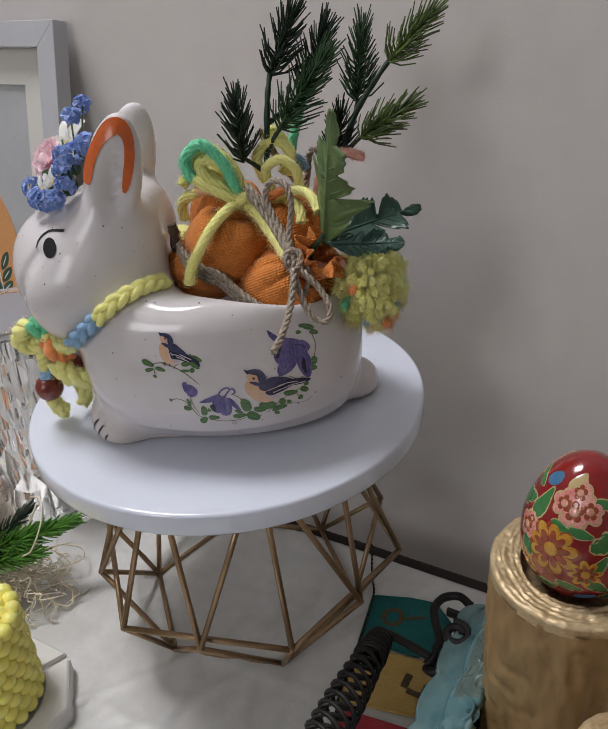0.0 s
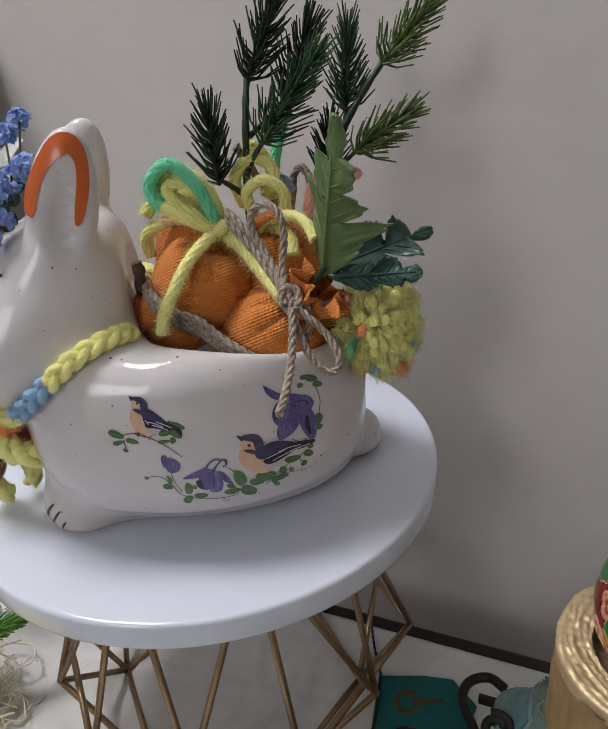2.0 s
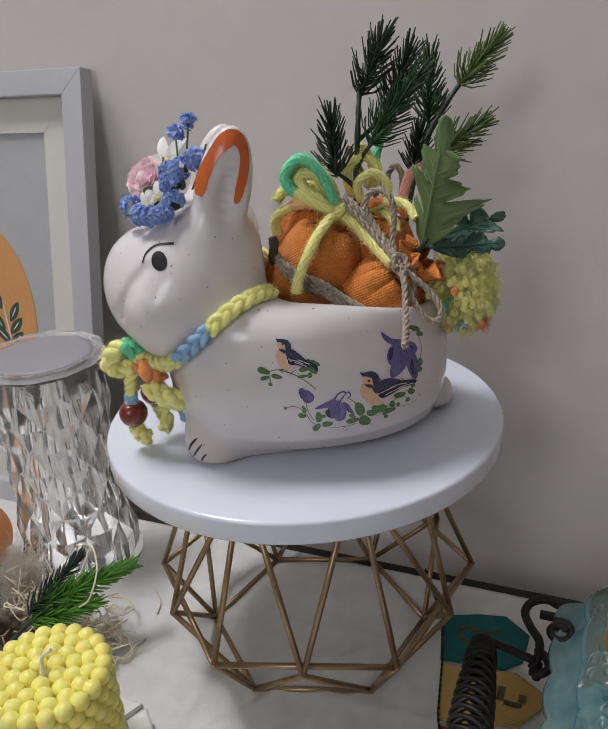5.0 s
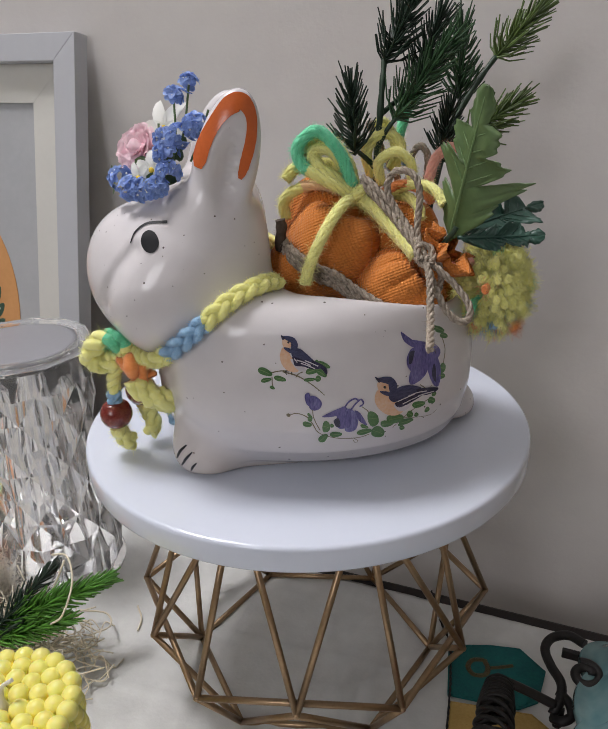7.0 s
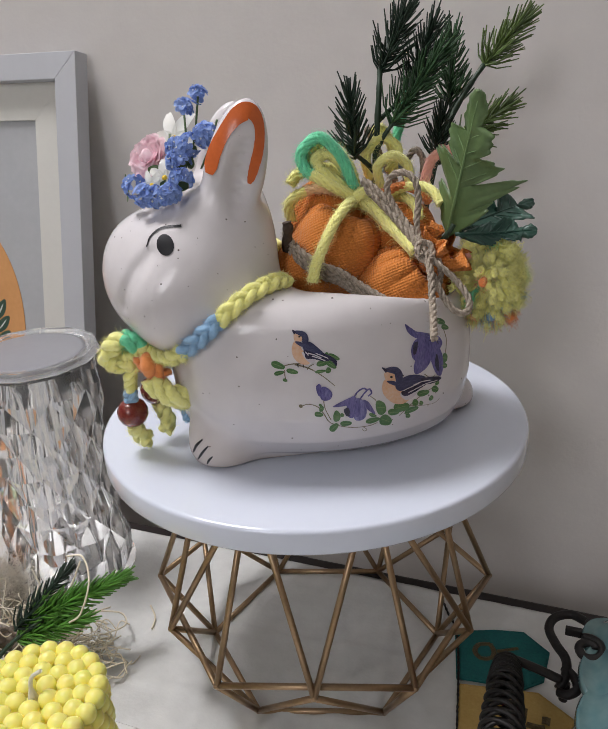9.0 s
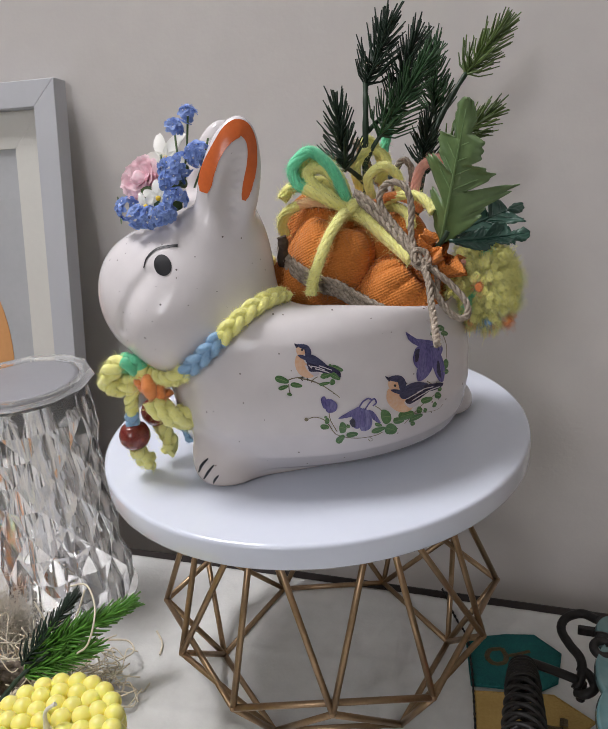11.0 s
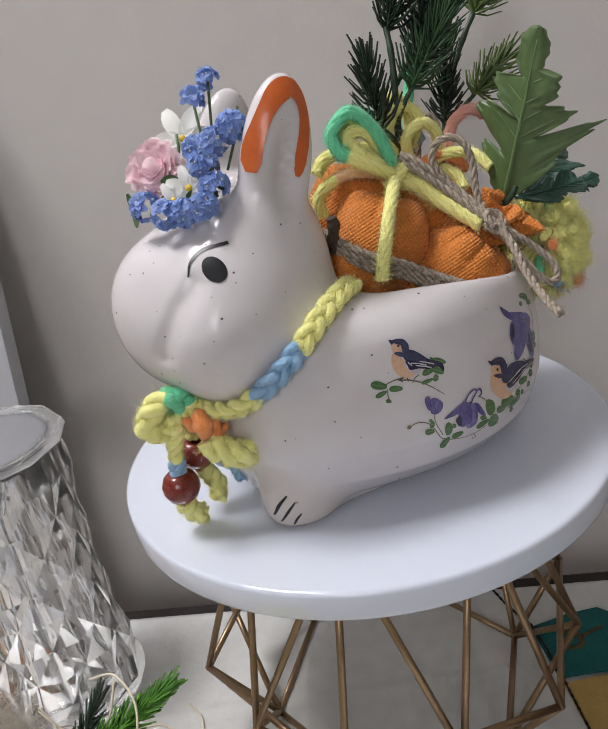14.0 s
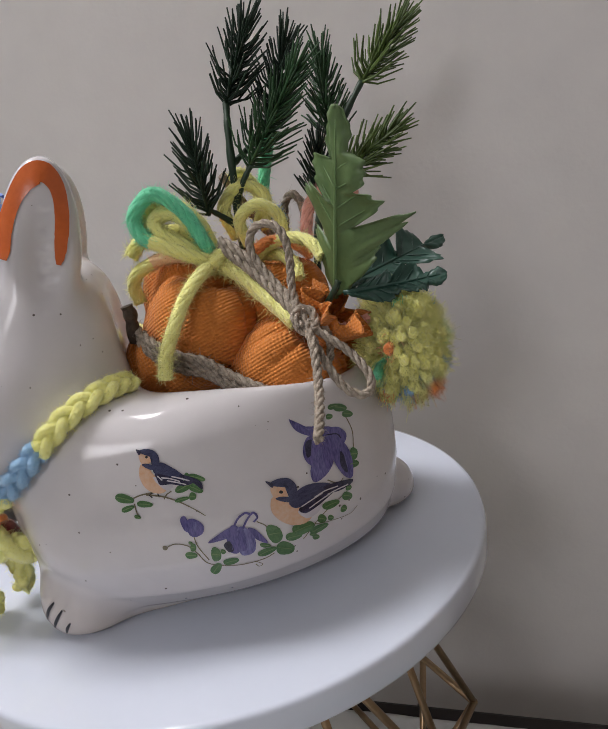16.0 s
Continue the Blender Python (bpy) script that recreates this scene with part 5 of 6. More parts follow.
yarn("loop", [([KB, (0.0160, -0.0030, 0.1330), (0.0050, 0.0010, 0.1340), (-0.0055, 0.0000, 0.1310), (-0.0095, 0.0015, 0.1255), (-0.0085, 0.0010, 0.1180)], YR * 0.95, 3, lambda s: PE if s < 0.5 else YE)], YARN, "", "", seed=12, parent=bow)
yarn("tail", [([KB, (0.0195, -0.0150, 0.1285), (0.0105, -0.0260, 0.1215), (0.0030, -0.0335, 0.1105), (-0.0008, -0.0360, 0.1030), (-0.0027, -0.0368, 0.0955)], YR * 0.95, 3, YE)], YARN, "", "", seed=15, parent=bow)
yarn("tail", [([KB, (0.0330, -0.0105, 0.1250), (0.0410, -0.0185, 0.1165), (0.0505, -0.0325, 0.1060)], YR * 1.5, 3, YE)], YARN, "", "", seed=18, parent=bow)
yarn("knot", [([(0.0225, -0.0065, 0.1270), (0.0240, -0.0105, 0.1305), (0.0278, -0.0085, 0.1325), (0.0285, -0.0030, 0.1305), (0.0250, -0.0010, 0.1280), (0.0220, -0.0045, 0.1280)], YR * 1.1, 3, YE)], YARN, "", "", seed=21, parent=bow)

bundle = thing("yarn_bundle", m=RAB, label="loose loops of multicoloured chunky yarn among the pumpkins", category="yarn")
rnd = random.Random(77)
for i, (pts, col) in enumerate((
        ([(0.036, 0.012, 0.135), (0.033, 0.010, 0.148), (0.042, 0.012, 0.156), (0.051, 0.014, 0.149), (0.046, 0.013, 0.138)], YE),
        ([(0.040, 0.006, 0.132), (0.038, 0.003, 0.143), (0.046, 0.002, 0.148), (0.054, 0.004, 0.142), (0.055, 0.006, 0.132)], YE),
        ([(0.0395, 0.003, 0.123), (0.0455, -0.001, 0.1300), (0.0553, -0.006, 0.1335), (0.0625, -0.013, 0.1315), (0.0660, -0.019, 0.1255)], YE),
        ([(0.0460, 0.022, 0.1370), (0.0500, 0.025, 0.1420), (0.0550, 0.026, 0.1415), (0.0580, 0.025, 0.1360)], BL),
        ([(0.038, 0.000, 0.128), (0.048, -0.003, 0.133), (0.058, -0.004, 0.130), (0.064, -0.002, 0.124)], OR),
        ([(0.050, 0.022, 0.136), (0.0515, 0.024, 0.150), (0.0545, 0.025, 0.161), (0.0575, 0.025, 0.170), (0.0600, 0.025, 0.1765)], GR),
        ([(0.050, 0.020, 0.135), (0.049, 0.020, 0.150), (0.043, 0.018, 0.160), (0.038, 0.016, 0.158)], YE),
        ([(0.0645, 0.010, 0.124), (0.0660, 0.0135, 0.1330), (0.0692, 0.0138, 0.1425), (0.0750, 0.0115, 0.1472), (0.0830, 0.0140, 0.1465), (0.0900, 0.0190, 0.1430)], PK),
        ([(0.0620, -0.0250, 0.0990), (0.0683, -0.0285, 0.0978), (0.0735, -0.0285, 0.0985), (0.0785, -0.0270, 0.0998)], PK),
        ([(0.0460, 0.004, 0.1270), (0.0520, -0.003, 0.1265), (0.0560, -0.008, 0.1225), (0.0560, -0.012, 0.1175)], YE))):
    yarn("strand", [(pts, YR * rnd.uniform(0.82, 1.0), 3, col)], YARN, "", "", seed=30 + i, parent=bundle, hair=0.7)

# ---- jute twine ----
twine = thing("twine_bow", m=RAB, label="frayed grey-brown jute twine tied in a bow", category="twine")
TW = 0.0017


def jute_run(name, pts, r=TW, hair=1.0, seed=3):
    bm = bmesh.new()
    line = rope(bm, pts, r, 3, r * 7.5, 6)
    fuzz(bm, line, r, int(190 * hair), r * 0.9, seed, width=0.00008)
    part(name, bm, jute, twine)


KN = (0.0524, -0.0378, 0.1068)
jute_run("loop", [KN, (0.0508, -0.0300, 0.1165), (0.0525, -0.0255, 0.1300), (0.0512, -0.0225, 0.1390), (0.0465, -0.0190, 0.1425), (0.0412, -0.0160, 0.1405), (0.0390, -0.0160, 0.1330), (0.0435, -0.0215, 0.1230), (0.0480, -0.0290, 0.1150), KN], seed=1)
jute_run("loop", [KN, (0.0590, -0.0430, 0.1005), (0.0655, -0.0465, 0.0944), (0.0704, -0.0528, 0.0871), (0.0700, -0.0560, 0.0815), (0.0655, -0.0570, 0.0805), (0.0600, -0.0550, 0.0850), (0.0550, -0.0480, 0.0960), KN], seed=2)
jute_run("tail", [KN, (0.0528, -0.0490, 0.0995), (0.0508, -0.0610, 0.0890), (0.0475, -0.0760, 0.0830), (0.0444, -0.0885, 0.0808)], TW * 1.05, 1.6, seed=4)
jute_run("strand", [KN, (0.0489, -0.0300, 0.1145), (0.0418, -0.0195, 0.1250), (0.0330, -0.0120, 0.1345), (0.0285, -0.0070, 0.1380)], TW * 1.1, seed=5)
jute_run("strand", [(0.0535, -0.0395, 0.1055), (0.0480, -0.0315, 0.1120), (0.0400, -0.0205, 0.1225), (0.0315, -0.0125, 0.1318), (0.0275, -0.0075, 0.1355)], TW * 1.1, seed=6)
jute_run("strand", [(0.0350, 0.0160, 0.1610), (0.0387, 0.0178, 0.1535), (0.0450, 0.0205, 0.1420), (0.0516, 0.0235, 0.1310)], TW * 1.15, seed=7)
jute_run("loop", [(0.0570, 0.0290, 0.1240), (0.0590, 0.0300, 0.1340), (0.0603, 0.0287, 0.1430), (0.0640, 0.0258, 0.1470), (0.0674, 0.0245, 0.1410), (0.0668, 0.0240, 0.1270)], TW * 1.1, seed=8)
jute_run("knot", [(0.0490, -0.0365, 0.1060), (0.0515, -0.0425, 0.1035), (0.0560, -0.0405, 0.1048), (0.0560, -0.0360, 0.1092), (0.0520, -0.0350, 0.1108), (0.0490, -0.0385, 0.1092), (0.0500, -0.0420, 0.1058)], TW, seed=9)
jute_run("strand", [(0.0545, -0.0370, 0.1070), (0.0600, -0.0390, 0.1010), (0.0590, -0.0440, 0.0930), (0.0555, -0.0470, 0.0900)], TW * 0.9, seed=10)
bm = bmesh.new()
for k, dz in enumerate((0.0, 0.0030, -0.0026)):
    wound = [Vector(p) for p in ((-0.0150, -0.0060, 0.1115), (-0.0115, -0.0140, 0.1085), (-0.0050, -0.0240, 0.1030), (0.0030, -0.0300, 0.0975), (0.0120, -0.0330, 0.0930), (0.0215, -0.0365, 0.0885), (0.0310, -0.0405, 0.0835), (0.0400, -0.0420, 0.0785))]
    run = [BALL + (p - BALL).normalized() * (BALL_R + 0.0030) for p in wound[:5]]
    for p in wound[5:]:  # past the ball it slips across the small pumpkin beside it
        for c, r in ((BALL, BALL_R), (SMALL, 0.0232)):
            if (p - c).length < r + 0.0026:
                p = c + (p - c).normalized() * (r + 0.0026)
        run.append(p)
    line = rope(bm, [p + Vector((0, 0, dz)) for p in run], 0.0019, 3, 0.013, 6)
    fuzz(bm, line, 0.0019, 300, 0.002, 90 + k, width=0.00011)
thing("twine_band", bm, jute, RAB, "grey jute twine wound round a cloth pumpkin", "twine")

# ---- yarn pompon ----
pom = thing("pompon", m=RAB @ Matrix.Translation((0.0917, -0.0205, 0.0850)) @ Matrix.Diagonal((0.82, 0.92, 1.02, 1)), label="fluffy yellow wool pompon with a few coloured strands", category="pompon")
rnd = random.Random(4)
tufts = [bmesh.new() for _ in range(5)]
for k in range(290):
    z = 1 - 2 * (k + 0.5) / 290
    a = k * 2.39996 + rnd.gauss(0, 0.15)
    d = (Vector((math.sqrt(1 - z * z) * math.cos(a), math.sqrt(1 - z * z) * math.sin(a), z)) + Vector((rnd.gauss(0, 1), rnd.gauss(0, 1), rnd.gauss(0, 1))) * 0.12).normalized()
    low = d.z < -0.35 and d.y < 0.2
    c = rnd.choice((OR, BL, OR, YE)) if low and rnd.random() < 0.6 else (rnd.choice((GR, OR, YE, YE)) if rnd.random() < 0.06 else YE)
    side = d.orthogonal().normalized()
    side.rotate(Matrix.Rotation(rnd.uniform(0, math.tau), 3, d))
    R0 = 0.0210 * rnd.uniform(0.90, 1.08)
    tip = d * R0 + Vector((rnd.gauss(0, 1), rnd.gauss(0, 1), rnd.gauss(0, 1))) * 0.0013 + Vector((0, 0, -0.0015))
    tube(tufts[c], [d * 0.006, d * R0 * 0.6 + side * 0.0006, d * R0 * 0.86 + side * 0.0002, tip, tip + d * 0.0012], lambda s: 0.0015 + 0.0011 * min(1, s * 1.3) if s < 0.95 else 0.0019, 8, 0)
    base = d * R0
    for _ in range(75):
        q = tip + Vector((rnd.gauss(0, 1), rnd.gauss(0, 1), rnd.gauss(0, 1))) * 0.0020
        tube(tufts[c], [q - d * 0.004, q, q + (d + Vector((rnd.gauss(0, .6), rnd.gauss(0, .6), rnd.gauss(0, .6)))) * rnd.uniform(0.0006, 0.0020)], 0.00009, 3, 0, False)
for b, m, l in zip(tufts, YARN, ("", "green strands", "blue strands", "orange strands", "pink strands")):
    if len(b.verts):
        part("tuft", b, m, pom, l)
    else:
        b.free()

# ---- braided collar with beads ----
def cling(pts, off):
    """Lay a line on the planter's skin."""
    out = []
    for p in pts:
        q, n, _, _ = skin.find_nearest(Vector(p))
        out.append(q + n * off)
    return out


def braid(bm, pts, r, mat, turns):
    line = catmull(pts, 26)
    fr = frames(line)
    n = len(line)
    # flat side against the skin
    for k in range(3):
        path = []
        for i, (p, (t, a, b)) in enumerate(zip(line, fr)):
            q, nn, _, _ = skin.find_nearest(p)
            w = t.cross(nn).normalized()
            ph = turns * math.tau * i / n + k * math.tau / 3
            path.append(p + w * math.sin(ph) * r * 1.25 + nn * math.sin(2 * ph) * r * 0.6)
        tube(bm, path, r, 8, mat)
        fuzz(bm, path, r, 4200, 0.0014, 140 + k, mat, 0.00010)
    return line


collar = thing("yarn_collar", m=RAB, label="braided multicoloured yarn collar with wooden beads", category="collar")
near = cling([(-0.0135, -0.034, 0.101), (-0.0245, -0.042, 0.0965), (-0.037, -0.047, 0.0905), (-0.0485, -0.049, 0.0835), (-0.060, -0.047, 0.0755), (-0.072, -0.040, 0.0665), (-0.082, -0.030, 0.0610), (-0.089, -0.020, 0.0600)], 0.0030)
bm = bmesh.new()
line = braid(bm, near, 0.0021, lambda s: BL if 0.42 < s < 0.64 else (GR if s > 0.93 else YE), 5.0)
fuzz(bm, line, 0.0042, 5200, 0.0011, 40, lambda s: BL if 0.42 < s < 0.64 else YE, 0.00007)
part("braid", bm, YARN, collar, "yellow braid with a blue stretch")
far = cling([(-0.0135, 0.034, 0.101), (-0.0245, 0.042, 0.0965), (-0.0485, 0.049, 0.0835), (-0.066, 0.044, 0.071), (-0.080, 0.030, 0.0615), (-0.089, 0.006, 0.060), (-0.090, -0.012, 0.0600)], 0.0030)
bm = bmesh.new()
braid(bm, far, 0.0026, YE, 8)
part("braid", bm, YARN, collar)
yarn("loop", [([(-0.089, -0.022, 0.0625), (-0.095, -0.024, 0.0675), (-0.1030, -0.024, 0.0680), (-0.1085, -0.022, 0.0615), (-0.1060, -0.020, 0.0550), (-0.099, -0.021, 0.0570), (-0.094, -0.021, 0.0610)], 0.0052, 3, lambda s: GR if 0.08 < s < 0.26 else YE)], YARN, "yellow and green loop", "", seed=60, hair=2.4, parent=collar, crimp=0.6)
yarn("loop", [([(-0.091, -0.021, 0.0655), (-0.0915, -0.026, 0.0605), (-0.0880, -0.026, 0.0575), (-0.0845, -0.023, 0.0620), (-0.088, -0.019, 0.0660)], 0.0034, 3, YE)], YARN, "", "", seed=63, hair=1.4, parent=collar, crimp=0.6)
yarn("loop", [([(-0.0905, -0.0245, 0.0600), (-0.0880, -0.0275, 0.0560), (-0.0850, -0.0275, 0.0515), (-0.0825, -0.0265, 0.0470)], 0.0056, 3, OR)], YARN, "orange stretch", "", seed=66, hair=1.2, parent=collar, crimp=0.6)
yarn("loop", [([(-0.0885, -0.0280, 0.0475), (-0.0830, -0.0310, 0.0425), (-0.0765, -0.0315, 0.0390), (-0.0715, -0.0300, 0.0370), (-0.0730, -0.0255, 0.0330), (-0.0800, -0.0220, 0.0350)], 0.0056, 3, YE)], YARN, "", "", seed=69, hair=1.6, parent=collar, crimp=0.6)
tas = [(-0.0925, -0.0215, 0.0600), (-0.0970, -0.0205, 0.0530), (-0.1000, -0.0185, 0.0440), (-0.1010, -0.0172, 0.0360), (-0.1012, -0.0165, 0.0300)]
yarn("tassel_cord", [(tas, 0.0036, 3, lambda s: YE if s < 0.68 else BL)], YARN, "", "", seed=72, parent=collar, crimp=0.6)
yarn("tassel_tip", [([(-0.1015, -0.0162, 0.0175), (-0.1005, -0.0160, 0.0120), (-0.0975, -0.0160, 0.0080), (-0.0945, -0.0155, 0.0066)], 0.0046, 3, YE)], YARN, "", "", seed=75, hair=1.6, parent=collar, crimp=0.6)
yarn("tassel_cord", [([(-0.0895, -0.0150, 0.0580), (-0.0900, -0.0080, 0.0480), (-0.0895, -0.0040, 0.0390)], 0.0028, 3, YE)], YARN, "", "", seed=78, parent=collar, crimp=0.6)
yarn("tassel_tip", [([(-0.0890, -0.0045, 0.0240), (-0.0865, -0.0060, 0.0180), (-0.0840, -0.0080, 0.0125), (-0.0865, -0.0100, 0.0080)], 0.0042, 3, YE)], YARN, "", "", seed=81, hair=1.6, parent=collar, crimp=0.6)
yarn("tassel_tip", [([(-0.0800, -0.0040, 0.0240), (-0.0745, -0.0060, 0.0180), (-0.0725, -0.0080, 0.0120)], 0.0030, 3, BL)], YARN, "blue end", "", seed=84, parent=collar, crimp=0.6)
for c, tilt in (((-0.1016, -0.0164, 0.0243), 0), ((-0.0895, -0.0040, 0.0312), 12)):
    bm = bmesh.new()
    lathe(bm, [(0.0022, -0.0068), (0.0040, -0.0072), (0.0066, -0.0052), (0.0082, -0.0018), (0.0083, 0.0014), (0.0068, 0.0050), (0.0042, 0.0071), (0.0022, 0.0068), (0.0022, -0.0068)], 36)
    bmesh.ops.transform(bm, matrix=pose(*c, tilt, 0, 0), verts=bm.verts)
    part("bead", bm, bead_red, collar, "dark red varnished wooden bead")

# ---- pine picks ----
def needles(bm, base, tip, count, length, seed, mat=0, spread=60, thick=0.00074, bend=0.30):
    """Plastic needles set in a spiral along a twig, swept towards its tip."""
    count, length = int(count * 0.92), length * 1.14
    rnd = random.Random(seed)
    base, tip = Vector(base), Vector(tip)
    ax = (tip - base)
    L = ax.length
    ax.normalize()
    a0 = ax.orthogonal().normalized()
    b0 = ax.cross(a0)
    tube(bm, [base, (base + tip) / 2, tip], lambda s: 0.0010 * (1 - 0.5 * s), 6, mat)
    for k in range(count):
        s = (k + rnd.random()) / count
        w = k * 2.39996 + rnd.gauss(0, 0.25)
        out = math.cos(w) * a0 + math.sin(w) * b0
        ang = radians(spread * (1 - 0.62 * s ** 2) + rnd.gauss(0, 6))
        ln = length * (1 - 0.30 * s) * rnd.uniform(0.72, 1.12)
        d = ax * math.cos(ang) + out * math.sin(ang)
        p = base + ax * L * s
        side = Vector((rnd.gauss(0, 1), rnd.gauss(0, 1), rnd.gauss(0, 1))) * 0.04 * ln
        q = p + d * ln * 0.55 + side * 0.4
        e = p + d * ln + ax * ln * bend + side
        tube(bm, [p, q, e], lambda u: thick * (1 - 0.5 * u), 4, mat, False)


def sprig(label, stems, sprays, m, group="pine picks"):
    ob = thing("pine_sprig", m=m, label=label, category="pine sprig", group=group)
    for pts, r in stems:
        bm = bmesh.new()
        tube(bm, catmull(pts, 8), lambda s: r * (1.1 - 0.35 * s) * (1 + 0.10 * math.sin(34 * s)), 8)
        part("stem", bm, stem_green, ob)
    for i, (b, t, n, ln, mat, sd) in enumerate(sprays):
        bm = bmesh.new()
        needles(bm, b, t, n, ln, sd)
        part("needle_spray", bm, mat, ob)
    return ob


sprig("dark green plastic pine pick with four bushy tips", [
    ([(0.040, 0.008, 0.090), (0.038, 0.010, 0.135), (0.0395, 0.0115, 0.160), (0.0412, 0.0140, 0.178), (0.0430, 0.0195, 0.1895)], 0.0018),
    ([(0.0385, 0.010, 0.138), (0.033, 0.007, 0.144), (0.0265, 0.0042, 0.1495)], 0.0014),
    ([(0.0390, 0.011, 0.150), (0.0435, 0.010, 0.158), (0.049, 0.009, 0.165)], 0.0013),
    ([(0.041, 0.013, 0.165), (0.052, 0.020, 0.172), (0.060, 0.024, 0.178)], 0.0013)],
    [((0.0263, 0.0040, 0.1470), (0.0250, 0.0080, 0.1780), 105, 0.0125, needle_dark, 1),
     ((0.0428, 0.0190, 0.1870), (0.0560, 0.0190, 0.2160), 115, 0.0130, needle_dark, 2),
     ((0.0460, 0.0095, 0.1620), (0.0715, 0.0080, 0.1960), 150, 0.0135, needle_mid, 3),
     ((0.0590, 0.0240, 0.1760), (0.0720, 0.0260, 0.2080), 120, 0.0130, needle_dark, 4)], RAB)
sprig("green plastic pine pick with lighter outer tips", [
    ([(0.066, 0.026, 0.090), (0.074, 0.031, 0.130), (0.086, 0.038, 0.160), (0.0965, 0.0415, 0.176), (0.1060, 0.0438, 0.1880)], 0.0018),
    ([(0.082, 0.036, 0.150), (0.0865, 0.042, 0.160), (0.0885, 0.0455, 0.1690)], 0.0014),
    ([(0.078, 0.032, 0.138), (0.084, 0.026, 0.147), (0.089, 0.0235, 0.152)], 0.0013)],
    [((0.0880, 0.0450, 0.1670), (0.0920, 0.0600, 0.2030), 125, 0.0130, needle_mid, 5),
     ((0.1055, 0.0436, 0.1870), (0.1285, 0.0462, 0.2100), 115, 0.0130, needle_light, 6),
     ((0.0890, 0.0235, 0.1520), (0.1145, 0.0310, 0.1660), 115, 0.0130, needle_light, 7),
     ((0.0760, 0.0310, 0.1400), (0.0790, 0.0300, 0.1640), 80, 0.0115, needle_dark, 8)], RAB)

# ---- lobed leaves ----
def oak_leaf(name, base, tip, up, width, lobes, mat, curl, parent, seed, label="", folded=False):
    """A cut leaf: lobes along both margins, folded at the midrib and drooping."""
    base, tip, up = Vector(base), Vector(tip), Vector(up)
    ax = tip - base
    L = ax.length
    ax.normalize()
    side = ax.cross(up).normalized()
    nrm = side.cross(ax)
    rnd = random.Random(seed)
    bm = bmesh.new()

    def half(s, sgn):
        reach = max((k * math.sin(math.pi * (s - a) / (b - a)) ** 0.28 for a, b, k in lobes[0 if sgn > 0 else 1] if a < s < b), default=0.0)
        return width * max(reach, 0.17 * (1 - s) + 0.03) * (1 - s) ** 0.12 * (1 + 0.06 * math.sin(s * 97) + 0.07 * math.sin(s * 43 + sgn))

    def pt(u, v):
        s, x = u, 2 * v - 1
        w = half(s, 1 if x > 0 else -1) * abs(x)
        sweep = 1.0 * w  # lobes point towards the tip
        lift = (-0.85 * w if folded and x < 0 else 0.28 * w) + 0.0022 * noise.noise(Vector((s * 7, x * 2, seed))) * abs(x) + 0.0016 * math.sin(9 * s + 3 * x) * abs(x)
        droop = curl * (s ** 2) * L
        return base + ax * (L * s + sweep * (1 - s)) + side * w * (1 if x > 0 else -1) + nrm * (lift - droop)

    surf(bm, pt, 110, 12)
    ob = part(name, bm, mat, parent, label)
    so = ob.modifiers.new("thick", "SOLIDIFY")
    so.thickness = 0.0004
    bm = bmesh.new()
    tube(bm, [pt(k / 16, 0.5) + nrm * 0.0004 for k in range(16)], lambda s: 0.0011 * (1 - 0.8 * s), 6)
    for k in range(1, 9):
        s = k / 10
        for x in (-1, 1):
            q = half(min(1, s + 0.06), x) * 0.75
            a, b = pt(s, 0.5), pt(min(1, s + 0.05), 0.5 + 0.36 * x)
            tube(bm, [a, (a + b) / 2 + nrm * 0.0003, b + nrm * 0.0002], lambda u: 0.00042 * (1 - 0.7 * u), 4, 0, False)
    part("vein", bm, leaf_vein if mat == leaf_light else leaf_dark, ob)
    return ob


leaf_vein = material("leaf_vein", (0.15, 0.24, 0.095), 0.5)
twigl = thing("leaf_sprig", m=RAB, label="artificial sprig of lobed green oak leaves", category="leaf sprig")
oak_leaf("leaf", (0.0680, -0.0235, 0.1095), (0.0742, -0.0461, 0.1795), (-0.50, -0.84, 0.05), 0.0325, (((0.02, 0.19, 0.58), (0.15, 0.36, 0.97), (0.36, 0.57, 0.62), (0.56, 0.78, 0.44), (0.76, 1.0, 0.22)), ((0.03, 0.24, 0.40), (0.27, 0.50, 0.55), (0.50, 0.72, 0.42), (0.72, 1.0, 0.22))), leaf_light, 0.03, twigl, 3, "light green leaf", True)
oak_leaf("leaf", (0.0690, -0.0260, 0.1130), (0.1200, -0.0060, 0.1235), (-0.15, -0.62, 0.75), 0.0185, (((0.18, 0.45, 0.75), (0.48, 0.74, 0.85), (0.80, 1.0, 0.25)), ((0.25, 0.52, 0.70), (0.55, 0.80, 0.65), (0.82, 1.0, 0.2))), leaf_dark, 0.06, twigl, 5, "dark green leaf")
oak_leaf("leaf", (0.0700, -0.0300, 0.1120), (0.1090, -0.0372, 0.1120), (-0.05, -0.60, 0.80), 0.0110, (((0.08, 0.50, 0.75), (0.48, 0.80, 0.85), (0.78, 1.0, 0.55)), ((0.08, 0.45, 0.60), (0.45, 0.78, 0.70), (0.76, 1.0, 0.45))), leaf_dark, -0.05, twigl, 8, "dark green leaf")
bm = bmesh.new()
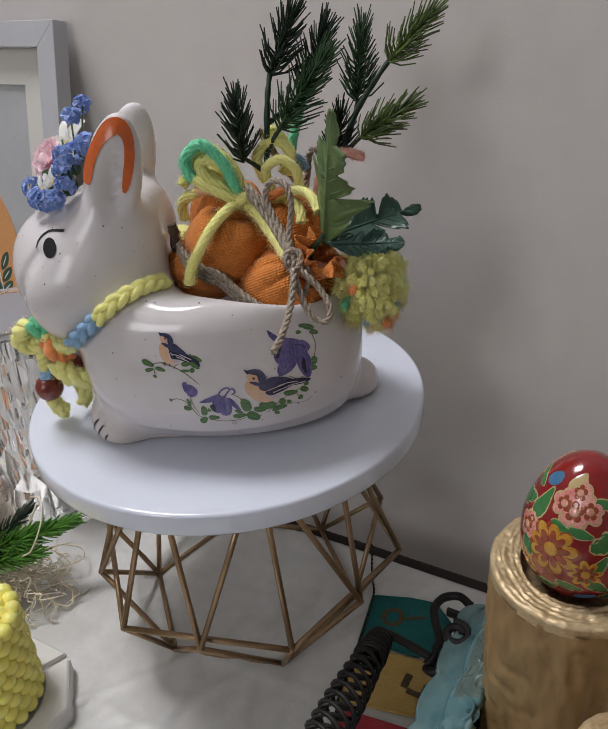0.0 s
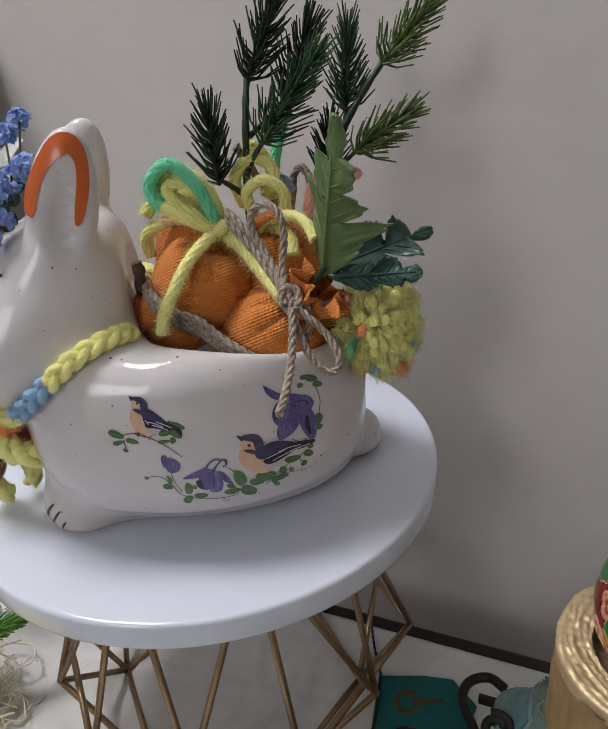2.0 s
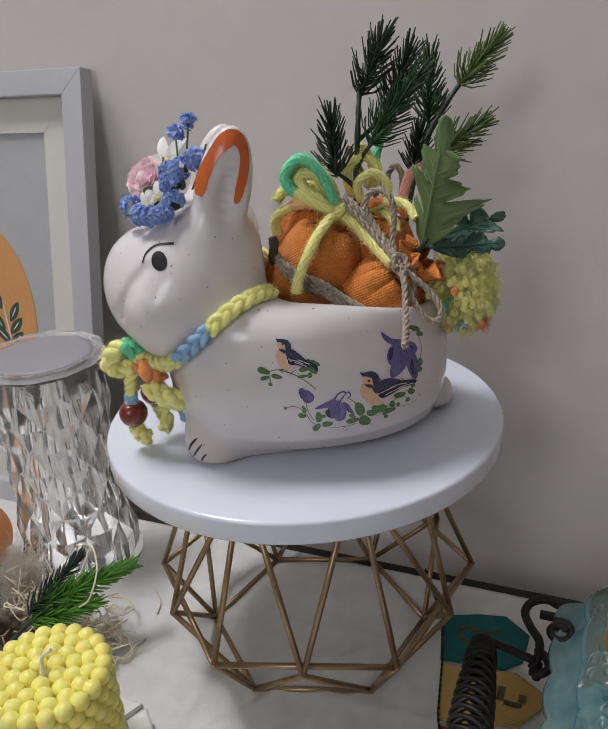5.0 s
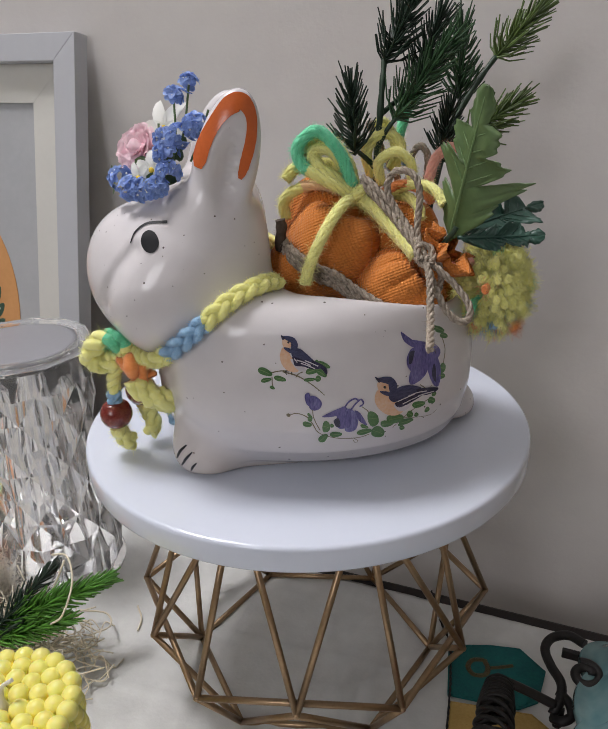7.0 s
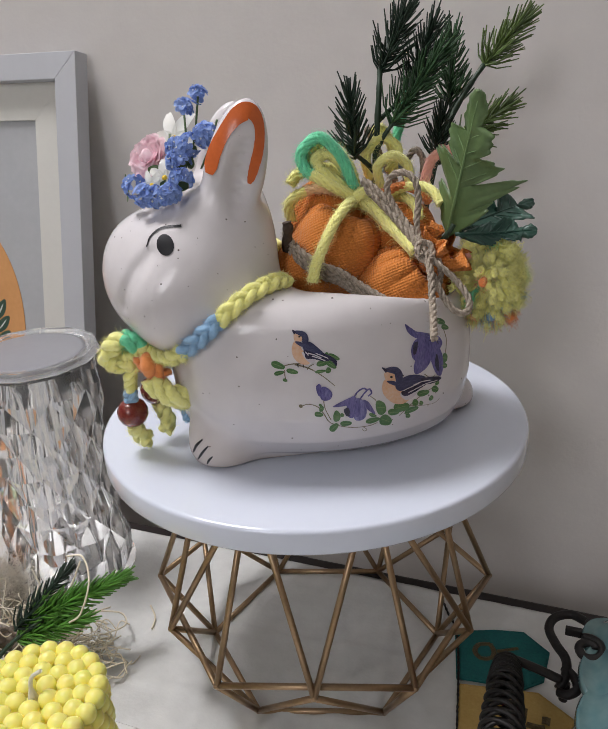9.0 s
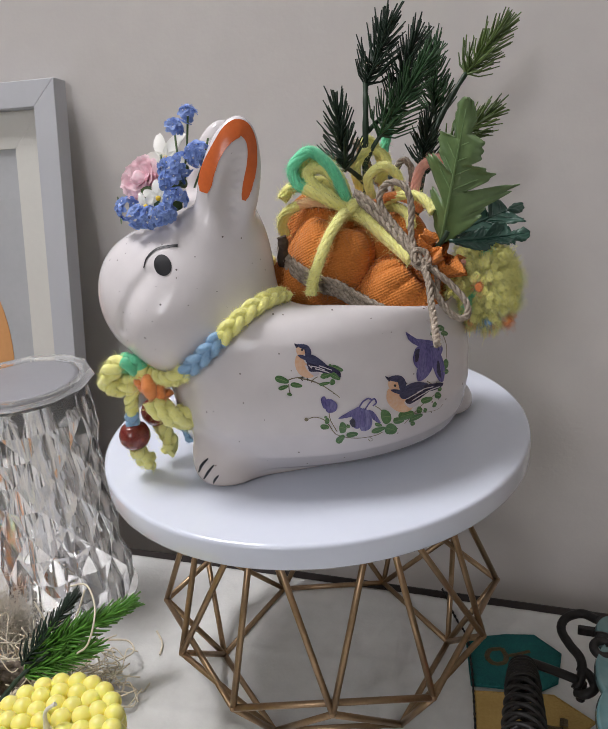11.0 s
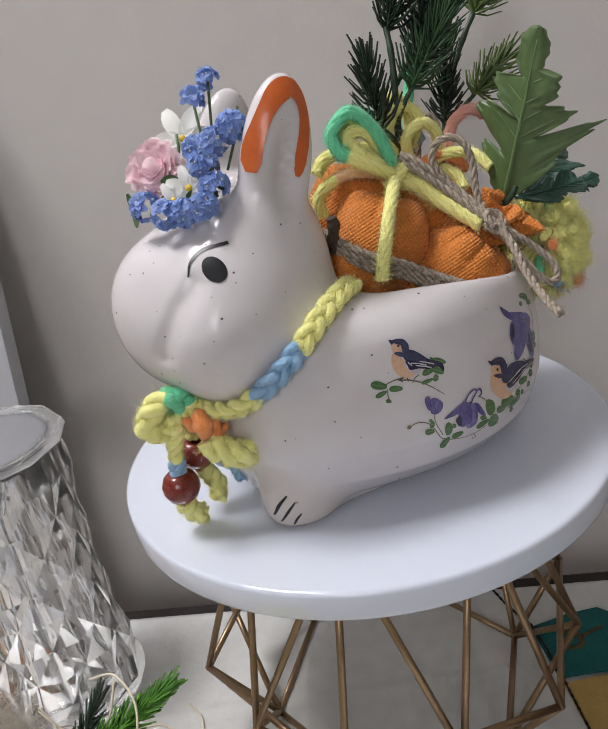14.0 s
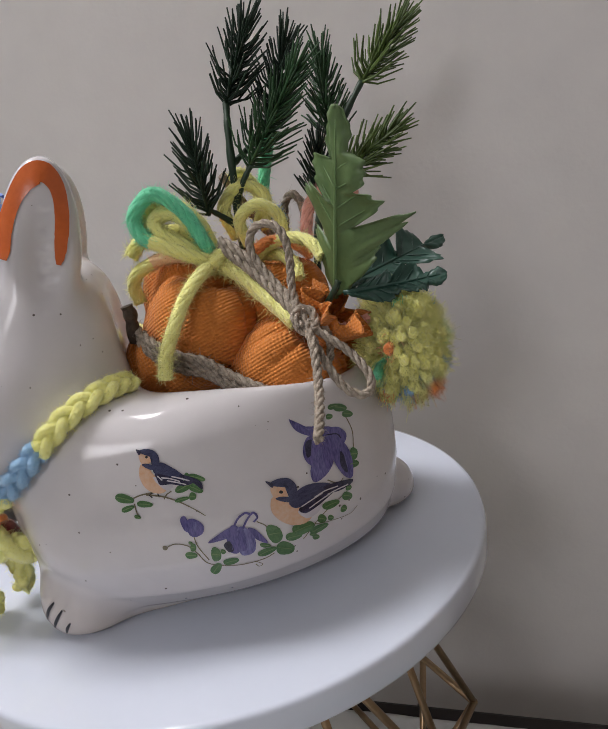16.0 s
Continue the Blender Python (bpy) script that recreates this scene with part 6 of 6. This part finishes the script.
tube(bm, catmull([(0.056, -0.020, 0.090), (0.062, -0.029, 0.107), (0.0665, -0.0325, 0.1145), (0.0685, -0.033, 0.118)], 6), 0.0013, 7)
part("stem", bm, stem_green, twigl)

# ---- flowers on the head ----
wreath = thing("flower_posy", m=RAB, label="small artificial posy of blue, pink and white flowers", category="flowers")


def petal_ring(bm, m, n, length, width, cup, mat=0, droop=0.0, notch=0.0, phase=0.0, cells=(5, 4)):
    for k in range(n):
        a = math.tau * k / n + phase

        def pt(u, v):
            s, x = u, 2 * v - 1
            w = width * (math.sin(math.pi * min(1, 0.12 + 0.80 * s)) ** 0.7)
            r = length * s * (1 - notch * (1 - abs(x)) * (s > 0.9))
            z = cup * s * s * length - droop * s ** 3 * length + 0.18 * w * x * x
            return m @ Vector((r * math.cos(a) - w * x * math.sin(a), r * math.sin(a) + w * x * math.cos(a), z))

        surf(bm, pt, *cells, mat=mat)


def cluster(c, out, r, n, seed):
    """A round head of tiny five-petalled florets."""
    bm, eye = bmesh.new(), bmesh.new()
    rnd = random.Random(seed)
    c, out = Vector(c), Vector(out).normalized()
    for k in range(int(n * 1.1)):
        d = (out * 0.55 + Vector((rnd.gauss(0, 1), rnd.gauss(0, 1), rnd.gauss(0, 1))) * 0.62).normalized()
        m = axis_pose(c + d * r, d) @ Matrix.Rotation(rnd.uniform(0, 6), 4, "Z")
        petal_ring(bm, m, 5, 0.0038 * rnd.uniform(0.85, 1.15), 0.00150, 0.30, 0, 0.25)
        bmesh.ops.create_icosphere(eye, subdivisions=1, radius=0.0006, matrix=m @ Matrix.Translation((0, 0, 0.0003)))
    ob = part("blue_flower", bm, petal_blue, wreath, "cluster of small blue florets")
    part("floret_eye", eye, petal_white, ob)


for i, (c, r, n) in enumerate((((-0.0855, -0.008, 0.1425), 0.0048, 11), ((-0.0800, -0.018, 0.1395), 0.0045, 10), ((-0.0735, -0.0235, 0.1395), 0.0045, 10), ((-0.0672, -0.028, 0.1405), 0.0048, 11), ((-0.0612, -0.0265, 0.1470), 0.0045, 10),
                               ((-0.0620, -0.0205, 0.1545), 0.0050, 11), ((-0.0625, -0.0160, 0.1605), 0.0042, 8), ((-0.0560, -0.0195, 0.1620), 0.0045, 9), ((-0.0480, -0.0190, 0.1655), 0.0052, 12), ((-0.0577, -0.008, 0.1775), 0.0030, 7), ((-0.0504, -0.008, 0.1832), 0.0032, 8))):
    cluster(c, (-0.25, -0.8, 0.5) if i < 9 else (0, -0.3, 1), r, n, 100 + i)
bm = bmesh.new()
rnd = random.Random(8)
rc = axis_pose((-0.0772, -0.0010, 0.1550), (-0.45, -0.72, 0.42)) @ Matrix.Diagonal((1.12, 1.12, 1.12, 1))
for layer, (n, ln, wd, cup) in enumerate(((7, 0.0104, 0.0064, 0.55), (8, 0.0108, 0.0060, 0.95), (8, 0.0102, 0.0056, 1.35), (7, 0.0090, 0.0052, 1.75), (6, 0.0076, 0.0046, 2.3), (5, 0.0060, 0.0040, 3.1), (5, 0.0044, 0.0032, 4.4))):
    petal_ring(bm, rc @ Matrix.Translation((0, 0, -0.005 + 0.0003 * layer)), n, ln, wd, cup, 0, 0.65 * cup, 0.0, layer * 0.8, (10, 8))
bmesh.ops.create_icosphere(bm, subdivisions=3, radius=0.0036, matrix=rc @ Matrix.Translation((0, 0, 0.0010)) @ Matrix.Diagonal((1, 1, 1.2, 1)))
for f in bm.faces:
    f.smooth = True
for v in bm.verts:
    v.co += 0.0019 * noise.noise_vector(v.co * 260)
rose = part("rose", bm, petal_pink, wreath, "pink rosebud")
for c, out, n, ln in (((-0.0640, -0.004, 0.1640), (-0.45, -0.75, 0.35), 6, 0.0150), ((-0.0695, -0.0200, 0.1475), (-0.3, -0.85, 0.3), 7, 0.0095), ((-0.0760, -0.0190, 0.1440), (-0.4, -0.85, 0.2), 6, 0.0080)):
    bm = bmesh.new()
    m = axis_pose(c, out)
    petal_ring(bm, m, n, ln, ln * 0.24, -0.05, 0, 0.2)
    d = part("daisy", bm, petal_white, wreath, "white daisy with a yellow heart")
    bm = bmesh.new()
    bmesh.ops.create_icosphere(bm, subdivisions=2, radius=0.0014, matrix=m @ Matrix.Diagonal((1, 1, 0.7, 1)))
    part("daisy_heart", bm, petal_yellow, d, "yellow heart")
bm = bmesh.new()
for a, b in (((-0.060, -0.012, 0.150), (-0.0577, -0.008, 0.1770)), ((-0.058, -0.012, 0.150), (-0.0504, -0.008, 0.1825)), ((-0.052, -0.016, 0.150), (-0.0423, -0.013, 0.1720)), ((-0.07, -0.005, 0.140), (-0.066, -0.004, 0.166)), ((-0.065, -0.018, 0.140), (-0.056, -0.02, 0.160)), ((-0.075, -0.003, 0.139), (-0.079, -0.001, 0.154))):
    a, b = Vector(a), Vector(b)
    tube(bm, [a, (a + b) / 2 + Vector((0.001, 0, 0)), b], 0.00055, 6)
part("stem", bm, leaf_light, wreath, "thin green stems")
for i, (c, out) in enumerate((((-0.071, -0.012, 0.150), (-0.2, -0.9, 0.4)), ((-0.0755, -0.011, 0.1455), (-0.6, -0.7, 0.1)), ((-0.060, -0.0225, 0.150), (0.3, -0.9, 0.3)), ((-0.0655, -0.02, 0.1435), (0.2, -0.9, 0.2)), ((-0.0565, -0.015, 0.1555), (0.6, -0.6, 0.4)), ((-0.089, -0.004, 0.1415), (-0.9, -0.3, 0.1)))):
    bm = bmesh.new()
    petal_ring(bm, axis_pose(c, out), 2, 0.0068, 0.0026, 0.15, phase=i)
    part("small_leaf", bm, leaf_light, wreath)

# ---- pennant tags and cord ----
def tag(outline, mat, marks, label, z, bead_at=None):
    ob = thing("pennant_tag", m=Matrix.Translation((0, 0, z)), label=label, category="bunting tag", group="felt pennant tags")
    bm = bmesh.new()
    prism(bm, outline, 0, 0.0018, 0.0004)
    part("felt", bm, mat, ob)
    cx, cy = sum(p[0] for p in outline) / len(outline), sum(p[1] for p in outline) / len(outline)
    bm = bmesh.new()
    rim = [Vector((cx + (x - cx) * 0.965, cy + (y - cy) * 0.955, 0.0019)) for x, y in outline]
    for p, q in zip(rim, rim[1:] + rim[:1]):
        k = max(2, int((q - p).length / 0.004))
        for i in range(k):
            a, b = p.lerp(q, (i + 0.15) / k), p.lerp(q, (i + 0.75) / k)
            tube(bm, [a, (a + b) / 2 + Vector((0, 0, 0.0003)), b], 0.00025, 5)
    part("stitching", bm, mat, ob)
    for pts, w in marks:
        bm = bmesh.new()
        line = catmull([Vector((x, y, 0.0021)) for x, y in pts], 10)
        rows = []
        for p, (t, a, b) in zip(line, frames(line)):
            n = Vector((-t.y, t.x, 0))
            rows.append([bm.verts.new(p + n * w * e + Vector((0, 0, 0.0006 * (1 - abs(e))))) for e in (-1, -0.5, 0, 0.5, 1)])
        for r, q in zip(rows, rows[1:]):
            for i in range(4):
                bm.faces.new((r[i], r[i + 1], q[i + 1], q[i])).smooth = True
        part("glitter_mark", bm, glitter_gold, ob, "gold glitter mark")
    return ob


tag([(-0.1690, 0.3190), (-0.1270, 0.3235), (-0.1165, 0.3330), (-0.1150, 0.3590), (-0.1330, 0.3730), (-0.1520, 0.3690), (-0.1775, 0.3600)], felt_teal,
    [([(-0.1530, 0.3545), (-0.1600, 0.3515), (-0.1615, 0.3450), (-0.1570, 0.3400), (-0.1505, 0.3420), (-0.1495, 0.3480), (-0.1530, 0.3545)], 0.0017), ([(-0.1480, 0.3490), (-0.1420, 0.3520), (-0.1350, 0.3560)], 0.0014)],
    "teal felt pennant tag with a gold glitter mark", 0.0006)
tag([(-0.1600, 0.2700), (-0.1130, 0.2805), (-0.0950, 0.3070), (-0.1190, 0.3225), (-0.1675, 0.3145)], felt_mustard,
    [([(-0.1262, 0.3075), (-0.1262, 0.3020), (-0.1262, 0.2965)], 0.0024), ([(-0.1235, 0.2958), (-0.1180, 0.2955), (-0.1130, 0.2962)], 0.0022), ([(-0.1128, 0.2985), (-0.1128, 0.3010), (-0.1128, 0.3045)], 0.0024)],
    "mustard felt pennant tag with a gold glitter mark", 0.0006)
tag([(-0.1480, 0.2180), (-0.1050, 0.2300), (-0.0880, 0.2560), (-0.1060, 0.2725), (-0.1585, 0.2655)], felt_red,
    [([(-0.1330, 0.2560), (-0.1250, 0.2480), (-0.1170, 0.2440)], 0.0022)], "red felt pennant tag with a gold glitter mark", 0.0006)
bm = bmesh.new()
rope(bm, [(-0.2010, 0.4085, 0.0012), (-0.1960, 0.3990, 0.0016), (-0.1900, 0.3855, 0.0014), (-0.1840, 0.3740, 0.0016), (-0.1765, 0.3600, 0.0030), (-0.1700, 0.3320, 0.0034), (-0.1670, 0.3150, 0.0034), (-0.1605, 0.2750, 0.0034), (-0.1560, 0.2600, 0.0034)], 0.0009, 2, 0.009, 6)
thing("black_cord", bm, iron_black, None, "thin black twisted cord threading felt tags", "cord")

# ---- wrought iron handle with scrolls ----
iron = thing("iron_basket_handle", m=pose(0, 0, 0), label="black wrought iron handle with a twisted cage grip and scrolls", category="handle")
HA, HB = Vector((-0.1365, 0.288, 0.0540)), Vector((-0.1255, 0.135, 0.0810))
ax = (HB - HA).normalized()
s0 = ax.orthogonal().normalized()
s1 = ax.cross(s0)
HL = (HB - HA).length
grip = lambda s: 0.0044 + 0.0052 * math.sin(math.pi * min(1, max(0, s))) ** 0.8
for turn, lift, n in ((6.5, 0.0, 3), (-6.5, 0.0011, 3)):
    for k in range(n):
        bm = bmesh.new()
        tube(bm, [HA + ax * HL * s + (grip(s) + lift) * (math.cos(w) * s0 + math.sin(w) * s1) for s, w in ((i / 330, i / 330 * math.tau * turn + k * math.tau / n) for i in range(331))], 0.00125, 6)
        part("cage_wire", bm, iron_black, iron)
bm = bmesh.new()
tube(bm, [HA + ax * HL * 0.14 * s + (grip(0.14 * s) + 0.0018) * (math.cos(w) * s0 + math.sin(w) * s1) for s, w in ((i / 200, i / 200 * math.tau * 7) for i in range(201))], 0.0012, 6)
part("binding_wire", bm, iron_black, iron)
bm = bmesh.new()
tube(bm, catmull([HA - ax * 0.002, (-0.1330, 0.2905, 0.0545), (-0.1200, 0.2920, 0.0500), (-0.1070, 0.2925, 0.0455)], 8), 0.0026, 9)
part("arm", bm, iron_black, iron)
bm = bmesh.new()
sc = [(-0.0960, 0.3320, 0.0560), (-0.1050, 0.3370, 0.0550), (-0.1140, 0.3330, 0.0535), (-0.1165, 0.3240, 0.0520), (-0.1120, 0.3140, 0.0510), (-0.1060, 0.3050, 0.0500), (-0.1050, 0.2960, 0.0470), (-0.1080, 0.2890, 0.0420)]
tube(bm, catmull(sc, 10), 0.0027, 9)
part("scroll", bm, iron_black, iron)
bm = bmesh.new()
sc = [polar(0.0078 - 0.0042 * k / 40, 120 - 470 * k / 40, 0.0) for k in range(41)]
tube(bm, [Vector((-0.0945, 0.3005, 0.0640)) + Vector((p.x, p.y * 0.9, p.z + p.y * 0.25)) for p in sc], 0.0025, 9)
part("scroll", bm, iron_black, iron)
bm = bmesh.new()
tube(bm, catmull([(-0.1065, 0.3000, 0.0480), (-0.1005, 0.2950, 0.0470), (-0.0985, 0.2880, 0.0460), (-0.1030, 0.2845, 0.0440), (-0.1080, 0.2870, 0.0420)], 8), 0.0026, 9)
part("scroll", bm, iron_black, iron)
bm = bmesh.new()
tube(bm, catmull([(-0.1045, 0.2930, 0.0440), (-0.1048, 0.2918, 0.0385), (-0.1052, 0.2912, 0.0330)], 6), 0.0025, 9)
part("leg", bm, iron_black, iron)
bm = bmesh.new()
tube(bm, catmull([(-0.1255, 0.135, 0.0810), (-0.1240, 0.118, 0.0800), (-0.1220, 0.108, 0.0600), (-0.1220, 0.106, 0.0290), (-0.1220, 0.106, 0.0020)], 8), 0.0026, 9)
part("leg", bm, iron_black, iron)
bm = bmesh.new()
box(bm, -0.1075, -0.0945, 0.3195, 0.3225, 0.0535, 0.0590, 0.0006)
part("peg", bm, iron_black, iron)

# ---- aqua glazed dish ----
aqua = thing("leaf_dish", m=pose(0, 0, 0), label="aqua glazed ceramic dish with a scalloped rim and raised leaves", category="dish")


def dish_pt(u, v):
    y = 0.150 + u * 0.188
    sc = 0.0045 * abs(math.sin(u * math.pi * 6.2)) ** 0.6
    round_end = max(0.0, (u - 0.86) / 0.14)
    x0 = -0.0935 - sc + 0.018 * round_end ** 2
    x1 = -0.0660
    z0, z1 = 0.054 + 0.014 * u, 0.070 + 0.016 * u
    w = v
    relief = 0.0
    if w > 0.45:
        q = noise.noise(Vector((y * 62, w * 3.2, 2.0)))
        ridge = max(0, 1 - abs(q) * 7)
        relief = 0.0030 * ridge * min(1, (w - 0.45) * 6)
    dip = -0.0045 * math.sin(math.pi * min(1, w / 0.5)) if w < 0.5 else 0
    return Vector((x0 + (x1 - x0) * w, y, z0 + (z1 - z0) * w + dip + relief - 0.012 * round_end ** 3))


bm = bmesh.new()
surf(bm, dish_pt, 220, 48, mat=lambda u, v: 1 if 0.46 < v < 0.50 else (2 if v > 0.55 and u > 0.55 else 0))
ob = part("glazed_face", bm, [aqua_glaze, aqua_deep, aqua_pale], aqua)
so = ob.modifiers.new("thick", "SOLIDIFY")
so.thickness, so.offset = 0.0045, -1
bm = bmesh.new()
surf(bm, lambda u, v: Vector((-0.076 + 0.010 * math.cos(math.tau * u) * (1 - 0.2 * v), 0.244 + 0.070 * math.sin(math.tau * u) * (1 - 0.15 * v), 0.062 * v)), 40, 6, close_u=True)
part("foot", bm, aqua_pale, aqua)

# ---- nest beside the candle ----
rnd = random.Random(21)
bm = bmesh.new()
for _ in range(280):
    a, r = rnd.uniform(0, math.tau), rnd.uniform(0.0, 0.055)
    p = Vector((-0.432 + r * math.cos(a) * 0.95, 0.246 + r * math.sin(a) * 0.72, rnd.uniform(0.001, 0.016 + 0.026 * (1 - r / 0.055))))
    d = Vector((rnd.gauss(0, 1), rnd.gauss(0, 1), rnd.gauss(0, 0.35))).normalized()
    e = Vector((rnd.gauss(0, 1), rnd.gauss(0, 1), rnd.gauss(0, 0.4))).normalized()
    L = rnd.uniform(0.015, 0.04)
    pts = [p, p + d * L * 0.35 + e * L * 0.12, p + d * L * 0.7 - e * L * 0.1, p + d * L * 0.9 + e * L * 0.25]
    for q in pts:
        q.z = max(0.0012, q.z)
    tube(bm, catmull(pts, 5), 0.0005, 4)
thing("straw_nest", bm, straw, None, "pale shredded paper straw heaped on the cloth", "straw", kind="stuff")
for i, pts in enumerate(([(-0.423, 0.290, 0.012), (-0.405, 0.296, 0.010), (-0.392, 0.283, 0.014), (-0.402, 0.272, 0.012)], [(-0.395, 0.318, 0.0014), (-0.385, 0.308, 0.0016), (-0.381, 0.297, 0.0014)], [(-0.430, 0.282, 0.064), (-0.412, 0.277, 0.071), (-0.397, 0.262, 0.066), (-0.396, 0.248, 0.052), (-0.402, 0.243, 0.047)], [(-0.396, 0.262, 0.006), (-0.380, 0.262, 0.005), (-0.374, 0.250, 0.004), (-0.386, 0.246, 0.005)], [(-0.421, 0.252, 0.044), (-0.413, 0.262, 0.058), (-0.410, 0.272, 0.072)])):
    bm = bmesh.new()
    tube(bm, catmull(pts, 9), 0.0007, 5)
    thing("straw_strand", bm, straw, None, "single curled strand of pale paper straw", "straw", group="loose straw strands")
sprig("small bright green plastic pine sprig on straw", [([(-0.440, 0.205, 0.030), (-0.430, 0.222, 0.042), (-0.418, 0.238, 0.050)], 0.0016)],
      
      [((-0.430, 0.236, 0.046), (-0.386, 0.278, 0.058), 330, 0.0125, needle_bright, 11), ((-0.430, 0.225, 0.048), (-0.420, 0.270, 0.064), 110, 0.0105, needle_dark, 12), ((-0.432, 0.226, 0.040), (-0.398, 0.252, 0.044), 220, 0.0115, needle_bright, 13)], pose(0, 0, 0), "table pine sprigs")

# ---- bright clutter round the nest ----
fluff = thing("wool_tuft", m=pose(-0.492, 0.283, 0.0), label="cream fluffy wool tuft beside the lamp", category="wool")
bm = bmesh.new()
rnd = random.Random(31)
for _ in range(1800):
    p = Vector((rnd.gauss(0, 0.0075), rnd.gauss(0, 0.009), abs(rnd.gauss(0.016, 0.013)) + 0.001))
    e = Vector((rnd.gauss(0, 1), rnd.gauss(0, 1), rnd.gauss(0.3, 0.8))).normalized()
    g = Vector((rnd.gauss(0, 1), rnd.gauss(0, 1), rnd.gauss(0, 1))).normalized()
    q = [p, p + e * 0.004 + g * 0.001, p + e * 0.008 - g * 0.0012, p + e * 0.011 + g * 0.002]
    for w in q:
        w.z = max(w.z, 0.0012)
    tube(bm, q, 0.00012, 3, 0, False)
part("wool_fibre", bm, wool_cream, fluff)
tagged(fluff, kind="stuff")
felt_orange = material("felt_orange", (0.78, 0.30, 0.07), 0.95, grain=(0.66, 0.23, 0.05), grain_scale=120, grain_mix=0.7, bump=0.7, bump_scale=900, sheen=0.3)
fp = thing("felt_pumpkin", m=pose(-0.556, 0.292, 0.0), label="soft orange felt pumpkin with coloured yarn on the cloth", category="pumpkin")
bm = bmesh.new()
surf(bm, lambda u, v: Vector((0.036 * math.sin(math.pi * v) ** 0.8 * (1 - 0.07 * abs(math.sin(4 * math.tau * u))) * math.cos(math.tau * u), 0.036 * math.sin(math.pi * v) ** 0.8 * (1 - 0.07 * abs(math.sin(4 * math.tau * u))) * math.sin(math.tau * u), 0.0355 - 0.0350 * math.cos(math.pi * v))), 72, 28, close_u=True)
part("body", bm, felt_orange, fp)
for k in range(5):
    bm = bmesh.new()
    rope(bm, [polar(0.037, -75 + 9 * k, 0.030), polar(0.0385, -50 + 5 * k, 0.043 + 0.002 * k), polar(0.034, -22 + 4 * k, 0.053), polar(0.022, 10, 0.066)], 0.0021, 4, 0.012, 6, (BL, YE, BL, GR, YE)[k])
    part("yarn_strand", bm, YARN, fp, ("blue", "yellow", "blue", "green", "yellow")[k] + " yarn strand")
tufts_of = thing("pine_sprig", m=pose(0, 0, 0), label="short green plastic pine tufts stuck in the nest", category="pine sprig", group="table pine sprigs")
for b, t, n, mt, sd in (((-0.517, 0.272, 0.030), (-0.510, 0.258, 0.050), 130, needle_bright, 41), ((-0.495, 0.246, 0.020), (-0.486, 0.232, 0.040), 130, needle_bright, 42), ((-0.524, 0.279, 0.020), (-0.523, 0.262, 0.038), 90, needle_dark, 43)):
    bm = bmesh.new()
    needles(bm, b, t, n, 0.0130, sd, 0, 80)
    part("needle_spray", bm, mt, tufts_of)
bm = bmesh.new()
tube(bm, catmull([(-0.520, 0.285, 0.002), (-0.514, 0.274, 0.018), (-0.512, 0.266, 0.036)], 5), 0.0015, 6)
tube(bm, catmull([(-0.502, 0.258, 0.002), (-0.496, 0.248, 0.014), (-0.492, 0.240, 0.028)], 5), 0.0015, 6)
part("stem", bm, stem_green, tufts_of)
tangle = thing("orange_yarn_tangle", m=pose(0, 0, 0), label="tangle of orange and rust yarn in the nest", category="yarn")
rnd = random.Random(55)
for k in range(9):
    c = Vector((-0.474 + rnd.uniform(-0.02, 0.016), 0.212 + rnd.uniform(-0.020, 0.014), 0.012 + 0.004 * k))
    pts = [c + Vector((rnd.uniform(-1, 1) * 0.018, rnd.uniform(-1, 1) * 0.014, rnd.uniform(-1, 1) * 0.008)) for _ in range(5)]
    for q in pts:
        q.z = max(q.z, 0.005)
    yarn("strand", [(pts, 0.0030, 3, OR if k % 3 else PK)], YARN, "", "", seed=200 + k, hair=0.5, parent=tangle)
bark_bit = thing("bark_piece", m=pose(-0.446, 0.222, 0.020), label="curled grey-brown piece of dry bark", category="bark")
bm = bmesh.new()
surf(bm, lambda u, v: Vector((0.016 * math.cos(4.2 * u + 0.4) * (0.75 + 0.35 * v), 0.012 * math.sin(4.2 * u + 0.4) * (0.8 + 0.3 * v), 0.022 * v - 0.004)) + Vector((noise.noise(Vector((u * 9, v * 7, 1))), noise.noise(Vector((u * 9, v * 7, 4))), noise.noise(Vector((u * 9, v * 7, 8))))) * 0.0035, 48, 20)
ob = part("curl", bm, bark_grey, bark_bit)
so = ob.modifiers.new("thick", "SOLIDIFY")
so.thickness = 0.0018
